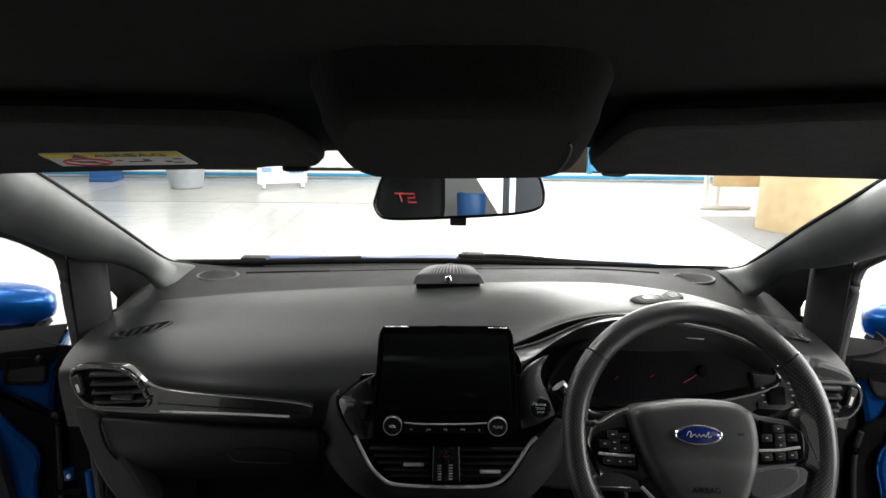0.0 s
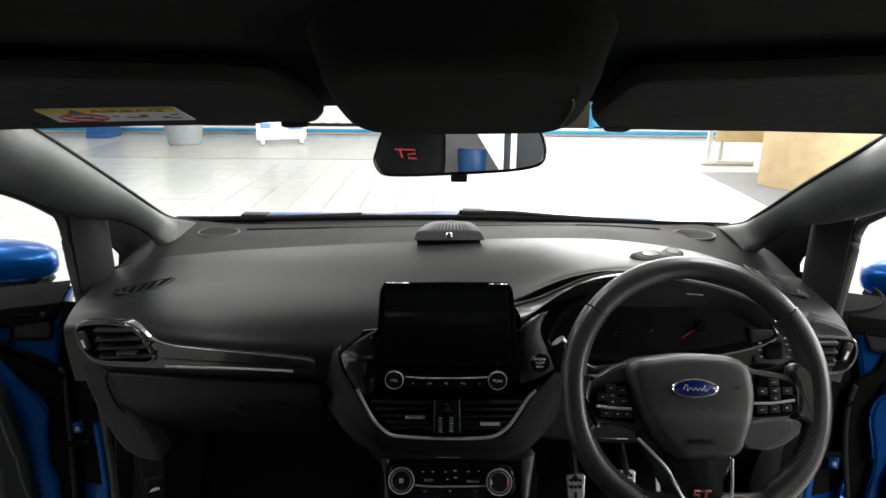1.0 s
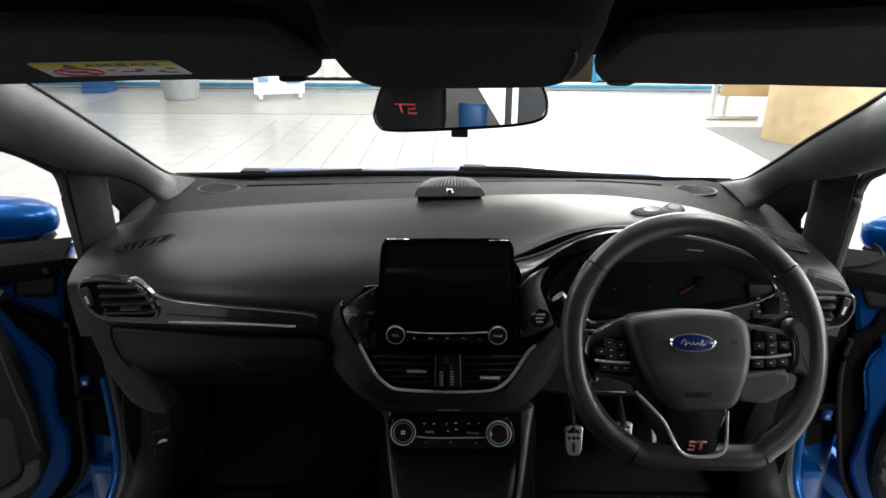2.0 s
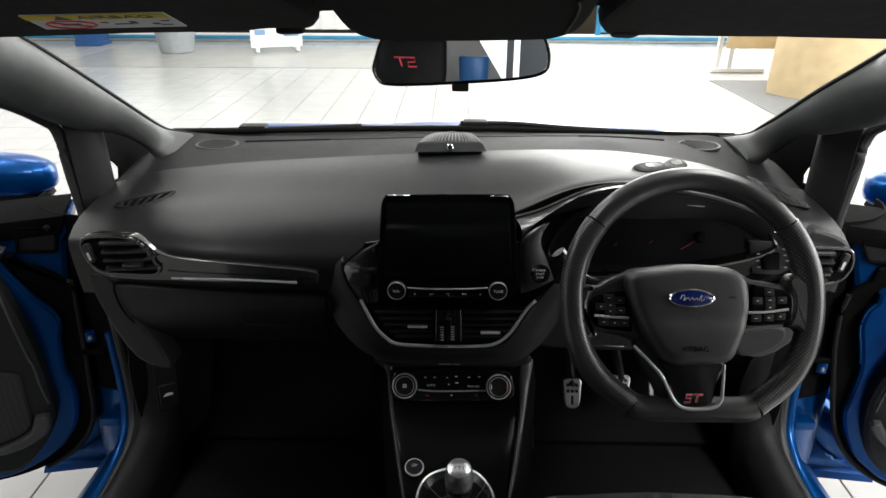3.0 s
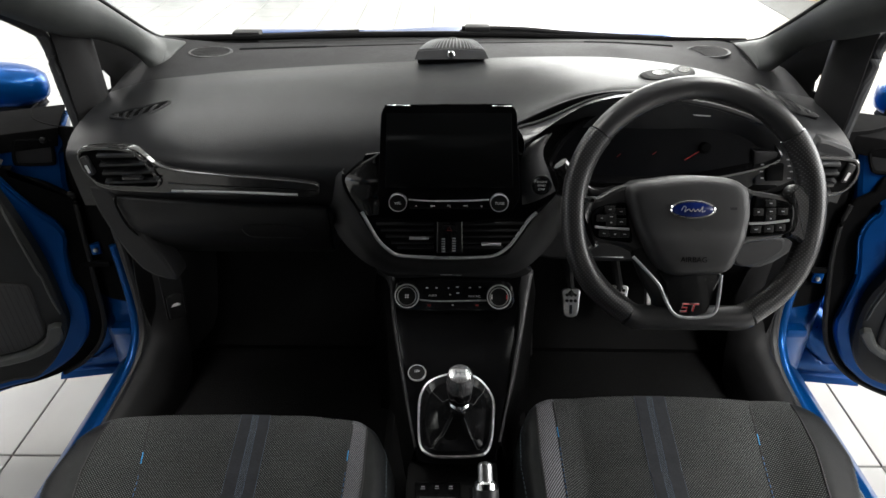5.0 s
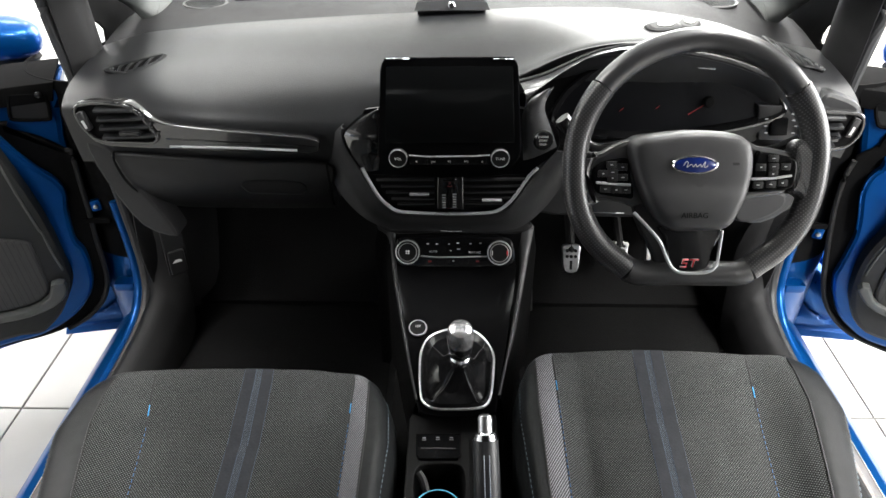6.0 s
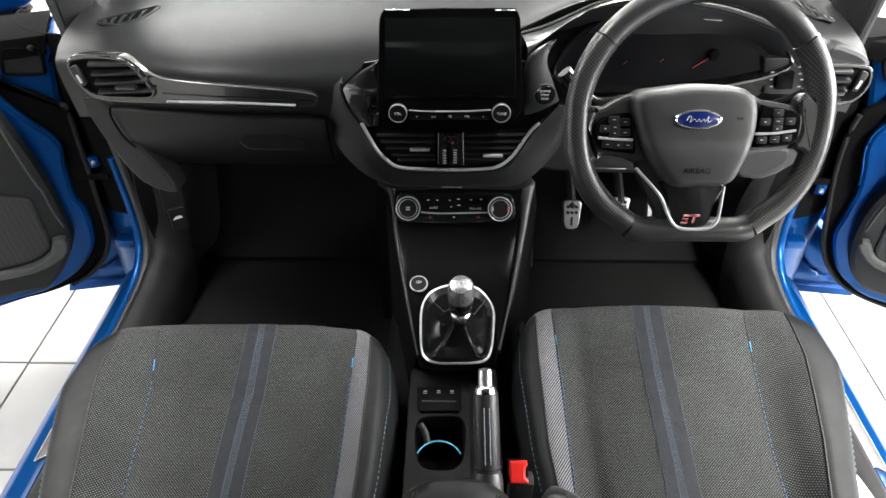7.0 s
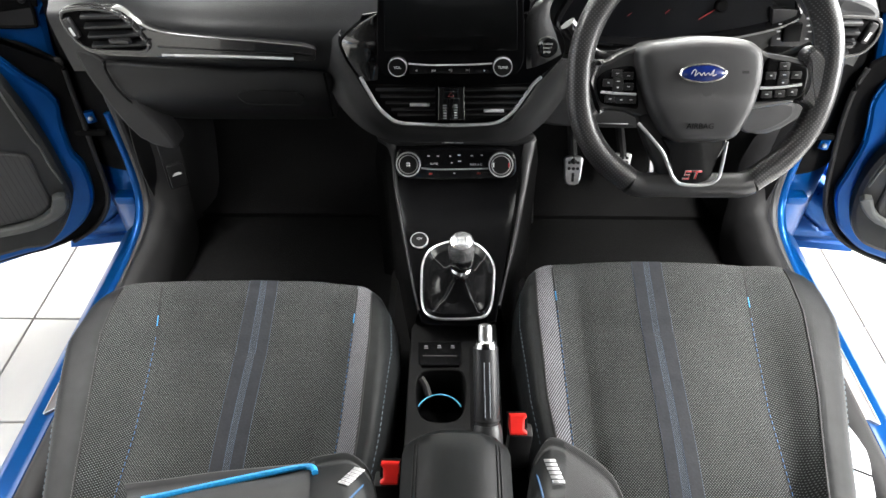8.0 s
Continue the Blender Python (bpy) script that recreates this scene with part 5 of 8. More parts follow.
part("housing", loft([[CS.at(u, v, w) for u, v in r] for r, w in ((inset(sco, 0.022), -0.012), (inset(sco, 0.010), 0.004), (inset(sco, 0.0015), 0.0145), (sco, 0.0162), (inset(sco, 0.0006), 0.0175), (inset(sco, 0.002), 0.018))]), DECK, radio, "gloss black screen housing")
part("edge_line", tube([CS.at(u, v, 0.0165) for u, v in inset(smooth(SC, 2, True), 0.0012)], 0.0006, 6, closed=True, rounds=0), STEEL, radio, "thin bright edge line")
# short chrome bars laid on as the highlights of the two top corners
for gu in ((-0.113, -0.078), (0.047, 0.076)):
    part("edge_glint", tube([CS.at(u, 0.1795, 0.0178) for u in gu], 0.0009, 6, rounds=1), CHROME, radio, "chrome bar standing for a glint on the screen edge")
part("screen", plate(CS, [(-0.115, 0.168), (0.077, 0.169), (0.085, 0.05), (-0.12, 0.048)], 0.002, 0.0195, 0.001), SCREEN, radio, "blank black touch screen")
part("key_strip", plate(CS, [(-0.083, 0.028), (-0.016, 0.027), (0.047, 0.029), (0.048, 0.013), (-0.083, 0.012)], 0.003, 0.0195, 0.001), PIANO, radio, "gloss key strip")
part("key_line", tube([CS.at(u, v, 0.0205) for u, v in [(-0.083, 0.029), (-0.048, 0.027), (0.016, 0.028), (0.047, 0.03)]], 0.0012, 6), SILVER, radio)
for (ku, kv), txt in zip([(-0.071, 0.018), (-0.044, 0.018), (-0.018, 0.019), (0.009, 0.019), (0.035, 0.019)], ("=", "|<<", ">||", ">>|", "o")):
    words(txt, 0.0036, CS.matrix(ku, kv, 0.0205), WHITE, radio, "key_symbol")
for (ku, kv), txt in zip([(-0.1, 0.026), (0.063, 0.027)], ("VOL", "TUNE")):
    km = CS.matrix(ku, kv, 0.018)
    knob = part("knob", lathe([(0.0145, 0), (0.0140, 0.010), (0.0128, 0.0115), (0.011, 0.0115)], km, 36), KNOB, radio, "round black rotary knob")
    part("knob_ring", hoop([(0.0145, 0.007), (0.0149, 0.009), (0.0146, 0.0122), (0.0139, 0.0124), (0.0137, 0.0105)], km, 36), SILVER, knob, "bright knob ring")
    words(txt, 0.0042, km @ pose(0, 0, 0.0126), WHITE, knob)

start = thing("start_button", CS.at(0.13, 0.05, -0.006), "round black engine start button with white lettering", "button")
sm = CS.matrix(*(0.1318, 0.0504), 0.003)
part("cap", lathe([(0.017, -0.01), (0.017, 0.003), (0.015, 0.005), (0.012, 0.0055)], sm, 36), PIANO, start)
part("ring", hoop([(0.017, 0.001), (0.0178, 0.003), (0.0172, 0.005), (0.0158, 0.005)], sm, 36), GREYP, start)
for k, txt in enumerate(("ENGINE", "START", "STOP")):
    words(txt, 0.0033, sm @ pose(0, 0.0062 - 0.0062 * k, 0.0060), WHITE, start)

# heater panel and console
console = thing("centre_console", (0, 0.8, 0.30), "black centre console with gloss panel and satin edges", "console")
words("PASSENGER AIRBAG", 0.0030, Plane((-0.014, 0.9335, 0.6600), (0, -0.55, 0.83)).matrix(0, 0, 0.0062), WHITE, console)
LEFT_EDGE = [(-0.127, 0.95, 0.634), (-0.126, 0.925, 0.595), (-0.116, 0.88, 0.565), (-0.101, 0.808, 0.535), (-0.083, 0.724, 0.525), (-0.062, 0.634, 0.52)]
RIGHT_EDGE = [(0.115, 0.95, 0.64), (0.107, 0.925, 0.597), (0.102, 0.883, 0.565), (0.089, 0.81, 0.535), (0.075, 0.726, 0.525), (0.058, 0.636, 0.52)]
le, re_ = smooth(LEFT_EDGE, 5), smooth(RIGHT_EDGE, 5)


def deck(u, v):
    i = min(int(v * (len(le) - 1)), len(le) - 2)
    f = v * (len(le) - 1) - i
    a, b = Vector(le[i] * (1 - f) + le[i + 1] * f), Vector(re_[i] * (1 - f) + re_[i + 1] * f)
    p = a * (1 - u) + b * u
    p.z -= 0.012 * math.sin(math.pi * u) ** 0.5
    return p


part("deck_panel", sheet(deck, 16, 25, 0.004), DECK, console, "dark gloss console tray and panel")
RAIL = {-1: ([(-0.150, 0.957, 0.645), (-0.132, 0.95, 0.633), (-0.125, 0.933, 0.608), (-0.12, 0.898, 0.577), (-0.108, 0.843, 0.55), (-0.094, 0.777, 0.531), (-0.079, 0.706, 0.524), (-0.068, 0.657, 0.522)],
             [(-0.117, 0.953, 0.639), (-0.116, 0.946, 0.628), (-0.116, 0.933, 0.608), (-0.112, 0.898, 0.577), (-0.101, 0.843, 0.55), (-0.088, 0.777, 0.531), (-0.075, 0.706, 0.524), (-0.064, 0.657, 0.522)]),
        1: ([(0.137, 0.959, 0.647), (0.135, 0.951, 0.635), (0.129, 0.932, 0.605), (0.12, 0.895, 0.575), (0.109, 0.845, 0.551), (0.095, 0.785, 0.532), (0.082, 0.738, 0.527), (0.067, 0.668, 0.522)],
            [(0.093, 0.954, 0.64), (0.105, 0.946, 0.627), (0.111, 0.934, 0.61), (0.11, 0.899, 0.578), (0.099, 0.84, 0.548), (0.087, 0.783, 0.532), (0.077, 0.735, 0.526), (0.062, 0.668, 0.522)])}
for s in (-1, 1):
    ro, ri = [Vector(q) for q in smooth(RAIL[s][0], 5)], [Vector(q) for q in smooth(RAIL[s][1], 5)]
    rings = [[i + Vector((0, 0, -0.006)), i + Vector((0, -0.001, 0.002)), i.lerp(o, 0.3) + Vector((0, -0.003, 0.006)), i.lerp(o, 0.7) + Vector((0, -0.003, 0.006)), o + Vector((0, -0.001, 0.002)), o + Vector((0, 0, -0.008))] for i, o in zip(ri, ro)]
    # right rail gets a lighter plastic: side light put into the colour
    part("edge_rail", loft(rings), RAILGREY if s > 0 else HARD, console, "console edge rail, coloured lighter on the brighter right side", angle=60)
    edge_line = ro
    wall = [[Vector(p) + Vector((0, 0, -0.002)), Vector(p) + Vector((s * 0.008, 0.0, -0.05)), Vector((p[0] + s * 0.012, p[1], 0.28))] for p in edge_line]
    bm = loft(wall, closed=False, cap=False)
    bmesh.ops.solidify(bm, geom=bm.faces[:], thickness=0.004)
    part("side_wall", bm, CARPET, console, "black console side wall")
part("brow", plate(CL, [(-0.150, 0.051), (-0.116, 0.060), (-0.055, 0.064), (0.028, 0.064), (0.094, 0.062), (0.132, 0.053), (0.128, 0.040), (0.098, 0.032), (-0.013, 0.034), (-0.112, 0.031), (-0.142, 0.040)], 0.03, 0.002, 0.006, rounds=3), DARKTRIM, console, "black brow over the heater panel")
PANEL = [(-0.116, 0.014), (-0.104, 0.027), (-0.054, 0.029), (0.033, 0.03), (0.082, 0.028), (0.098, 0.018), (0.099, -0.021), (0.049, -0.028), (-0.07, -0.029), (-0.114, -0.023)]
heater = part("heater_panel", plate(CL, PANEL, 0.02, 0.006, 0.004, rounds=3), PIANO, console, "gloss black heater control panel")
for (ku, kv), mark in zip([(-0.093, 0.0), (0.073, 0.0)], (0, 1)):
    km = CL.matrix(ku, kv, 0.006)
    kn = part("heater_knob", lathe([(0.0215, 0), (0.0205, 0.012), (0.0185, 0.0125), (0.016, 0.0120), (0.010, 0.0120)], km, 40), KNOB, console, "round gloss heater knob")
    part("knob_ring", hoop([(0.0215, 0.010), (0.0222, 0.012), (0.0216, 0.0142), (0.0202, 0.0144), (0.0199, 0.0125)], km, 40), SILVER, kn, "bright knob ring")
    part("knob_ring", hoop([(0.0170, 0.0122), (0.0172, 0.0135), (0.0160, 0.0138), (0.0156, 0.0122)], km, 36), STEEL, kn)
    if not mark:
        for fx, fy in ((-1, -1), (1, -1), (-1, 1), (1, 1)):
            part("fan_mark", lathe([(0.0017, 0.0126), (0.0017, 0.0129)], km @ pose(fx * 0.0019, fy * 0.0019, 0), 10), DIMWHITE, kn)
    else:
        part("index_mark", pbox(CL, ku - 0.013, kv, 0.019, (0.002, 0.008, 0.0006), 0), WHITE, kn)
        part("index_mark", pbox(CL, ku + 0.014, kv, 0.019, (0.002, 0.008, 0.0006), 0), REDPRINT, kn)
part("panel_line", tube([CL.at(u, v, 0.0075) for u, v in [(-0.07, -0.008), (-0.039, -0.01), (0.018, -0.009), (0.051, -0.008)]], 0.0015, 6), SILVER, heater, "thin bright line")
for (ku, kv), sx in zip([(-0.057, 0.014), (-0.04, 0.014), (-0.018, 0.014), (-0.002, 0.016), (0.021, 0.015), (0.039, 0.016), (-0.015, 0.002), (-0.001, 0.005), (-0.01, -0.017)], (7, 7, 5, 8, 7, 6, 5, 9, 6)):
    part("key_symbol", pbox(CL, ku, kv, 0.0068, (sx * 0.0006, 0.0018, 0.0006), 0), DIMWHITE, heater)
for txt, q in (("AUTO", (-0.047, -0.0)), ("MAX A/C", (0.029, -0.001))):
    words(txt, 0.0038, CL.matrix(*q, 0.0072), WHITE, heater)
for q in [(-0.053, -0.018), (0.034, -0.017)]:
    part("heat_lamp", pbox(CL, *q, 0.0068, (0.006, 0.003, 0.0006), 0), material("dim_red_lamp", (0.18, 0.01, 0.01), 0.4), heater)

# power socket
SK = Plane((-0.071, 0.805, 0.533), (0, 0.93, 0.30))
sock = thing("power_socket", SK.o, "round capped power socket with a bright ring", "socket")
part("cap", lathe([(0.0150, -0.01), (0.0150, 0.005), (0.0135, 0.007), (0.010, 0.0072)], SK.matrix(0, 0), 32), TRAYPLASTIC, sock)
part("ring", hoop([(0.0155, 0.002), (0.0162, 0.0045), (0.0152, 0.0065), (0.0140, 0.0065)], SK.matrix(0, 0), 32), STEEL, sock)
words("12V", 0.0046, SK.matrix(0, 0.002, 0.0076), DIMWHITE, sock)

# gear lever: bright ring, leather gaiter, stem and knob
gear = thing("gear_lever", (0, 0.72, 0.52), "six-speed gear lever with chrome and black knob", "gear lever")
ring = [(-0.034, 0.801, 0.53), (-0.054, 0.783, 0.53), (-0.063, 0.752, 0.53), (-0.063, 0.707, 0.53), (-0.06, 0.666, 0.53), (-0.054, 0.646, 0.53), (-0.037, 0.635, 0.53), (-0.008, 0.634, 0.53), (0.024, 0.636, 0.53), (0.042, 0.643, 0.53), (0.051, 0.667, 0.53), (0.056, 0.709, 0.53), (0.058, 0.747, 0.53), (0.049, 0.777, 0.53), (0.03, 0.802, 0.53), (-0.002, 0.81, 0.53)]
part("ring", tube(ring, 0.0025, 8, closed=True, rounds=4), STEEL, gear, "satin chrome gaiter ring")
rr = smooth(ring, 4, True)
nk = Vector((0.001, 0.678, 0.6))
lay = []
for k, (f, h) in enumerate(((1.0, 0.0), (0.92, 0.008), (0.82, 0.004), (0.66, 0.012), (0.5, 0.016), (0.34, 0.034), (0.2, 0.052), (0.14, 0.066))):
    base_c = sum((Vector(p) for p in rr), Vector((0, 0, 0))) / len(rr)
    c = base_c.lerp(Vector((nk.x, nk.y, base_c.z)), 1 - f)
    lay.append([c + (Vector(p) - base_c) * f * (1 + 0.09 * (1 - f) * math.sin(5 * 2 * math.pi * i / len(rr) + 0.6 * k)) + Vector((0, 0, h + 0.004 * math.sin(5 * 2 * math.pi * i / len(rr) + 1.1 * k) * (1 - f) * 2)) for i, p in enumerate(rr)])
part("gaiter", loft(lay), GAITER, gear, "pleated black leather gaiter")
for i in (4, 22, 34, 52):
    j = i * len(rr) // 64
    part("gaiter_seam", tube([lay[k][j] + Vector((0, -0.0003, 0.0008)) for k in range(1, len(lay) - 1)], 0.0006, 5, rounds=2), DARKTHREAD, gear, "dark stitched seam of the gaiter")
kt = Vector((0.001, 0.671, 0.655))
ax = (kt - nk).normalized().to_track_quat("Z", "Y").to_matrix().to_4x4()
km = Matrix.Translation(nk) @ ax
part("collar", lathe([(0.014, -0.012), (0.0155, -0.006), (0.0155, 0.002), (0.012, 0.006)], km, 28), CHROME, gear, "bright chrome collar")
knob = part("knob", lathe([(0.012, 0.004), (0.0165, 0.010), (0.0185, 0.022), (0.0192, 0.040), (0.0190, 0.056), (0.0170, 0.065), (0.0125, 0.069)], km, 32), PIANO, gear, "gloss black gear knob")
part("knob_cap", lathe([(0.0194, 0.0380), (0.0197, 0.0480), (0.0195, 0.056), (0.0190, 0.061), (0.0168, 0.0685), (0.0125, 0.0705), (0.004, 0.0712)], km, 32), KNOBCAP, knob, "chrome cap with the shift pattern")
part("pattern_bar", box((0, 0, 0), (0.013, 0.0010, 0.0006), 0, km @ pose(0, 0, 0.0712)), INK, knob, flat=True)
for gx in (-0.006, 0.0, 0.006):
    part("pattern_line", box((0, 0, 0), (0.0010, 0.011, 0.0006), 0, km @ pose(gx, 0, 0.0712)), INK, knob, flat=True)

# handbrake
ha, hb = Vector((0.034, 0.418, 0.585)), Vector((0.03, 0.5, 0.675))
brake = thing("handbrake", ha, "leather-wrapped handbrake lever with a bright button", "handbrake")
hm = Matrix.Translation(ha) @ (hb - ha).normalized().to_track_quat("Z", "Y").to_matrix().to_4x4()
HL = (hb - ha).length
part("boot", lathe([(0.020, -0.03), (0.019, -0.010), (0.0180, -0.004), (0.0160, 0.002)], hm, 24), GRIPLEATHER, brake, "short leather boot")
grip = part("grip", lathe([(0.0148, 0.0), (0.0160, 0.012), (0.0164, 0.06), (0.0156, 0.10), (0.0150, HL - 0.030)], hm, 24), GRIPLEATHER, brake, "black leather grip")
part("collar", lathe([(0.0152, HL - 0.032), (0.0150, HL - 0.024), (0.0126, HL - 0.015), (0.0100, HL - 0.013)], hm, 28), CHROME, brake, "bright collar")
part("button", lathe([(0.0088, HL - 0.016), (0.0088, HL + 0.004), (0.0075, HL + 0.007), (0.004, HL + 0.008)], hm, 24), STEEL, brake, "push button")
face = hm.to_3x3().inverted() @ Vector((0, -0.55, 0.83))
turn = math.atan2(face.y, face.x)
part("grip_seam", hoop([(0.0164, 0.006), (0.0170, 0.008), (0.0164, 0.010), (0.0158, 0.008)], hm, 28), RUBBER, grip, "dark seam round the grip")
for da in (-0.20, 0.20):
    for k in range(20):
        f = 0.014 + k * (HL - 0.052) / 20
        q = Vector((0.0163 * math.cos(turn + da), 0.0163 * math.sin(turn + da), 0))
        part("stitch", tube([hm @ (q + Vector((0, 0, f))), hm @ (q + Vector((0, 0, f + 0.0034)))], 0.0007, 5, rounds=1), PALETHREAD, grip)

# rear part of the console: switch plate, cup holders, armrest
tray = thing("cup_holder_tray", (0, 0.5, 0.3), "black console tray with a lit cup holder", "cup holder")
TRAY_IN = [(-0.065, 0.547), (-0.057, 0.562), (-0.029, 0.566), (-0.001, 0.565), (0.008, 0.552), (0.009, 0.521), (0.004, 0.492), (-0.011, 0.478), (-0.044, 0.478), (-0.059, 0.491), (-0.065, 0.52)]
TP = Plane((0.0, 0.0, 0.488), (0, 1, 0))
rim_in = smooth(TRAY_IN, 4, True)
part("tray", ring_between(TP, rounded(-0.079, 0.24, 0.062, 0.66, 0.008), rim_in, 0.05, 0.0), TRAYPLASTIC, tray, "matt black tray top with a rounded cup opening")
part("cup_well", loft([[TP.at(u, v, w) for u, v in inset(rim_in, d)] for w, d in ((-0.001, 0.0), (-0.03, 0.002), (-0.075, 0.004), (-0.0755, 0.016), (-0.0755, 0.030))], cap=False), VOID, tray, "deep dark cup well")
part("tray_side", box((-0.0085, 0.44, 0.36), (0.145, 0.46, 0.10), 0.006), VOID, tray, "black flank of the tray")
part("well_tab", tube([(-0.060, 0.553, 0.485), (-0.052, 0.543, 0.478), (-0.047, 0.530, 0.470)], 0.006, 8), HARD, tray, "small grey cup retainer")
swp = part("switch_plate", plate(TP, [(-0.066, 0.616), (0.003, 0.617), (0.004, 0.578), (-0.001, 0.572), (-0.059, 0.571), (-0.064, 0.577)], 0.01, 0.005, 0.002), DECK, tray, "small dark switch plate")
part("plate_slot", pbox(TP, -0.031, 0.5895, 0.0052, (0.053, 0.0014, 0.0008), 0), RAILGREY, swp)
for q in [(-0.053, 0.606), (-0.032, 0.607), (-0.011, 0.607)]:
    part("switch_mark", pbox(TP, q[0], q[1] + 0.0015, 0.0056, (0.0052, 0.0022, 0.0006), 0), MARKGREY, swp)
    part("switch_mark", pbox(TP, q[0], q[1] - 0.0022, 0.0056, (0.0064, 0.0010, 0.0006), 0), MARKGREY, swp)
part("lit_ring", tube([(-0.0295 + 0.0345 * math.cos(a), 0.4915 + 0.0345 * math.sin(a), 0.483) for a in np.linspace(0.42, math.pi - 0.42, 20)], 0.0009, 6, rounds=0), CYAN, tray, "thin lit blue ring")
part("brake_slot", pbox(TP, 0.034, 0.53, 0.0008, (0.036, 0.16, 0.002), 0.0006), VOID, tray, "dark slot for the handbrake")
arm = thing("armrest", (0, 0.25, 0.55), "black leather centre armrest with stitched seams", "armrest")
AW = 0.126
AX = -0.006
AY = 0.392


def arm_top(u, v):
    x = (u - 0.5) * AW
    y = AY - 0.30 * v
    e = abs(2 * u - 1)
    z = 0.656 - 0.030 * e ** 2.6 - 0.05 * max(0, 1 - v * 9) ** 2 + 0.004 * math.sin(math.pi * u)
    return Vector((AX + x * (1 - 0.12 * max(0, 1 - v * 8)), y, z))


part("pad", sheet(arm_top, 22, 24, 0.03), ARMLEATHER, arm)
part("bin", box((AX, AY - 0.16, 0.57), (AW * 0.9, 0.29, 0.13), 0.015), HARD, arm, "black bin under the armrest")
for su in (0.115, 0.145, 0.865, 0.895):
    part("seam", tube([arm_top(su, v) + Vector((0, 0, 0.001)) for v in np.linspace(0.06, 1, 16)], 0.0008, 6, rounds=0), RUBBER, arm, "stitched seam")
for (bx, by, bz), s in (((-0.087, 0.360, 0.568), -1), ((0.075, 0.430, 0.566), 1)):
    bk = thing("belt_buckle", (bx, by, bz - 0.12), "red and black seat belt buckle beside the seat", "buckle", "front belt buckles")
    bp = Plane((bx, by, bz), (0, 0.80, 0.60))
    part("button", plate(bp, [(q * s, r) for q, r in ((-0.0115, 0.014), (0.0105, 0.0145), (0.0115, 0.010), (0.0085, 0.006), (0.0082, -0.006), (0.0120, -0.0085), (0.0118, -0.0135), (-0.0105, -0.013), (-0.0122, 0.0))], 0.018, 0.006, 0.0028), RED, bk, "red notched release button")
    part("button_bed", plate(bp, [(q * s, r) for q, r in ((-0.0135, 0.015), (0.0125, 0.015), (0.0135, -0.015), (-0.0125, -0.015))], 0.012, -0.002, 0.002), VOID, bk, "dark bed round the button")
    part("case", box((bx + 0.004 * s, by - 0.004, bz - 0.05), (0.032, 0.022, 0.09), 0.006), RUBBER, bk, "black buckle case")


# ---------------------------------------------------------------- steering wheel
wheel = thing("steering_wheel", WH.o, "flat-bottomed leather sports steering wheel with control pods", "steering wheel")
RU, RV, RC, FLAT = 0.1655, 0.1635, 0.0120, -0.1560


def rim_point(a):
    """The rim's centre line, as an angle from the top, clockwise, with the flat foot."""
    u, v = RC + RU * math.sin(a), RV * math.cos(a)
    deg = abs((math.degrees(a) + 180) % 360 - 180)
    if v < 0:
        g = (abs(math.sin(a)) ** 2.3 + abs(math.cos(a)) ** 2.3) ** (-1 / 2.3)
        u, v = RC + (u - RC) * g, v * g
    k = max(0.0, min(1.0, (deg - 145) / 13))
    k = k * k * (3 - 2 * k)
    v = v * (1 - k) + FLAT * k
    return WH.at(u, v)


def rim_arc(name, a0, a1, mat, label, r=0.0172):
    return part(name, tube([rim_point(radians(a)) for a in np.linspace(a0, a1, int(abs(a1 - a0) / 3) + 2)], r, 16, rounds=0, up=tuple(WH.n)), mat, wheel, label)


rim_arc("rim_top", -52, 52, LEATHER, "smooth leather rim top", 0.0163)
rim_arc("rim_grip", 52.6, 150, PERF, "perforated leather rim grip", 0.0174)
rim_arc("rim_grip", -150, -52.6, PERF, "perforated leather rim grip", 0.0174)
rim_arc("rim_foot", 150.5, 209.5, LEATHER, "smooth flat rim foot", 0.0180)
for sgn in (-1, 1):
    for k in range(16):
        a = radians(sgn * (50 - k * 3.2))
        c = rim_point(a)
        o = Vector(WH.o) + WH.u * RC
        d = (o - c).normalized()
        t = d.cross(WH.n)
        p = c + d * 0.0164 + WH.n * 0.0052
        part("stitch", tube([p - t * 0.0018 - WH.n * 0.001, p + t * 0.0018 + WH.n * 0.001], 0.0005, 5, rounds=1), DARKTHREAD, wheel)
# hub cushion
AB = [(-0.084, 0.018), (-0.075, 0.033), (-0.046, 0.039), (0.002, 0.044), (0.051, 0.041), (0.071, 0.033), (0.0805, 0.019), (0.083, -0.011), (0.078, -0.038), (0.068, -0.065), (0.058, -0.084), (0.042, -0.091), (0.007, -0.093), (-0.020, -0.093), (-0.040, -0.081), (-0.058, -0.054), (-0.073, -0.020)]
ab = smooth(AB, 4, True)
abc = sum(ab) / len(ab)
hub = part("airbag_cover", loft([[WH.at(u, v, w + 0.004 / (1 + math.exp((v + 0.036) / 0.003)) * min(1, max(0, w / 0.03))) for u, v in [abc + (q - abc) * k for q in ab]] for k, w in ((1.01, -0.02), (1.0, 0.012), (0.985, 0.020), (0.95, 0.0265), (0.88, 0.0305), (0.8, 0.0318), (0.7, 0.0325), (0.6, 0.0330), (0.5, 0.0334), (0.4, 0.0335), (0.25, 0.0335), (0.1, 0.0335))]), COVER, wheel, "black grained airbag cover")
words("AIRBAG", 0.0074, WH.matrix(*(0.003, -0.069), 0.0385), VOID, hub)
hn = (0.054, -0.0)
part("horn_mark", pbox(WH, *hn, 0.0328, (0.010, 0.0035, 0.0006), 0), RUBBER, hub)
bu, bv = (-0.001, -0.0015)
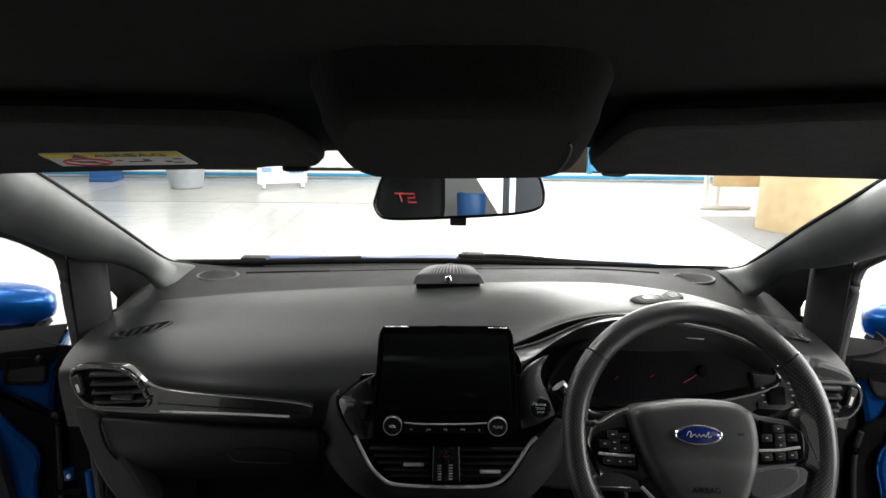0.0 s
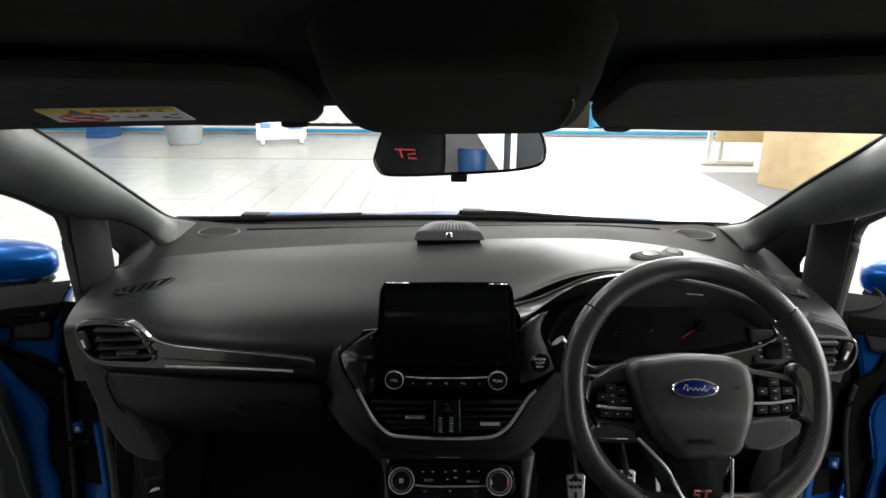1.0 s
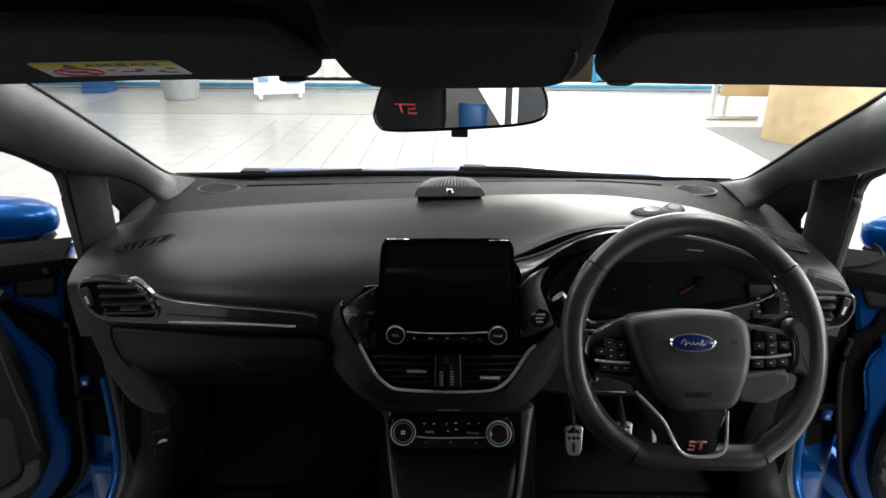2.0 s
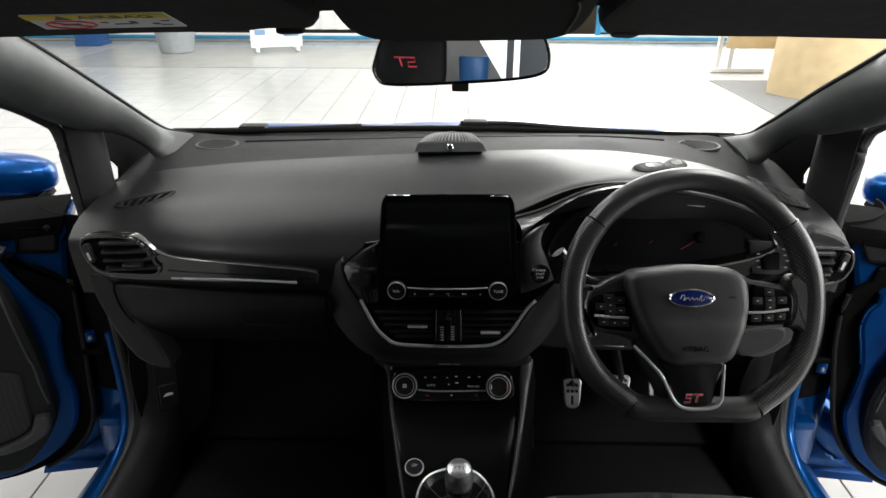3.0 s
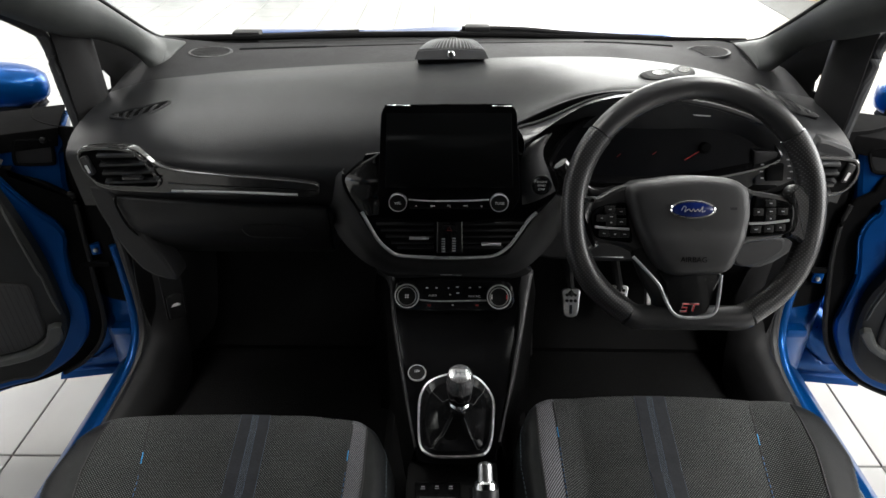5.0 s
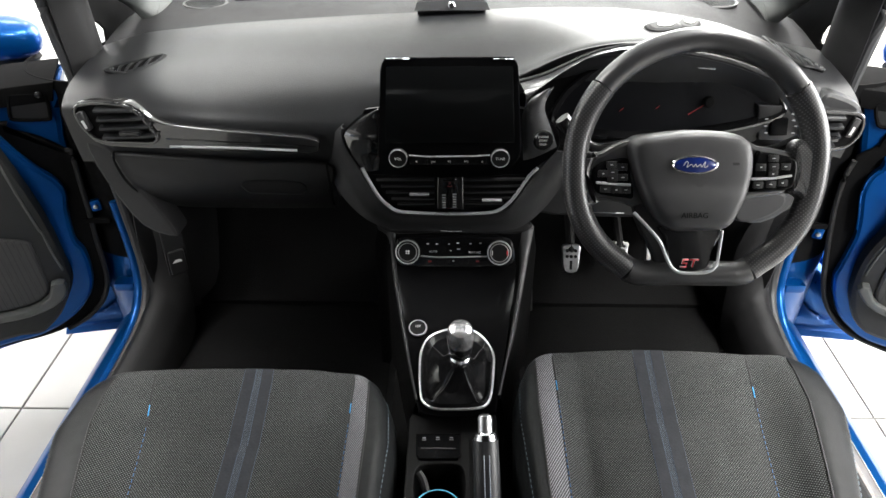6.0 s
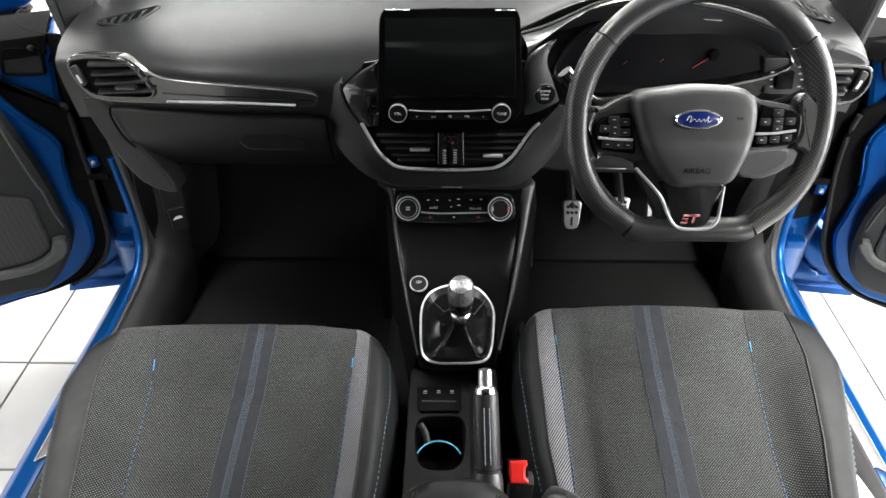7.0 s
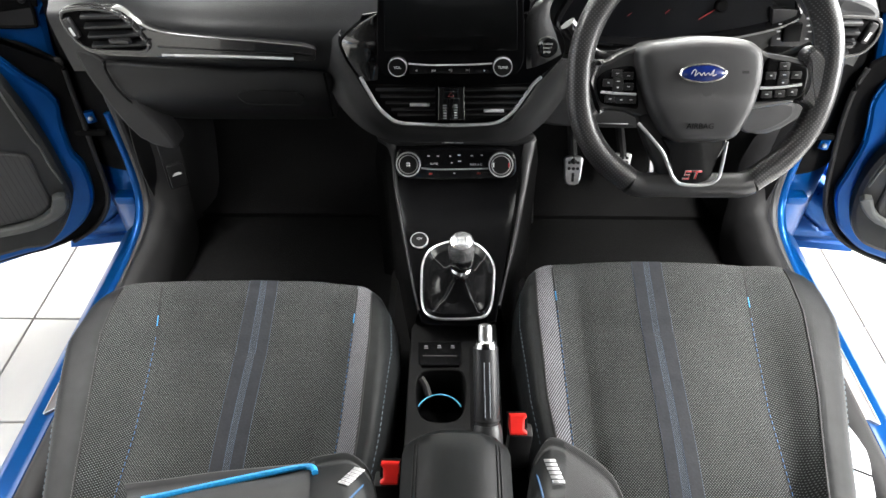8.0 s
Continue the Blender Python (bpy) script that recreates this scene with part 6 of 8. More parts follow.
badge = part("badge", lathe([(1.0, 0.0), (1.0, 0.003), (0.93, 0.0045), (0.5, 0.0055), (0.1, 0.006)], WH.matrix(bu, bv, 0.0325) @ Matrix.Diagonal((0.0285, 0.0105, 1, 1)), 40), BADGE, hub, "oval blue badge with a bright rim")
part("badge_ring", tube([WH.at(bu + 0.0292 * math.cos(a), bv + 0.0110 * math.sin(a), 0.0358) for a in np.linspace(0, 2 * math.pi, 40, endpoint=False)], 0.0016, 6, closed=True, rounds=0), CHROME, badge)
part("badge_script", tube([WH.at(bu + du, bv + dv, 0.0388) for du, dv in ((-0.016, -0.001), (-0.013, 0.0045), (-0.010, 0.003), (-0.0115, -0.003), (-0.006, 0.001), (-0.003, -0.0025), (0.0, 0.0012), (0.002, -0.0025), (0.006, 0.001), (0.008, -0.0025), (0.0125, 0.0045), (0.0115, -0.003), (0.016, -0.001))], 0.00042, 5, rounds=4), DIMWHITE, badge, "pale script-like line")
# spokes with their switch pods
SPK = {-1: [(-0.155, 0.022), (-0.125, 0.011), (-0.098, 0.025), (-0.071, 0.027), (-0.047, -0.028), (-0.046, -0.071), (-0.086, -0.056), (-0.117, -0.052), (-0.132, -0.06), (-0.156, -0.045)],
       1: [(0.069, 0.028), (0.093, 0.024), (0.124, 0.019), (0.155, 0.013), (0.177, 0.025), (0.179, -0.026), (0.156, -0.034), (0.133, -0.042), (0.086, -0.05), (0.055, -0.058)]}
for sgn in (-1, 1):
    part("spoke", plate(WH, SPK[sgn], 0.022, 0.006, 0.006, rounds=3), LEATHER, wheel, "black leather-look spoke")
THUMB = {-1: [(-0.1557, 0.0172), (-0.1417, 0.012), (-0.1235, 0.0143), (-0.1274, 0.0022), (-0.1313, -0.0107), (-0.1311, -0.0283), (-0.1247, -0.046), (-0.1181, -0.0537), (-0.1301, -0.0616), (-0.1356, -0.0749), (-0.1556, -0.0633), (-0.1617, -0.017)],
         1: [(0.1506, 0.0328), (0.1371, 0.0233), (0.1418, 0.0108), (0.1447, -0.0041), (0.1436, -0.0229), (0.1368, -0.0396), (0.1511, -0.0441), (0.1682, -0.057), (0.1784, -0.0227), (0.1728, 0.0146)]}
POD = {-1: [(-0.131, -0.013), (-0.119, 0.0), (-0.091, 0.006), (-0.082, 0.002), (-0.078, -0.02), (-0.073, -0.047), (-0.087, -0.048), (-0.117, -0.044), (-0.126, -0.036)],
       1: [(0.09, 0.013), (0.101, 0.015), (0.132, 0.01), (0.145, 0.003), (0.146, -0.018), (0.141, -0.033), (0.121, -0.038), (0.09, -0.039), (0.086, -0.034)]}
LINE = {-1: [(-0.126, -0.027), (-0.104, -0.029), (-0.079, -0.03)], 1: [(0.084, -0.021), (0.111, -0.02), (0.138, -0.016)]}
POD_KEYS = {-1: [(-0.106, -0.003), (-0.117, -0.015), (-0.104, -0.013), (-0.091, -0.006), (-0.104, -0.021), (-0.09, -0.02), (-0.113, -0.036), (-0.098, -0.037), (-0.085, -0.037)],
        1: [(0.112, 0.007), (0.096, -0.005), (0.113, -0.004), (0.129, -0.004), (0.113, -0.014), (0.094, -0.029), (0.111, -0.028), (0.127, -0.026)]}
for sgn in (-1, 1):
    part("thumb_rest", plate(WH, THUMB[sgn], 0.018, 0.0125, 0.007, rounds=3), PERF, wheel, "perforated leather thumb rest", angle=80)
    pod = part("switch_pod", plate(WH, POD[sgn], 0.016, 0.014, 0.003, rounds=3), DECK, wheel, "gloss black switch pod with small keys")
    part("pod_line", tube([WH.at(u, v, 0.0155) for u, v in LINE[sgn]], 0.0019, 6), SILVER, pod, "bright metal strip")
    for k, (u, v) in enumerate(POD_KEYS[sgn]):
        part("key", pbox(WH, u, v, 0.0142, (0.0140, 0.0094, 0.003), 0.0008), KEYBLACK, pod)
        part("key_symbol", pbox(WH, u, v, 0.0159, ((0.0036, 0.0026, 0.0040)[k % 3], (0.0009, 0.0016, 0.0010)[k % 3], 0.0005), 0), DIMWHITE, pod)
# lower spoke: bright fork with a dark inlay
FORK = [(-0.074, -0.0673), (-0.0532, -0.088), (-0.0361, -0.1074), (-0.0266, -0.1271), (-0.0174, -0.1429), (-0.0065, -0.1501), (0.0147, -0.1515), (0.0339, -0.1489), (0.0431, -0.1401), (0.0458, -0.1226), (0.0477, -0.0912)]
part("fork_strip", tube([WH.at(u, v, 0.022) for u, v in FORK], 0.0024, 8), SILVER, wheel, "satin chrome fork strip")
inlay = part("fork_inlay", plate(WH, [(-0.033, -0.085), (-0.027, -0.105), (-0.023, -0.131), (-0.017, -0.144), (-0.003, -0.151), (0.024, -0.15), (0.035, -0.14), (0.039, -0.119), (0.047, -0.085)], 0.02, 0.018, 0.003, rounds=3), PIANO, wheel, "gloss black spoke inlay")
part("lower_spoke", plate(WH, [(-0.071, -0.06), (-0.046, -0.059), (-0.022, -0.094), (-0.014, -0.161), (-0.029, -0.161), (-0.039, -0.13), (-0.057, -0.099)], 0.014, 0.007, 0.004, rounds=2), HARD, wheel, "black lower spoke arm")
tb = (0.008, -0.138)
for line in (((-0.003, 0.0045), (-0.014, 0.0045), (-0.0155, 0.0), (-0.006, 0.0), (-0.0075, -0.0045), (-0.019, -0.0045)), ((0.000, 0.0045), (0.018, 0.0045)), ((0.0085, 0.0045), (0.0050, -0.0045))):
    part("badge_bar", tube([WH.at(tb[0] + du * 0.68, tb[1] + dv * 1.15, 0.0190) for du, dv in line], 0.0014, 6, rounds=1), WHITE, inlay, "pale outline of the badge")
    part("badge_bar", tube([WH.at(tb[0] + du * 0.68, tb[1] + dv * 1.15, 0.0202) for du, dv in line], 0.0009, 6, rounds=1), REDPRINT, inlay, "red badge line")

# ---------------------------------------------------------------- front seats
STATIONS = (0.0, 0.25, 0.5, 0.75, 0.9, 1.0)


def seat(cx, fy, fz, inner, widths, side_label, rise, back=0.0):
    """A sports seat; inner is the side that faces the console, widths its seam lines from the left edge to the right."""
    SPAN = [k * inner for k in (-1.0, -0.77, -0.51, -0.1, -0.04, 0.0, 0.06, 0.68, 0.83, 1.0)][::inner]
    s = thing("bucket_seat", (cx, fy - 0.25, 0.29), side_label, "seat", "front seats")
    L = 0.56

    def S(u, v, up=0.0):
        e = abs(u)
        y = fy + 0.036 - L * (1 - v) - 0.022 * e ** 3 * v ** 4 - 0.030 * max(0, (e - 0.72) / 0.28) ** 2 * v ** 3
        b = max(0.0, min(1.0, (e - 0.5) / 0.32))
        b = b * b * (3 - 2 * b)
        roll = max(0.0, (v - 0.86) / 0.14)
        z = fz - 0.012 - 0.105 * (1 - v) + 0.040 * b * (1 - 0.35 * v) * (1 - max(0, (v - 0.6) / 0.4) ** 2) - 0.028 * roll ** 2.2 - 0.10 * max(0, (v - 0.965) / 0.035) ** 2
        for cv, deep in ((0.72, 0.0045), (0.19, 0.006)):
            z -= deep * math.exp(-((v - cv) / 0.012) ** 2) * math.exp(-((u - 0.04 * inner) / 0.33) ** 6)
        z += 0.010 * math.exp(-((v - 0.45) / 0.2) ** 2) * math.exp(-(u / 0.5) ** 4)
        z += (0.010 * (1 - e * e) - 0.016 * e ** 4) * max(0, (v - 0.5) / 0.5) ** 1.5
        z -= 0.062 * max(0, (e - 0.88) / 0.12) ** 2.4
        z -= 0.004 * math.exp(-((e - 0.5) / 0.03) ** 2) * (1 - v ** 6)
        z += 0.003 * noise.noise(Vector((u * 3 + cx * 9, v * 4, 0.3)))
        x = float(np.interp(u, SPAN, [np.interp(v, STATIONS, row) for row in widths]))
        swell = rise * b * (1 - 0.3 * v) * (1 - max(0, (v - 0.6) / 0.4) ** 2) * (1 if u * inner < 0 else 0)
        return Vector((cx + x - (cx + x) * swell / 0.80, y, z + up + swell))

    def strip(name, u0, u1, mat, label, nu, up=0.0, v0=0.0, v1=1.0):
        return part(name, sheet(lambda a, b: S(u0 + (u1 - u0) * a, v0 + (v1 - v0) * b, up), nu, 44, drop=(0, 0, -0.010)), mat, s, label)

    def side(a, b):
        """A span of the width given from the door side to the console side."""
        return (a, b) if inner > 0 else (-b, -a)
    strip("bolster", *side(-1, -0.77), SEATLEATHER, "smooth black bolster", 10)
    strip("bolster", *side(0.83, 1), SEATLEATHER, "smooth black bolster", 10)
    strip("outer_insert", *side(-0.77, -0.51), FABRIC, "woven grey bolster insert", 8)
    strip("inner_insert", *side(0.68, 0.83), TWILL, "ribbed silver-grey bolster insert", 8)
    strip("cushion", *side(-0.51, 0.68), FABRIC, "woven grey seat cushion", 30)
    for a, b in ((-0.1, -0.04), (0.0, 0.06)):
        strip("stripe", *side(a, b), NAVY, "dark navy stripe", 4, 0.0012)
    for c in (-0.101, -0.039, -0.001, 0.061):
        part("stripe_seam", tube([S(c * inner, v, 0.0010) for v in np.linspace(0.02, 0.95, 36)], 0.00035, 5, rounds=0), DULLTHREAD, s)
    strip("stripe_middle", *side(-0.04, 0.0), WEAVE, "blue-grey flecked weave between the stripes", 3, 0.0008)
    for c in (-0.51 * inner, 0.68 * inner):
        part("seam", tube([S(c, v, -0.0006) for v in np.linspace(0.03, 0.93, 36)], 0.0022, 6, rounds=0), RUBBER, s)
        part("blue_tab", tube([S(c, v, 0.0012) for v in (0.80, 0.832)], 0.0008, 6, rounds=1), PIPING, s, "small blue tab in the seam")
        for k in range(46):
            v = 0.06 + k * 0.0155
            part("stitch", tube([S(c, v, 0.0014), S(c, v + 0.009, 0.0014)], 0.00050, 4, rounds=1), THREAD, s)
    for c in (-0.77 * inner, 0.83 * inner):
        part("seam", tube([S(c, v, 0.0002) for v in np.linspace(0.03, 0.93, 36)], 0.0016, 6, rounds=0), RUBBER, s)
    for c in (-0.955, 0.955):
        for k in range(58):
            v = 0.04 + k * 0.0155
            part("stitch", tube([S(c, v, 0.0008), S(c, v + 0.0085, 0.0008)], 0.0007, 4, rounds=1), GREYTHREAD, s)

    def valance(u, v):
        i = u * 4
        if i < 1.5:
            p = S(-1, min(1, i / 1.5))
        elif i < 2.5:
            p = S(-1 + 2 * (i - 1.5), 1.0)
        else:
            p = S(1, max(0, 1 - (i - 2.5) / 1.5))
        low = Vector((cx + (p.x - cx) * 0.97, p.y - 0.012, 0.36))
        return p.lerp(low, v)
    part("valance", sheet(valance, 64, 6, 0.006), SEATLEATHER, s, "black seat side")
    part("runner", box((cx, fy - 0.26, 0.325), (0.40, 0.40, 0.07), 0.01), RUBBER, s, "black seat runner")
    # backrest: deep wings at the shoulder, leaning back
    def R(u, z):
        e = abs(u)
        f = (z - 0.42) / 0.58
        w = 0.262 - 0.055 * max(0, f - 0.45) ** 1.3 / 0.46
        wing = max(0.0, min(1.0, (e - 0.22) / 0.52))
        wing = wing * wing * (3 - 2 * wing)
        depth = 0.095 * math.exp(-((f - 0.52) / 0.30) ** 2) + 0.02
        y = (fy - 0.492 + back) - 0.26 * f + wing * depth - 0.06 * max(0, (e - 0.88) / 0.12) ** 2
        return Vector((cx + u * w, y, z))
    def back_strip(name, u0, u1, mat, label, n):
        part(name, sheet(lambda a, b: R(u0 + (u1 - u0) * a, 0.42 + 0.58 * b), n, 30, drop=(0, -0.015, 0)), mat, s, label)
    back_strip("back_insert", -0.5, 0.5, FABRIC, "woven grey backrest insert", 14)
    back_strip("back_wing", -1, -0.5, SEATLEATHER, "black backrest wing", 14)
    back_strip("back_wing", 0.5, 1, SEATLEATHER, "black backrest wing", 14)
    def shell(u, v):
        a = R(2 * u - 1, 0.42 + 0.58 * v)
        y0 = (fy - 0.492 + back) - 0.26 * v - 0.09 * math.cos((2 * u - 1) * math.pi / 2) ** 0.7
        return Vector((a.x, min(a.y, y0), a.z))
    part("back_shell", sheet(shell, 20, 16, 0.004), SEATLEATHER, s, "black backrest shell")
    top = [R(u, 1.0) for u in np.linspace(-1, 1, 21)]
    part("back_top", loft([[Vector((p.x, p.y - d, p.z + h)) for p in top] for d, h in ((0, 0), (0.01, 0.015), (0.05, 0.022), (0.10, 0.0))], closed=False, cap=False), SEATLEATHER, s)
    for u in (-0.56, 0.56):
        part("piping", tube([R(u, z) + Vector((0, 0.002, 0.002)) for z in np.linspace(0.60, 0.97, 22)], 0.0026, 8, rounds=0), PIPING, s, "bright blue piping")
    head = part("headrest", loft([[Vector((cx + a * math.cos(k * math.pi / 10) * (abs(math.cos(k * math.pi / 10)) ** -0.3 if abs(math.cos(k * math.pi / 10)) > 0.05 else 1), fy - 0.885 - 0.03 * (z - 1.02) + b * math.sin(k * math.pi / 10), z)) for k in range(20)] for z, a, b in ((0.990, 0.085, 0.03), (1.005, 0.105, 0.045), (1.07, 0.112, 0.052), (1.15, 0.111, 0.050), (1.195, 0.105, 0.042), (1.21, 0.08, 0.025))]), SEATLEATHER, s, "black headrest with a red badge")
    hy = fy - 0.885 + 0.060
    for line in (((0.003, 0.016), (-0.030, 0.016), (-0.032, 0.002), (-0.006, 0.0), (-0.008, -0.015), (-0.038, -0.015)), ((0.006, 0.016), (0.044, 0.016)), ((0.026, 0.016), (0.016, -0.015))):
        part("badge_bar", tube([(cx - du * 0.85, hy, 1.100 + dv * 0.85) for du, dv in line], 0.0030, 6, rounds=1), BADGERED, head, "red badge line")
    for px in (-0.055, 0.055):
        part("headrest_post", tube([(cx + px, fy - 0.89, 0.96), (cx + px, fy - 0.89, 1.03)], 0.006, 10, rounds=1), STEEL, s)
    return s


LEFT_WIDTHS = [(-0.20, -0.215, -0.250, -0.280, -0.266, -0.249), (-0.150, -0.158, -0.184, -0.207, -0.210, -0.215), (-0.132, -0.125, -0.123, -0.132, -0.145, -0.158),
               (-0.007, -0.001, -0.001, -0.001, -0.001, -0.008), (0.013, 0.018, 0.017, 0.018, 0.017, 0.009), (0.021, 0.026, 0.027, 0.029, 0.027, 0.019), (0.041, 0.046, 0.045, 0.046, 0.045, 0.037),
               (0.156, 0.163, 0.174, 0.177, 0.177, 0.171), (0.191, 0.195, 0.203, 0.205, 0.201, 0.194), (0.210, 0.220, 0.240, 0.250, 0.243, 0.224)]
RIGHT_WIDTHS = [(-0.210, -0.217, -0.237, -0.249, -0.243, -0.226), (-0.182, -0.192, -0.209, -0.212, -0.209, -0.204), (-0.173, -0.176, -0.178, -0.180, -0.180, -0.175),
                (-0.050, -0.051, -0.049, -0.048, -0.048, -0.041), (-0.033, -0.034, -0.032, -0.031, -0.029, -0.021), (-0.021, -0.023, -0.022, -0.022, -0.020, -0.011), (-0.003, -0.005, -0.004, -0.001, 0.0, 0.009),
                (0.128, 0.116, 0.114, 0.127, 0.136, 0.150), (0.130, 0.145, 0.178, 0.201, 0.202, 0.209), (0.185, 0.200, 0.236, 0.273, 0.270, 0.262)]
SL = seat(-0.343, 0.698, 0.553, 1, LEFT_WIDTHS, "grey and black sports passenger seat with navy stripes", 0.004)
SR = seat(0.333, 0.74, 0.562, -1, RIGHT_WIDTHS, "grey and black sports driver's seat with navy stripes", 0.024, -0.04)

side_pl = Plane((0.0, 0.0, 0.386), (0, 1, 0))
# pale colour stands for bright daylight reflected in dark plastic
trim = part("seat_side_trim", plate(side_pl, [(0.585, 0.600), (0.612, 0.590), (0.629, 0.550), (0.642, 0.496), (0.632, 0.455), (0.621, 0.415), (0.600, 0.36), (0.565, 0.36)], 0.03, 0.0, 0.006, rounds=2), POT, SR, "plastic trim beside the seat, coloured pale for its reflection")
part("trim_line", tube([side_pl.at(u, v, 0.0015) for u, v in ((0.594, 0.480), (0.603, 0.464), (0.628, 0.452))], 0.0016, 6, rounds=1), RUBBER, trim, "dark line across the trim")


def shoulder_wing(name, rows, mat, ob, label):
    """A padded wing end of the backrest, lofted through a few cross lines."""
    lines = [smooth(r, 4) for r in rows]
    across = [smooth([l[k] for l in lines], 4) for k in range(len(lines[0]))]
    return part(name, loft([[Vector(p) for p in c] for c in across], closed=False, cap=False), mat, ob, label, angle=80)


LW = [[(-0.258, 0.198, 0.74), (-0.227, 0.202, 0.74), (-0.194, 0.208, 0.74), (-0.16, 0.212, 0.74), (-0.127, 0.216, 0.74), (-0.117, 0.219, 0.74)], [(-0.258, 0.21, 0.85), (-0.227, 0.214, 0.85), (-0.194, 0.22, 0.85), (-0.16, 0.224, 0.85), (-0.127, 0.228, 0.85), (-0.117, 0.231, 0.85)], [(-0.25, 0.2, 0.862), (-0.22, 0.205, 0.862), (-0.188, 0.21, 0.862), (-0.155, 0.214, 0.862), (-0.124, 0.218, 0.862), (-0.114, 0.221, 0.862)], [(-0.233, 0.177, 0.884), (-0.205, 0.181, 0.884), (-0.175, 0.186, 0.884), (-0.145, 0.19, 0.884), (-0.116, 0.193, 0.884), (-0.106, 0.196, 0.884)], [(-0.209, 0.132, 0.905), (-0.184, 0.136, 0.905), (-0.158, 0.14, 0.905), (-0.13, 0.143, 0.905), (-0.104, 0.146, 0.905), (-0.096, 0.148, 0.905)]]
LE = [[(-0.122, 0.218, 0.74), (-0.118, 0.221, 0.74), (-0.104, 0.224, 0.74), (-0.092, 0.225, 0.74), (-0.079, 0.217, 0.74), (-0.071, 0.205, 0.74), (-0.066, 0.188, 0.74)], [(-0.122, 0.23, 0.85), (-0.118, 0.233, 0.85), (-0.104, 0.236, 0.85), (-0.092, 0.237, 0.85), (-0.079, 0.229, 0.85), (-0.071, 0.217, 0.85), (-0.066, 0.2, 0.85)], [(-0.118, 0.22, 0.862), (-0.115, 0.223, 0.862), (-0.101, 0.226, 0.862), (-0.089, 0.227, 0.862), (-0.077, 0.219, 0.862), (-0.069, 0.207, 0.862), (-0.065, 0.19, 0.862)], [(-0.111, 0.195, 0.884), (-0.107, 0.197, 0.884), (-0.095, 0.2, 0.884), (-0.084, 0.201, 0.884), (-0.072, 0.194, 0.884), (-0.065, 0.183, 0.884), (-0.061, 0.168, 0.884)], [(-0.1, 0.148, 0.905), (-0.097, 0.15, 0.905), (-0.086, 0.152, 0.905), (-0.076, 0.153, 0.905), (-0.066, 0.147, 0.905), (-0.059, 0.138, 0.905), (-0.055, 0.125, 0.905)]]
RE = [[(0.045, 0.189, 0.74), (0.05, 0.217, 0.74), (0.058, 0.232, 0.74), (0.065, 0.24, 0.74), (0.072, 0.24, 0.74), (0.079, 0.237, 0.74)], [(0.045, 0.201, 0.85), (0.05, 0.229, 0.85), (0.058, 0.244, 0.85), (0.065, 0.252, 0.85), (0.072, 0.252, 0.85), (0.079, 0.249, 0.85)], [(0.043, 0.192, 0.862), (0.048, 0.219, 0.862), (0.056, 0.233, 0.862), (0.063, 0.24, 0.862), (0.069, 0.241, 0.862), (0.076, 0.238, 0.862)], [(0.04, 0.17, 0.884), (0.044, 0.194, 0.884), (0.051, 0.207, 0.884), (0.058, 0.214, 0.884), (0.064, 0.214, 0.884), (0.07, 0.212, 0.884)], [(0.035, 0.126, 0.905), (0.038, 0.147, 0.905), (0.045, 0.158, 0.905), (0.05, 0.163, 0.905), (0.056, 0.163, 0.905), (0.061, 0.162, 0.905)]]
RW = [[(0.077, 0.238, 0.74), (0.095, 0.226, 0.74), (0.11, 0.21, 0.74), (0.116, 0.19, 0.74)], [(0.077, 0.25, 0.85), (0.095, 0.238, 0.85), (0.11, 0.222, 0.85), (0.116, 0.202, 0.85)], [(0.074, 0.239, 0.862), (0.091, 0.227, 0.862), (0.106, 0.212, 0.862), (0.112, 0.193, 0.862)], [(0.068, 0.212, 0.884), (0.084, 0.201, 0.884), (0.098, 0.188, 0.884), (0.104, 0.17, 0.884)], [(0.06, 0.162, 0.905), (0.074, 0.153, 0.905), (0.086, 0.142, 0.905), (0.092, 0.127, 0.905)]]
shoulder_wing("shoulder_wing", LW, WINGGREY, SL, "grey leather shoulder wing")
left_end = shoulder_wing("wing_end", LE, ARMLEATHER, SL, "black wing end with pale embroidery")
shoulder_wing("shoulder_wing", RW, WINGCLOTH, SR, "woven grey shoulder wing")
right_end = shoulder_wing("wing_end", RE, ARMLEATHER, SR, "black wing end with pale embroidery")
part("piping", tube([(-0.231, 0.190, 0.8765), (-0.216, 0.195, 0.8735), (-0.178, 0.208, 0.8675), (-0.139, 0.220, 0.8625), (-0.123, 0.224, 0.8605), (-0.116, 0.2215, 0.8645), (-0.1115, 0.213, 0.8735)], 0.0024, 8), PIPING, SL, "bright blue piping")
for pts, ob in (([(-0.081, 0.186, 0.892), (-0.075, 0.2, 0.881), (-0.073, 0.22, 0.852)], SL), ([(0.052, 0.233, 0.851), (0.05, 0.205, 0.885), (0.051, 0.186, 0.895)], SR)):
    part("seam", tube(pts, 0.0008, 6), THREAD, ob, "fine blue seam")
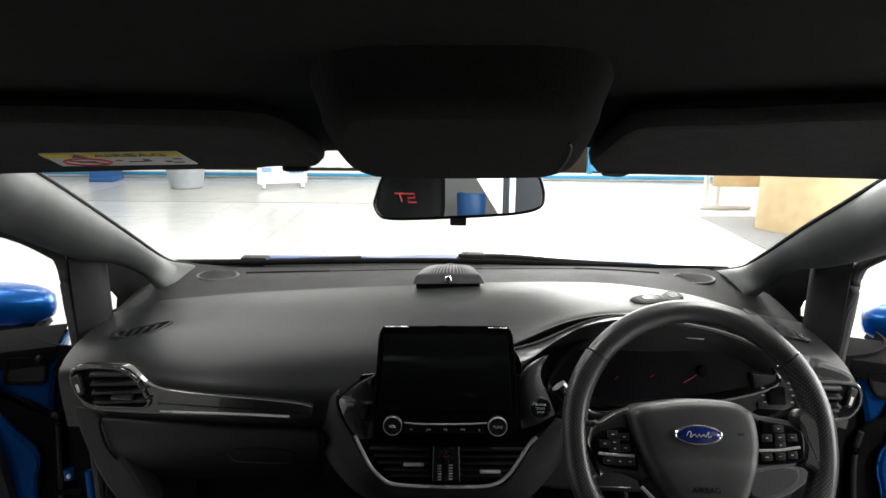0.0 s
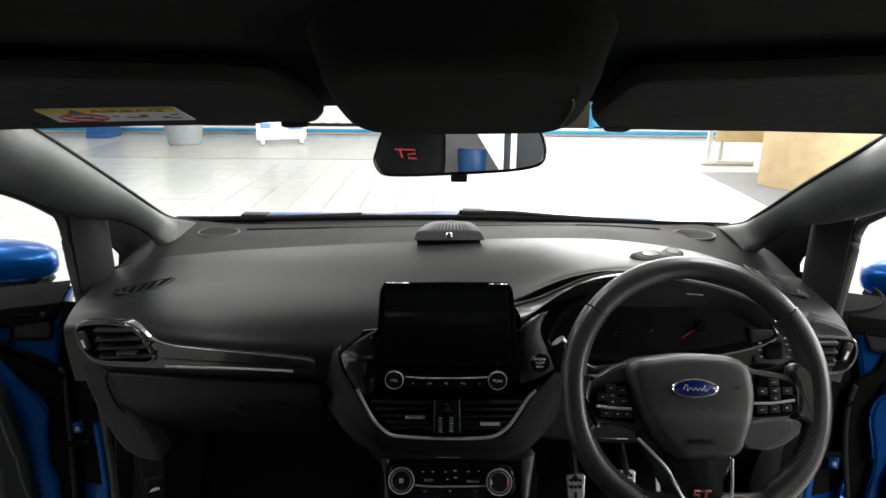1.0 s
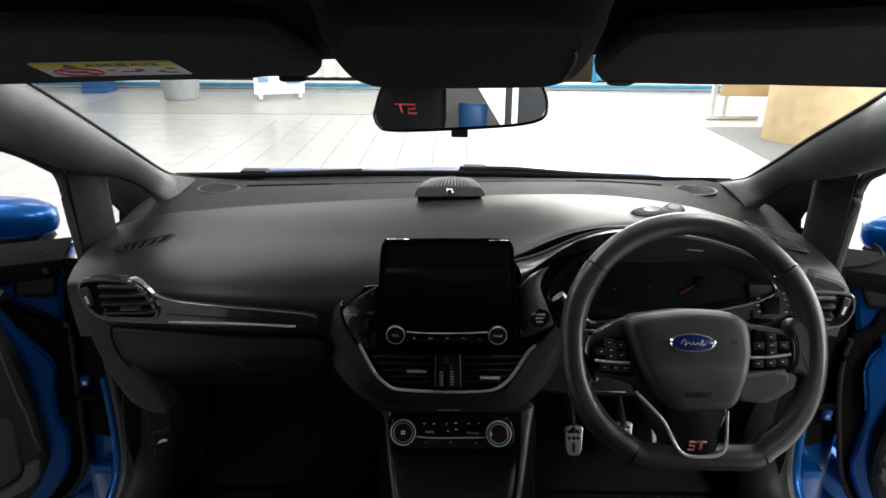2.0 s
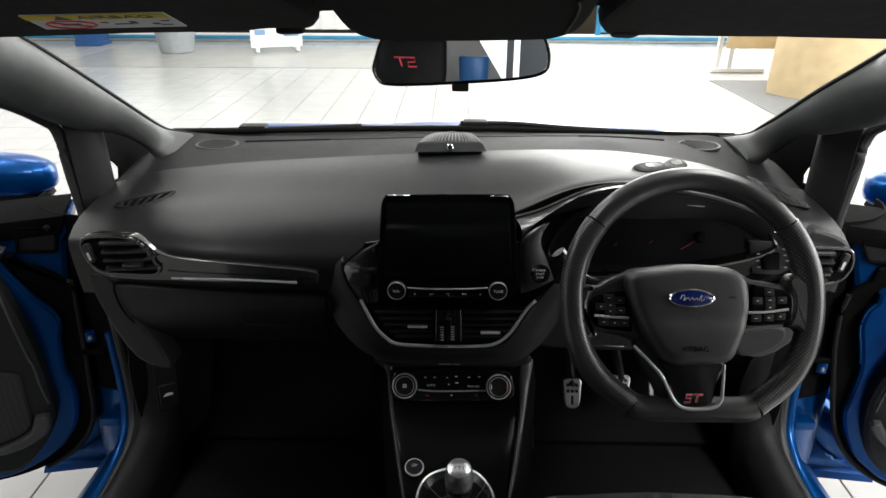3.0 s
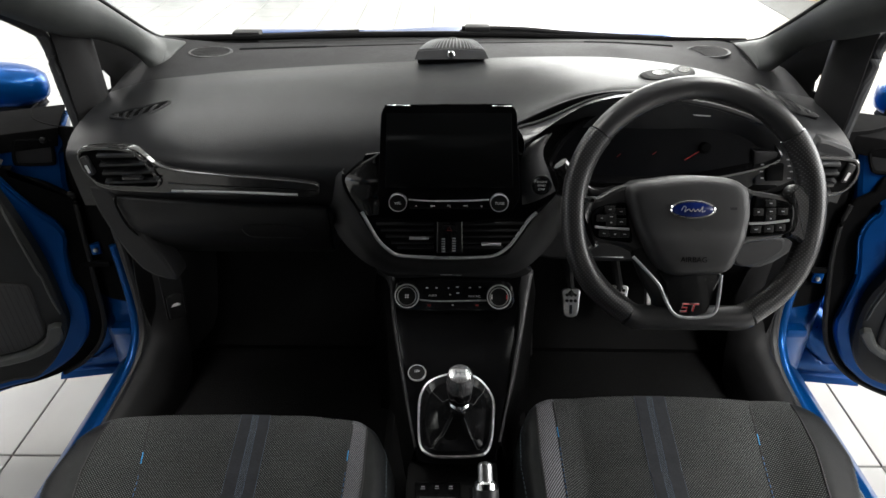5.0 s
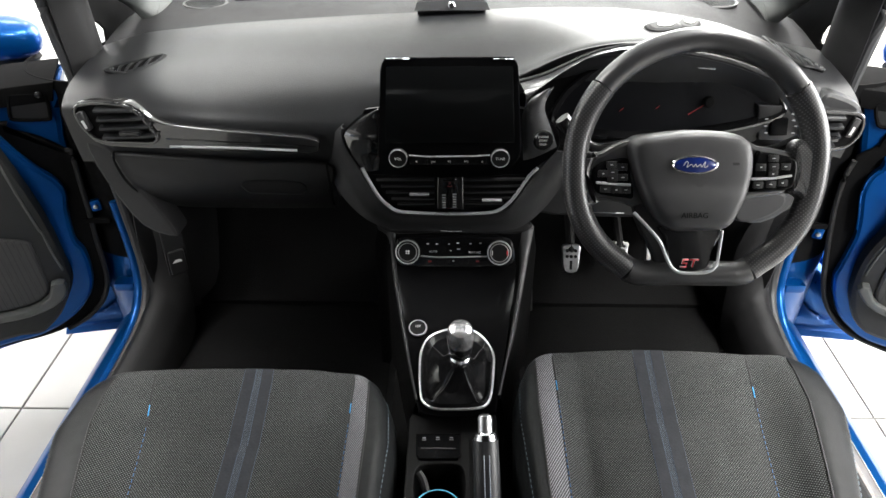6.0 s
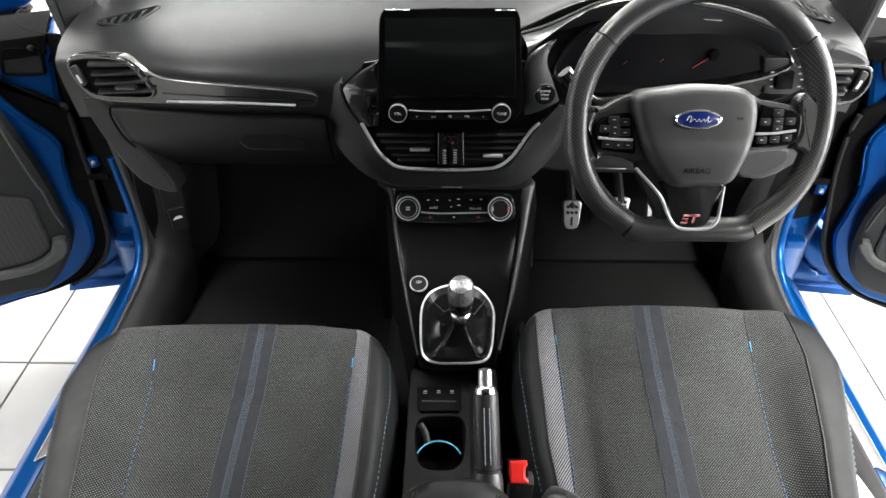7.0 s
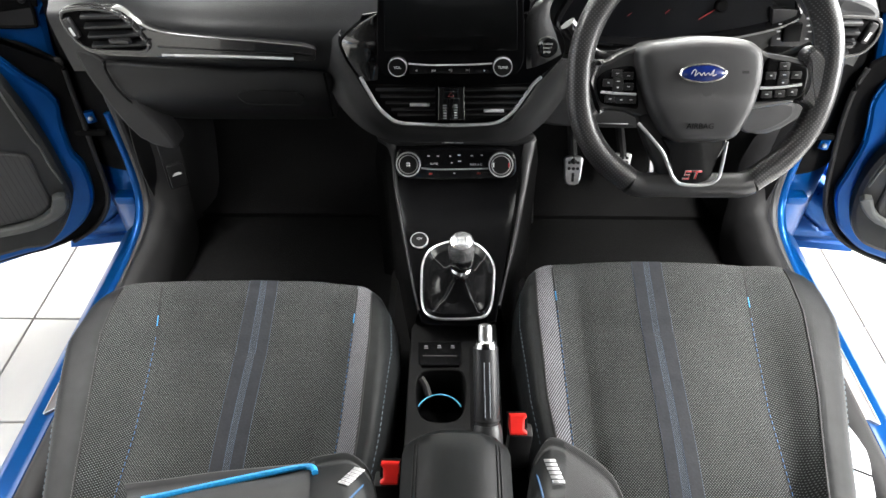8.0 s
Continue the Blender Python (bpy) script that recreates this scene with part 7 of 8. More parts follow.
for (ax, ay, az), (bx, by, bz), ob in (((-0.088, 0.199, 0.886), (-0.079, 0.218, 0.872), left_end), ((0.06, 0.224, 0.879), (0.063, 0.198, 0.894), right_end)):
    a, b = Vector((ax, ay, az)), Vector((bx, by, bz))
    d = (b - a).normalized()
    up = Vector((0.05, 0.55, 0.83)).normalized()
    side = up.cross(d).normalized()
    for k in range(6):
        c = a.lerp(b, (k + 0.5) / 6)
        for q in (-0.00095, 0.00095):
            part("wing_lettering", tube([c + d * q - side * 0.0042, c + d * q + side * 0.0042], 0.00052, 6, rounds=1), WHITE, ob, "pale embroidered bar")
        part("wing_lettering", tube([c - d * 0.00095 + side * (0.0040, -0.0002, -0.0040)[k % 3], c + d * 0.00095 + side * (0.0040, -0.0002, -0.0040)[k % 3]], 0.00048, 6, rounds=1), WHITE, ob, "pale embroidered bar")

# ---------------------------------------------------------------- open doors
def car_door(pl, door_label, base, seal, inner, trim_o, plug, ridge, grille, lip, sgn):
    d = part("door", plate(pl, base, 0.11, 0.0, 0.012), PAINT, body, door_label)
    # wide black plate: the rubber seal plus the shade of its recess
    part("door_seal", plate(pl, seal, 0.011, 0.012, 0.006, rounds=3), VOID, d, "black rubber seal and the shaded recess round it, one plate")
    edge = smooth(seal[3:13], 4)
    part("seal_bead", tube([pl.at(u, v, 0.013) for u, v in edge], 0.0055, 8, rounds=0), RUBBER, d, "thin black seal bead")
    part("inner_panel", plate(pl, inner, 0.016, 0.028, 0.008, rounds=4), PAINT, d, "blue painted inner door panel")
    # extra painted bead, there only to draw the fold's highlight
    part("panel_crest", tube([pl.at(u, v, 0.0265) for u, v in smooth(inner[1:7], 4)], 0.0022, 8, rounds=0), PAINT, d, "thin bead added to catch a highlight along the panel fold")
    hinge = part("upper_hinge", pbox(pl, -sgn * 0.012 + seal[5][0], seal[5][1] - 0.05, 0.012, (0.020, 0.026, 0.012), 0.004), PAINT, d, "blue painted upper hinge")
    part("hinge_bolt", lathe([(0.005, 0.0), (0.005, 0.004), (0.0025, 0.005)], pl.matrix(-sgn * 0.012 + seal[5][0], seal[5][1] - 0.05, 0.018), 10), STEEL, hinge, "bright hinge bolt")
    trim_ob = part("door_trim", plate(pl, trim_o, 0.03, 0.062, 0.012, rounds=3), DOORTRIM, d, "black grained door trim panel")
    part("trim_ridge", tube([pl.at(u, v, 0.063) for u, v in ridge], 0.0022, 6), GREYP, trim_ob, "raised ridge line along the trim")
    part("plug", plate(pl, plug, 0.01, 0.004, 0.003), RUBBER, d, "black rubber plug in the door frame")
    part("plug_rim", tube([pl.at(u, v, 0.004) for u, v in smooth(plug, 4, True)], 0.0035, 6, closed=True, rounds=0), VOID, d, "black rim of the plug")
    part("frame_bolt", lathe([(0.006, 0.0), (0.006, 0.004), (0.003, 0.006)], pl.matrix(plug[1][0] + sgn * 0.006, base[0][1] - 0.012, 0.007), 12), RUBBER, d, "black bolt head")
    part("speaker_grille", plate(pl, grille, 0.01, 0.068, 0.006, rounds=3), MESH, trim_ob, "rounded perforated speaker grille")
    part("pocket_lip", plate(pl, lip, 0.02, 0.080, 0.005, rounds=2), GREYP, trim_ob, "grey lip of the door pocket")
    top = base[0][1]
    part("belt_strip", plate(pl, [(0.0, top - 0.030), (sgn * 1.03, top - 0.030), (sgn * 1.03, top + 0.008), (-sgn * 0.012, top + 0.008)], 0.13, 0.006, 0.004), VOID, d, "black window seal strip")
    fr = [pl.at(sgn * 0.16, base[0][1], -0.05), pl.at(sgn * 0.26, 1.07, -0.07), pl.at(sgn * 0.48, 1.27, -0.11), pl.at(sgn * 0.75, 1.36, -0.13), pl.at(sgn * 0.98, 1.36, -0.13), pl.at(sgn * 1.02, 0.9, -0.05)]
    part("window_frame", tube(fr, 0.02, 10), PAINT, d, "blue painted window frame")
    part("pull_handle", tube([pl.at(sgn * 0.5, 0.66, 0.06), pl.at(sgn * 0.52, 0.67, 0.11), pl.at(sgn * 0.72, 0.70, 0.11), pl.at(sgn * 0.74, 0.70, 0.06)], 0.014, 8), HARD, d, "black door pull handle")
    return d


MESH = dots("speaker_mesh", (0.022, 0.022, 0.022), (0.004, 0.004, 0.004), 0.006, 0.6, -0.5)
L_BASE = [(0.02, 0.846), (0.008, 0.799), (-0.005, 0.738), (-0.007, 0.705), (-0.014, 0.632), (-0.019, 0.564), (-0.026, 0.492), (-0.033, 0.415), (-0.045, 0.365), (-0.071, 0.321), (-0.115, 0.285), (-0.184, 0.266), (-0.309, 0.250), (-0.6, 0.215), (-0.95, 0.23), (-1.03, 0.5), (-1.04, 0.846)]
L_SEAL = [(-0.121, 0.796), (-0.092, 0.777), (-0.045, 0.751), (-0.01, 0.718), (-0.001, 0.71), (-0.007, 0.637), (-0.012, 0.57), (-0.019, 0.499), (-0.025, 0.422), (-0.036, 0.375), (-0.06, 0.334), (-0.099, 0.301), (-0.144, 0.282), (-0.206, 0.271), (-0.3, 0.268), (-0.6, 0.235), (-0.93, 0.26), (-0.98, 0.55), (-0.9, 0.82), (-0.5, 0.82)]
L_IN = [(-0.129, 0.813), (-0.111, 0.783), (-0.099, 0.754), (-0.089, 0.733), (-0.066, 0.695), (-0.046, 0.668), (-0.037, 0.644), (-0.036, 0.627), (-0.044, 0.599), (-0.05, 0.562), (-0.054, 0.52), (-0.046, 0.493), (-0.046, 0.456), (-0.053, 0.41), (-0.065, 0.38), (-0.082, 0.357), (-0.106, 0.332), (-0.137, 0.312), (-0.172, 0.297), (-0.21, 0.288), (-0.292, 0.283), (-0.6, 0.245), (-0.93, 0.28), (-0.97, 0.55), (-0.9, 0.83), (-0.5, 0.84)]
L_TRIM = [(-0.116, 0.831), (-0.113, 0.777), (-0.104, 0.733), (-0.095, 0.686), (-0.087, 0.631), (-0.082, 0.564), (-0.082, 0.499), (-0.083, 0.446), (-0.098, 0.41), (-0.13, 0.362), (-0.163, 0.331), (-0.19, 0.319), (-0.272, 0.322), (-0.65, 0.27), (-0.88, 0.32), (-0.92, 0.58), (-0.85, 0.83), (-0.5, 0.85)]
L_PLUG = [(-0.06, 0.838), (-0.013, 0.831), (-0.008, 0.824), (-0.014, 0.789), (-0.022, 0.783), (-0.073, 0.791), (-0.078, 0.8), (-0.069, 0.831)]
L_RIDGE = [(-0.125, 0.80), (-0.115, 0.75), (-0.112, 0.714), (-0.107, 0.656), (-0.1, 0.587), (-0.096, 0.572), (-0.095, 0.523), (-0.09, 0.477)]
L_GRILLE = [(-0.217, 0.597), (-0.167, 0.579), (-0.128, 0.564), (-0.12, 0.545), (-0.123, 0.493), (-0.125, 0.447), (-0.135, 0.427), (-0.172, 0.408), (-0.237, 0.407), (-0.296, 0.417), (-0.32, 0.50), (-0.29, 0.58)]
L_LIP = [(-0.119, 0.455), (-0.094, 0.454), (-0.1, 0.421), (-0.131, 0.398), (-0.18, 0.385), (-0.245, 0.386), (-0.295, 0.392), (-0.287, 0.409), (-0.238, 0.403), (-0.177, 0.404), (-0.133, 0.425)]
doorL = car_door(DL, "open blue passenger door with black trim panel", L_BASE, L_SEAL, L_IN, L_TRIM, L_PLUG, L_RIDGE, L_GRILLE, L_LIP, -1)
R_BASE = [(-0.005, 0.84), (0.006, 0.808), (0.018, 0.765), (0.031, 0.719), (0.034, 0.634), (0.054, 0.499), (0.075, 0.411), (0.097, 0.356), (0.123, 0.32), (0.16, 0.289), (0.203, 0.270), (0.25, 0.260), (0.6, 0.215), (0.95, 0.23), (1.03, 0.5), (1.04, 0.84)]
R_SEAL = [(0.103, 0.787), (0.055, 0.744), (0.033, 0.723), (0.025, 0.71), (0.021, 0.663), (0.029, 0.586), (0.048, 0.491), (0.065, 0.418), (0.086, 0.367), (0.113, 0.33), (0.151, 0.3), (0.197, 0.283), (0.255, 0.272), (0.6, 0.235), (0.93, 0.26), (0.98, 0.55), (0.9, 0.82), (0.5, 0.82)]
R_IN = [(0.116, 0.753), (0.069, 0.706), (0.059, 0.687), (0.056, 0.663), (0.058, 0.641), (0.068, 0.606), (0.076, 0.57), (0.078, 0.54), (0.077, 0.51), (0.076, 0.473), (0.074, 0.449), (0.08, 0.419), (0.093, 0.387), (0.116, 0.348), (0.149, 0.319), (0.185, 0.299), (0.25, 0.288), (0.6, 0.245), (0.93, 0.28), (0.97, 0.55), (0.9, 0.83), (0.5, 0.82)]
R_TRIM = [(0.137, 0.694), (0.123, 0.641), (0.114, 0.587), (0.105, 0.554), (0.1, 0.515), (0.102, 0.468), (0.112, 0.417), (0.132, 0.375), (0.159, 0.346), (0.185, 0.336), (0.24, 0.328), (0.65, 0.27), (0.88, 0.32), (0.92, 0.58), (0.85, 0.83), (0.5, 0.83)]
R_RIDGE = [(0.165, 0.72), (0.148, 0.66), (0.135, 0.60), (0.122, 0.54), (0.117, 0.49)]
R_LIP = [(0.112, 0.461), (0.13, 0.473), (0.148, 0.444), (0.177, 0.428), (0.233, 0.42), (0.239, 0.406), (0.181, 0.41), (0.143, 0.425)]
R_PLUG = [(0.028, 0.825), (0.065, 0.834), (0.076, 0.825), (0.088, 0.796), (0.083, 0.786), (0.046, 0.781), (0.035, 0.791), (0.025, 0.814)]
R_GRILLE = [(0.194, 0.56), (0.163, 0.543), (0.144, 0.516), (0.145, 0.479), (0.148, 0.45), (0.161, 0.428), (0.189, 0.417), (0.226, 0.415), (0.267, 0.437), (0.27, 0.53)]
doorR = car_door(DR, "open blue driver's door with black trim panel", R_BASE, R_SEAL, R_IN, R_TRIM, R_PLUG, R_RIDGE, R_GRILLE, R_LIP, 1)


def wing_mirror(px, py, pz, sgn, d):
    m = pose(px, py, pz, 0, 0, sgn * -20)
    rings = []
    for k in range(13):
        a = -math.pi / 2 + math.pi * k / 12
        rr = max(0.02, math.cos(a)) ** 0.55
        rings.append([m @ Vector((0.125 * math.sin(a), 0.060 * rr * math.copysign(abs(math.cos(b)) ** 0.8, math.cos(b)), 0.047 * rr * math.copysign(abs(math.sin(b)) ** 0.75, math.sin(b)) + 0.012 * math.sin(a) * sgn)) for b in np.linspace(0, 2 * math.pi, 28, endpoint=False)])
    cap = part("mirror_cap", loft(rings), PAINT, d, "blue painted wing mirror cap")
    part("mirror_base", loft([[m @ Vector((a * math.cos(b), 0.05 * math.sin(b), h)) for b in np.linspace(0, 2 * math.pi, 20, endpoint=False)] for h, a in ((-0.085, 0.06), (-0.070, 0.095), (-0.050, 0.115), (-0.036, 0.11))]), RUBBER, d, "black wing mirror base")
    part("mirror_arm", tube([m @ Vector((-sgn * 0.03, 0, -0.09)), m @ Vector((-sgn * 0.10, -0.03, -0.12))], 0.03, 10, rounds=1), RUBBER, d, "black wing mirror arm")


wing_mirror(-1.01, 1.3, 0.872, -1, doorL)
wing_mirror(1.01, 1.3, 0.856, 1, doorR)

# ---------------------------------------------------------------- roof fittings
def visor(outline, label):
    v = thing("sun_visor", VS.at(sum(p[0] for p in outline) / len(outline), 0.0, 0.0), label, "sun visor", "sun visors")
    o = smooth(outline, 3, True)
    part("flap", loft([[VS.at(a, b, w) for a, b in r] for r, w in ((inset(o, 0.004), -0.022), (inset(o, -0.001), -0.014), (o, -0.006), (inset(o, 0.004), -0.001), (inset(o, 0.010), 0.0))]), VISOR, v, "dark cloth visor flap")
    tip = max(o, key=lambda q: -abs(q[0]))
    s = 1 if tip[0] > 0 else -1
    part("pivot_clip", plate(VS, [(tip[0] + s * 0.028, -0.076 + 0.01 * (s < 0)), (tip[0] + s * 0.050, -0.080 + 0.01 * (s < 0)), (tip[0] + s * 0.054, -0.060), (tip[0] + s * 0.026, -0.058)], 0.012, 0.002, 0.003, rounds=3), RUBBER, v, "small black visor clip")
    return v


vl = visor([(-0.476, 0.101), (-0.274, 0.112), (-0.186, 0.105), (-0.166, 0.087), (-0.155, 0.051), (-0.146, -0.004), (-0.149, -0.031), (-0.163, -0.052), (-0.186, -0.053), (-0.212, -0.057), (-0.24, -0.067), (-0.368, -0.082), (-0.652, -0.107)], "dark stowed sun visor with a yellow and white warning label")
visor([(0.394, 0.131), (0.217, 0.126), (0.151, 0.118), (0.136, 0.096), (0.133, 0.057), (0.13, 0.001), (0.135, -0.036), (0.15, -0.071), (0.172, -0.083), (0.199, -0.079), (0.245, -0.083), (0.342, -0.085), (0.563, -0.082)], "dark stowed sun visor over the driver's seat")
LAB = [(-0.4403, -0.0516), (-0.2843, -0.0339), (-0.2837, 0.0224), (-0.4301, 0.0075)]
lq = [np.array(q) for q in LAB]


def lab_at(a, b):
    """A place on the label: a across, b up."""
    return (lq[0] * (1 - a) + lq[1] * a) * (1 - b) + (lq[3] * (1 - a) + lq[2] * a) * b


lab = part("warning_label", plate(VS, LAB, 0.001, 0.0012, 0.0002), WHITE, vl, "white warning label with a yellow top band")
part("label_band", plate(VS, [lab_at(a, b) for a, b in ((0, 0.70), (1, 0.70), (1, 1), (0, 1))], 0.0004, 0.0018, 0.0001), YELLOW, lab, "yellow band")
words("AIRBAG", 0.0105, VS.matrix(*lab_at(0.64, 0.85), 0.0021) @ pose(0, 0, 0, 0, 0, 6), INK, lab, wide=1.55)
part("warning_triangle", plate(VS, [lab_at(a, b) for a, b in ((0.20, 0.73), (0.32, 0.73), (0.26, 0.98))], 0.0004, 0.0022, 0.0001), INK, lab)
part("ban_ring", tube([VS.at(*lab_at(0.25 + 0.17 * math.cos(a), 0.35 + 0.27 * math.sin(a)), 0.0016) for a in np.linspace(0, 2 * math.pi, 32, endpoint=False)], 0.0018, 6, closed=True, rounds=0, flat=0.5), REDPRINT, lab, "red prohibition ring")
part("ban_ring", tube([VS.at(*lab_at(0.13, 0.5), 0.0016), VS.at(*lab_at(0.37, 0.2), 0.0016)], 0.0015, 6, rounds=1, flat=0.5), REDPRINT, lab)
for fu, fv, su, sv in ((0.25, 0.36, 0.14, 0.10), (0.50, 0.45, 0.05, 0.06), (0.62, 0.33, 0.13, 0.05), (0.70, 0.42, 0.05, 0.16), (0.84, 0.30, 0.05, 0.10), (0.93, 0.50, 0.06, 0.05), (0.90, 0.22, 0.08, 0.05)):
    part("label_print", plate(VS, [lab_at(fu + dx * su / 2, fv + dy * sv / 2) for dx, dy in ((-1, -1), (1, -1), (1, 1), (-1, 1))], 0.0004, 0.0018, 0.0001), INK, lab)

ohc = thing("overhead_console", VS.at(0, 0.05, 0), "black overhead console between the sun visors", "overhead console")
OH = [(-0.114, 0.143), (-0.118, 0.096), (-0.12, 0.029), (-0.112, -0.024), (-0.086, -0.048), (-0.012, -0.051), (0.073, -0.043), (0.101, -0.027), (0.112, 0.013), (0.109, 0.075), (0.104, 0.126), (0.099, 0.159), (0.075, 0.196), (-0.012, 0.2), (-0.089, 0.192)]
oo = smooth(OH, 3, True)
part("housing", loft([[VS.at(a, b, w) for a, b in r] for r, w in ((inset(oo, -0.012), -0.03), (inset(oo, -0.003), -0.008), (oo, 0.004), (inset(oo, 0.006), 0.011), (inset(oo, 0.016), 0.014))]), FELT, ohc)
part("grab_edge", tube([VS.at(a, b, 0.015) for a, b in [(0.094, 0.008), (0.093, 0.061), (0.089, 0.103), (0.084, 0.122)]], 0.0012, 6), HARD, ohc)

mirror = thing("rear_view_mirror", MR.o, "frameless rear-view mirror on the windscreen", "mirror")
MO = [(-0.125, -0.008), (-0.121, 0.011), (-0.113, 0.033), (-0.099, 0.045), (-0.073, 0.047), (0.064, 0.049), (0.106, 0.047), (0.118, 0.038), (0.124, 0.018), (0.123, 0.0), (0.112, -0.01), (0.087, -0.016), (0.052, -0.02), (0.001, -0.024), (-0.058, -0.028), (-0.098, -0.029), (-0.115, -0.025)]
mo = smooth(MO, 3, True)
MG = Plane(MR.o, (0.0040, 0.0440, 0.9990), (0.996, -0.0897, -0.0))
part("housing", loft([[MG.at(a, b, w) for a, b in r] for r, w in ((inset(mo, 0.025), -0.035), (inset(mo, 0.010), -0.028), (inset(mo, 0.002), -0.012), (mo, -0.002), (inset(mo, 0.0015), 0.0012), (inset(mo, 0.004), 0.002))]), PIANO, mirror, "gloss black mirror housing")
part("mirror_glass", plate(MG, [tuple(q) for q in inset(mo, 0.0045)], 0.004, 0.0030, 0.0006), MIRROR, mirror, "reflecting mirror glass")
part("dip_tab", pbox(MR, *(0.001, -0.028), -0.006, (0.024, 0.012, 0.016), 0.003), RUBBER, mirror, "small black dipping tab")
part("stalk", tube([MR.at(0, 0.02, -0.03), MR.at(0, 0.07, -0.06), Vector((-0.003, 1.0, 1.27))], 0.016, 12), RUBBER, mirror, "black mirror stalk")

# ---------------------------------------------------------------- loose things on the dashboard
spk = thing("dashboard_speaker", SP.o, "small black ribbed loudspeaker standing on the dashboard", "loudspeaker")
SF = smooth([(-0.079, 1.187, 0.980), (-0.068, 1.187, 0.981), (-0.050, 1.187, 0.9825), (-0.017, 1.187, 0.9845), (0.018, 1.187, 0.983), (0.034, 1.187, 0.982), (0.045, 1.187, 0.981)], 4)
SB = smooth([(-0.053, 1.236, 0.9860), (-0.046, 1.236, 0.9875), (-0.036, 1.236, 0.989), (-0.014, 1.236, 0.990), (0.008, 1.236, 0.989), (0.017, 1.236, 0.988), (0.024, 1.236, 0.987)], 4)


def speaker_top(u, v):
    i = min(int(u * 24), 23)
    f = u * 24 - i
    a, b = Vector(SF[i] * (1 - f) + SF[i + 1] * f), Vector(SB[i] * (1 - f) + SB[i + 1] * f)
    return a.lerp(b, v) + Vector((0, 0, 0.003 * math.sin(math.pi * v)))


part("body", sheet(speaker_top, 24, 6, drop=(0, 0.004, -0.03)), HARD, spk)
part("front_band", loft([[Vector(q) for q in ring] for ring in (((-0.0845, 1.178, 0.9665), (-0.0795, 1.185, 0.9800), (-0.017, 1.185, 0.9845), (0.0455, 1.185, 0.9810), (0.0525, 1.178, 0.9685)), ((-0.0815, 1.192, 0.9640), (-0.0770, 1.194, 0.9795), (-0.017, 1.194, 0.9842), (0.0430, 1.194, 0.9805), (0.0495, 1.192, 0.9660)))]), BANDGREY, spk, "smooth dark front band", angle=20)
part("button", lathe([(0.0065, 0.0), (0.0065, 0.004), (0.005, 0.005)], Matrix.Translation((-0.017, 1.1805, 0.9755)) @ pose(0, 0, 0, 68), 24), CHROME, spk, "round silver button")
for k in range(30):
    u = 0.02 + 0.96 * k / 29
    part("rib", tube([speaker_top(u, v) + Vector((0, 0, 0.0006)) for v in (0.06, 0.3, 0.6, 0.97)], 0.0008, 6, rounds=1), RIBGREY, spk)
part("top_stud", lathe([(0.008, -0.004), (0.008, 0.001), (0.005, 0.002)], pose(-0.014, 1.236, 0.9895), 20), RUBBER, spk)
for (kx, ky, kz), rz in (((0.329, 1.054, 0.977), 20), ((0.376, 1.077, 0.974), 55)):
    fob = thing("car_key", (kx, ky, kz - 0.008), "black oval car key fob lying on the dashboard", "car key", "car keys")
    km = pose(kx, ky, kz, 8, 0, rz)
    ko = [[km @ Vector((a * math.copysign(abs(math.cos(b)) ** 0.75, math.cos(b)), 0.018 * a / 0.034 * math.copysign(abs(math.sin(b)) ** 0.75, math.sin(b)), h)) for b in np.linspace(0, 2 * math.pi, 28, endpoint=False)] for a, h in ((0.030, -0.008), (0.034, -0.004), (0.034, 0.001), (0.031, 0.005), (0.024, 0.007))]
    part("fob", loft(ko), RUBBER, fob)
    part("fob_rim", tube([Vector(p) for p in ko[2]], 0.0012, 6, closed=True, rounds=0), GREYP, fob)
    part("fob_pad", lathe([(1, 0.0), (1, 0.001)], km @ pose(0.004, 0, 0.0068) @ Matrix.Diagonal((0.016, 0.009, 1, 1)), 24), PIANO, fob)

# ---------------------------------------------------------------- footwells
def pedal(c, w, h, label, arm_to):
    p = thing("pedal", c, label, "pedal", "foot pedals")
    pl = Plane(c, (0, 0.45, 0.89))
    o = [(-w * 0.46, h * 0.5), (w * 0.46, h * 0.5), (w * 0.5, h * 0.15), (w * 0.36, -h * 0.5), (-w * 0.36, -h * 0.5), (-w * 0.5, h * 0.15)]
    pad = part("pad", plate(pl, o, 0.01, 0.0, 0.003, rounds=3), STEEL, p, "brushed metal pedal pad")
    for i in (-1, 0, 1):
        for j in (0.30, 0.08):
            part("stud", lathe([(w * 0.09, 0.0), (w * 0.09, 0.003), (w * 0.06, 0.004)], pl.matrix(i * w * 0.24, j * h, 0.0), 12), RUBBER, pad)
    part("slot", pbox(pl, 0, -h * 0.25, 0.001, (w * 0.14, h * 0.34, 0.003), 0.001), RUBBER, pad)
    part("arm", tube([Vector(c) + Vector((0, 0.01, 0.01)), Vector(c) + Vector((arm_to[0] * 0.5, 0.10, 0.10)), Vector(c) + Vector(arm_to)], 0.010, 8), RUBBER, p, "black pedal arm")


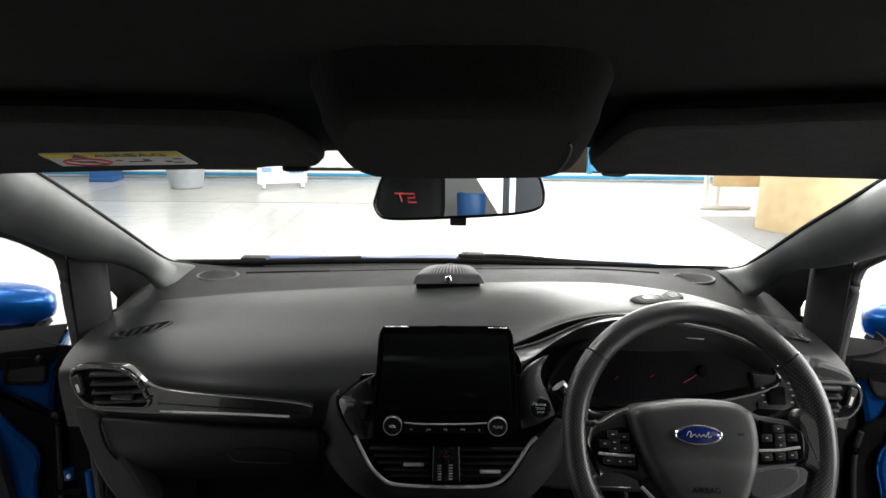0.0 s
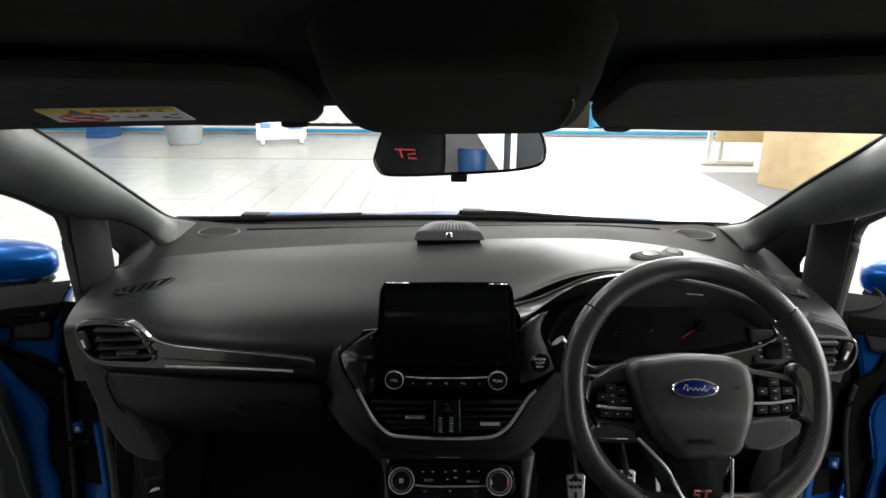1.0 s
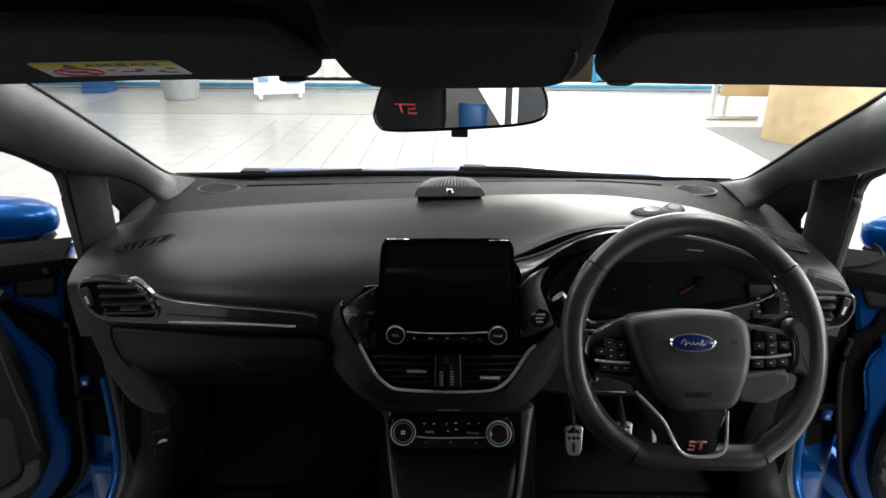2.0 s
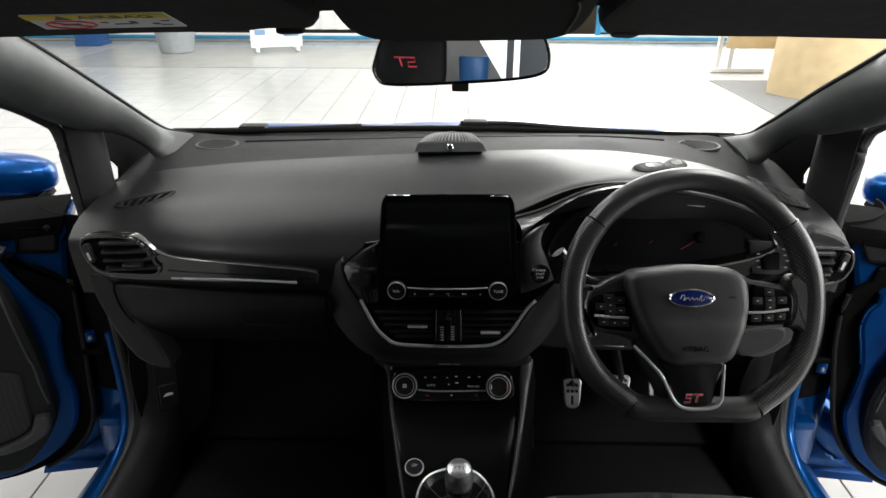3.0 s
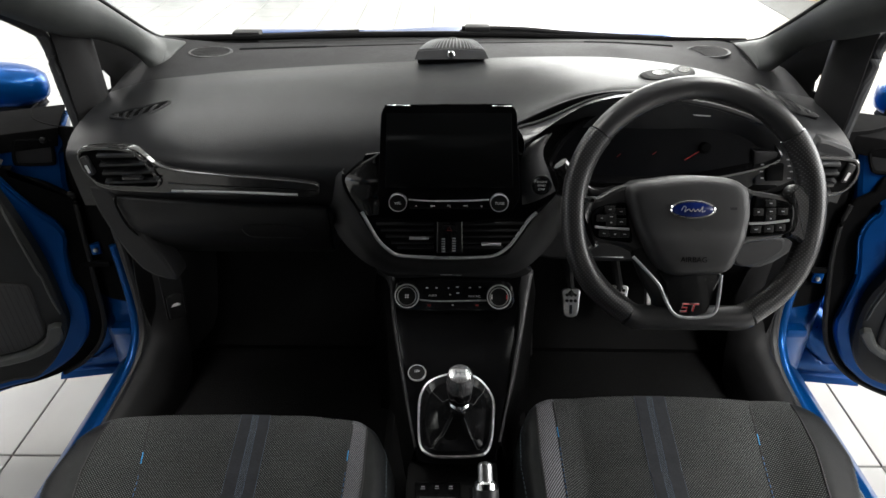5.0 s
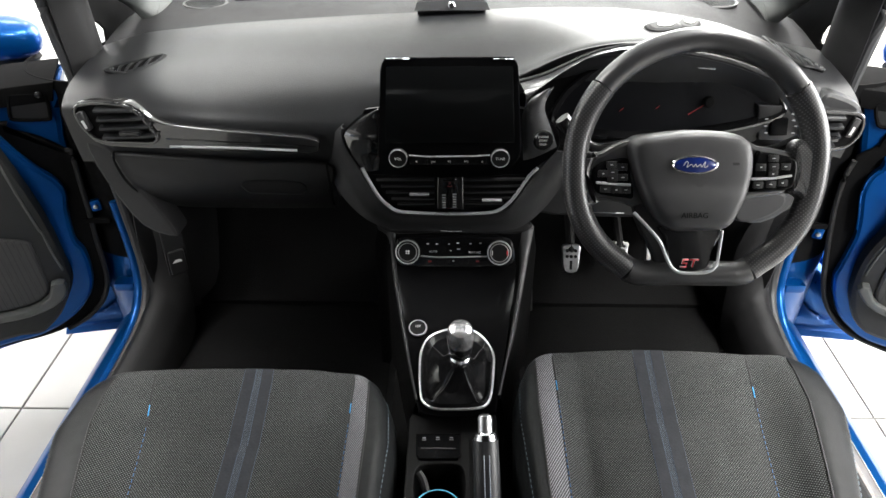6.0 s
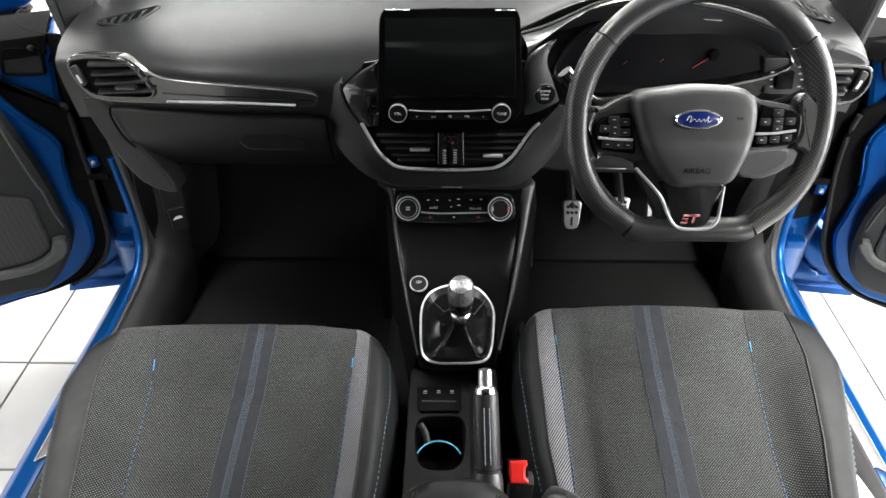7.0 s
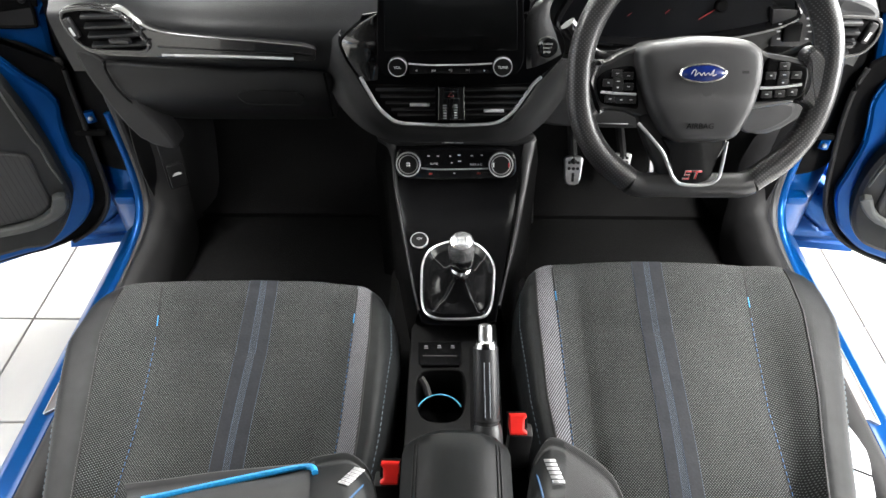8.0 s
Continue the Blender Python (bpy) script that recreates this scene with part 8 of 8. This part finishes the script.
pedal((0.247, 1.1, 0.463), 0.038, 0.058, "brushed metal clutch pedal with rubber studs", (-0.01, 0.14, 0.25))
pedal((0.356, 1.12, 0.466), 0.036, 0.046, "brushed metal brake pedal with rubber studs", (-0.02, 0.14, 0.25))
pedal((0.433, 1.14, 0.461), 0.028, 0.080, "brushed metal accelerator pedal", (0.02, 0.14, 0.22))
rest_pl = Plane((0.151, 1.045, 0.44), (0, 0.17, 0.985))
foot = thing("footrest", rest_pl.o, "ribbed black footrest beside the console", "footrest")
part("pad", plate(rest_pl, [(-0.013, 0.076), (0.003, 0.083), (0.013, -0.072), (-0.012, -0.078)], 0.02, 0.0, 0.003), HARD, foot)
for k in (-0.006, 0.003, 0.010):
    part("rib", tube([rest_pl.at(k, -0.070, 0.001), rest_pl.at(k * 0.5 - 0.004, 0.074, 0.001)], 0.0011, 6, rounds=1), GREYP, foot)
hl = Plane((-0.584, 1.04, 0.530), (0, 0.12, 0.99), (0.85, 0.52, 0))
hood_latch = thing("bonnet_release", hl.o, "black bonnet release lever with a small white car symbol", "lever")
part("plate", plate(hl, rounded(-0.022, -0.064, 0.020, 0.060, 0.005), 0.008, 0.002, 0.002), DARKTRIM, hood_latch)
part("lever", plate(hl, rounded(-0.018, -0.060, 0.015, -0.005, 0.005), 0.010, 0.008, 0.003), KEYBLACK, hood_latch)
part("car_symbol", plate(hl, [(-0.0115, -0.031), (0.0075, -0.031), (0.0075, -0.0275), (0.003, -0.0245), (-0.005, -0.0245), (-0.0085, -0.0275)], 0.001, 0.0086, 0.0002), WHITE, hood_latch)

# ---------------------------------------------------------------- wheels and flanks on which the car stands
for wx in (-0.76, 0.76):
    for wy in (1.95, -0.55):
        m = pose(wx, wy, 0.31, 0, 90, 0)
        ty = part("wheel", lathe([(0.20, -0.10), (0.29, -0.10), (0.31, -0.08), (0.31, 0.08), (0.29, 0.10), (0.20, 0.10)], m, 40), RUBBER, body, "black tyre")
        part("rim", lathe([(0.20, -0.09), (0.19, 0.0), (0.20, 0.09), (0.05, 0.06)], m, 30), STEEL, ty, "grey alloy rim")
for s in (-1, 1):
    part("front_wing", sheet(lambda u, v: Vector((s * (0.80 + 0.05 * math.sin(math.pi * v)), 1.30 + 1.0 * u, 0.36 + 0.40 * v - 0.10 * u * v)), 12, 10, 0.005), PAINT, body, "blue painted front wing")
part("front_bumper", box((0, 2.3, 0.48), (1.56, 0.16, 0.5), 0.06), PAINT, body, "blue painted front bumper")
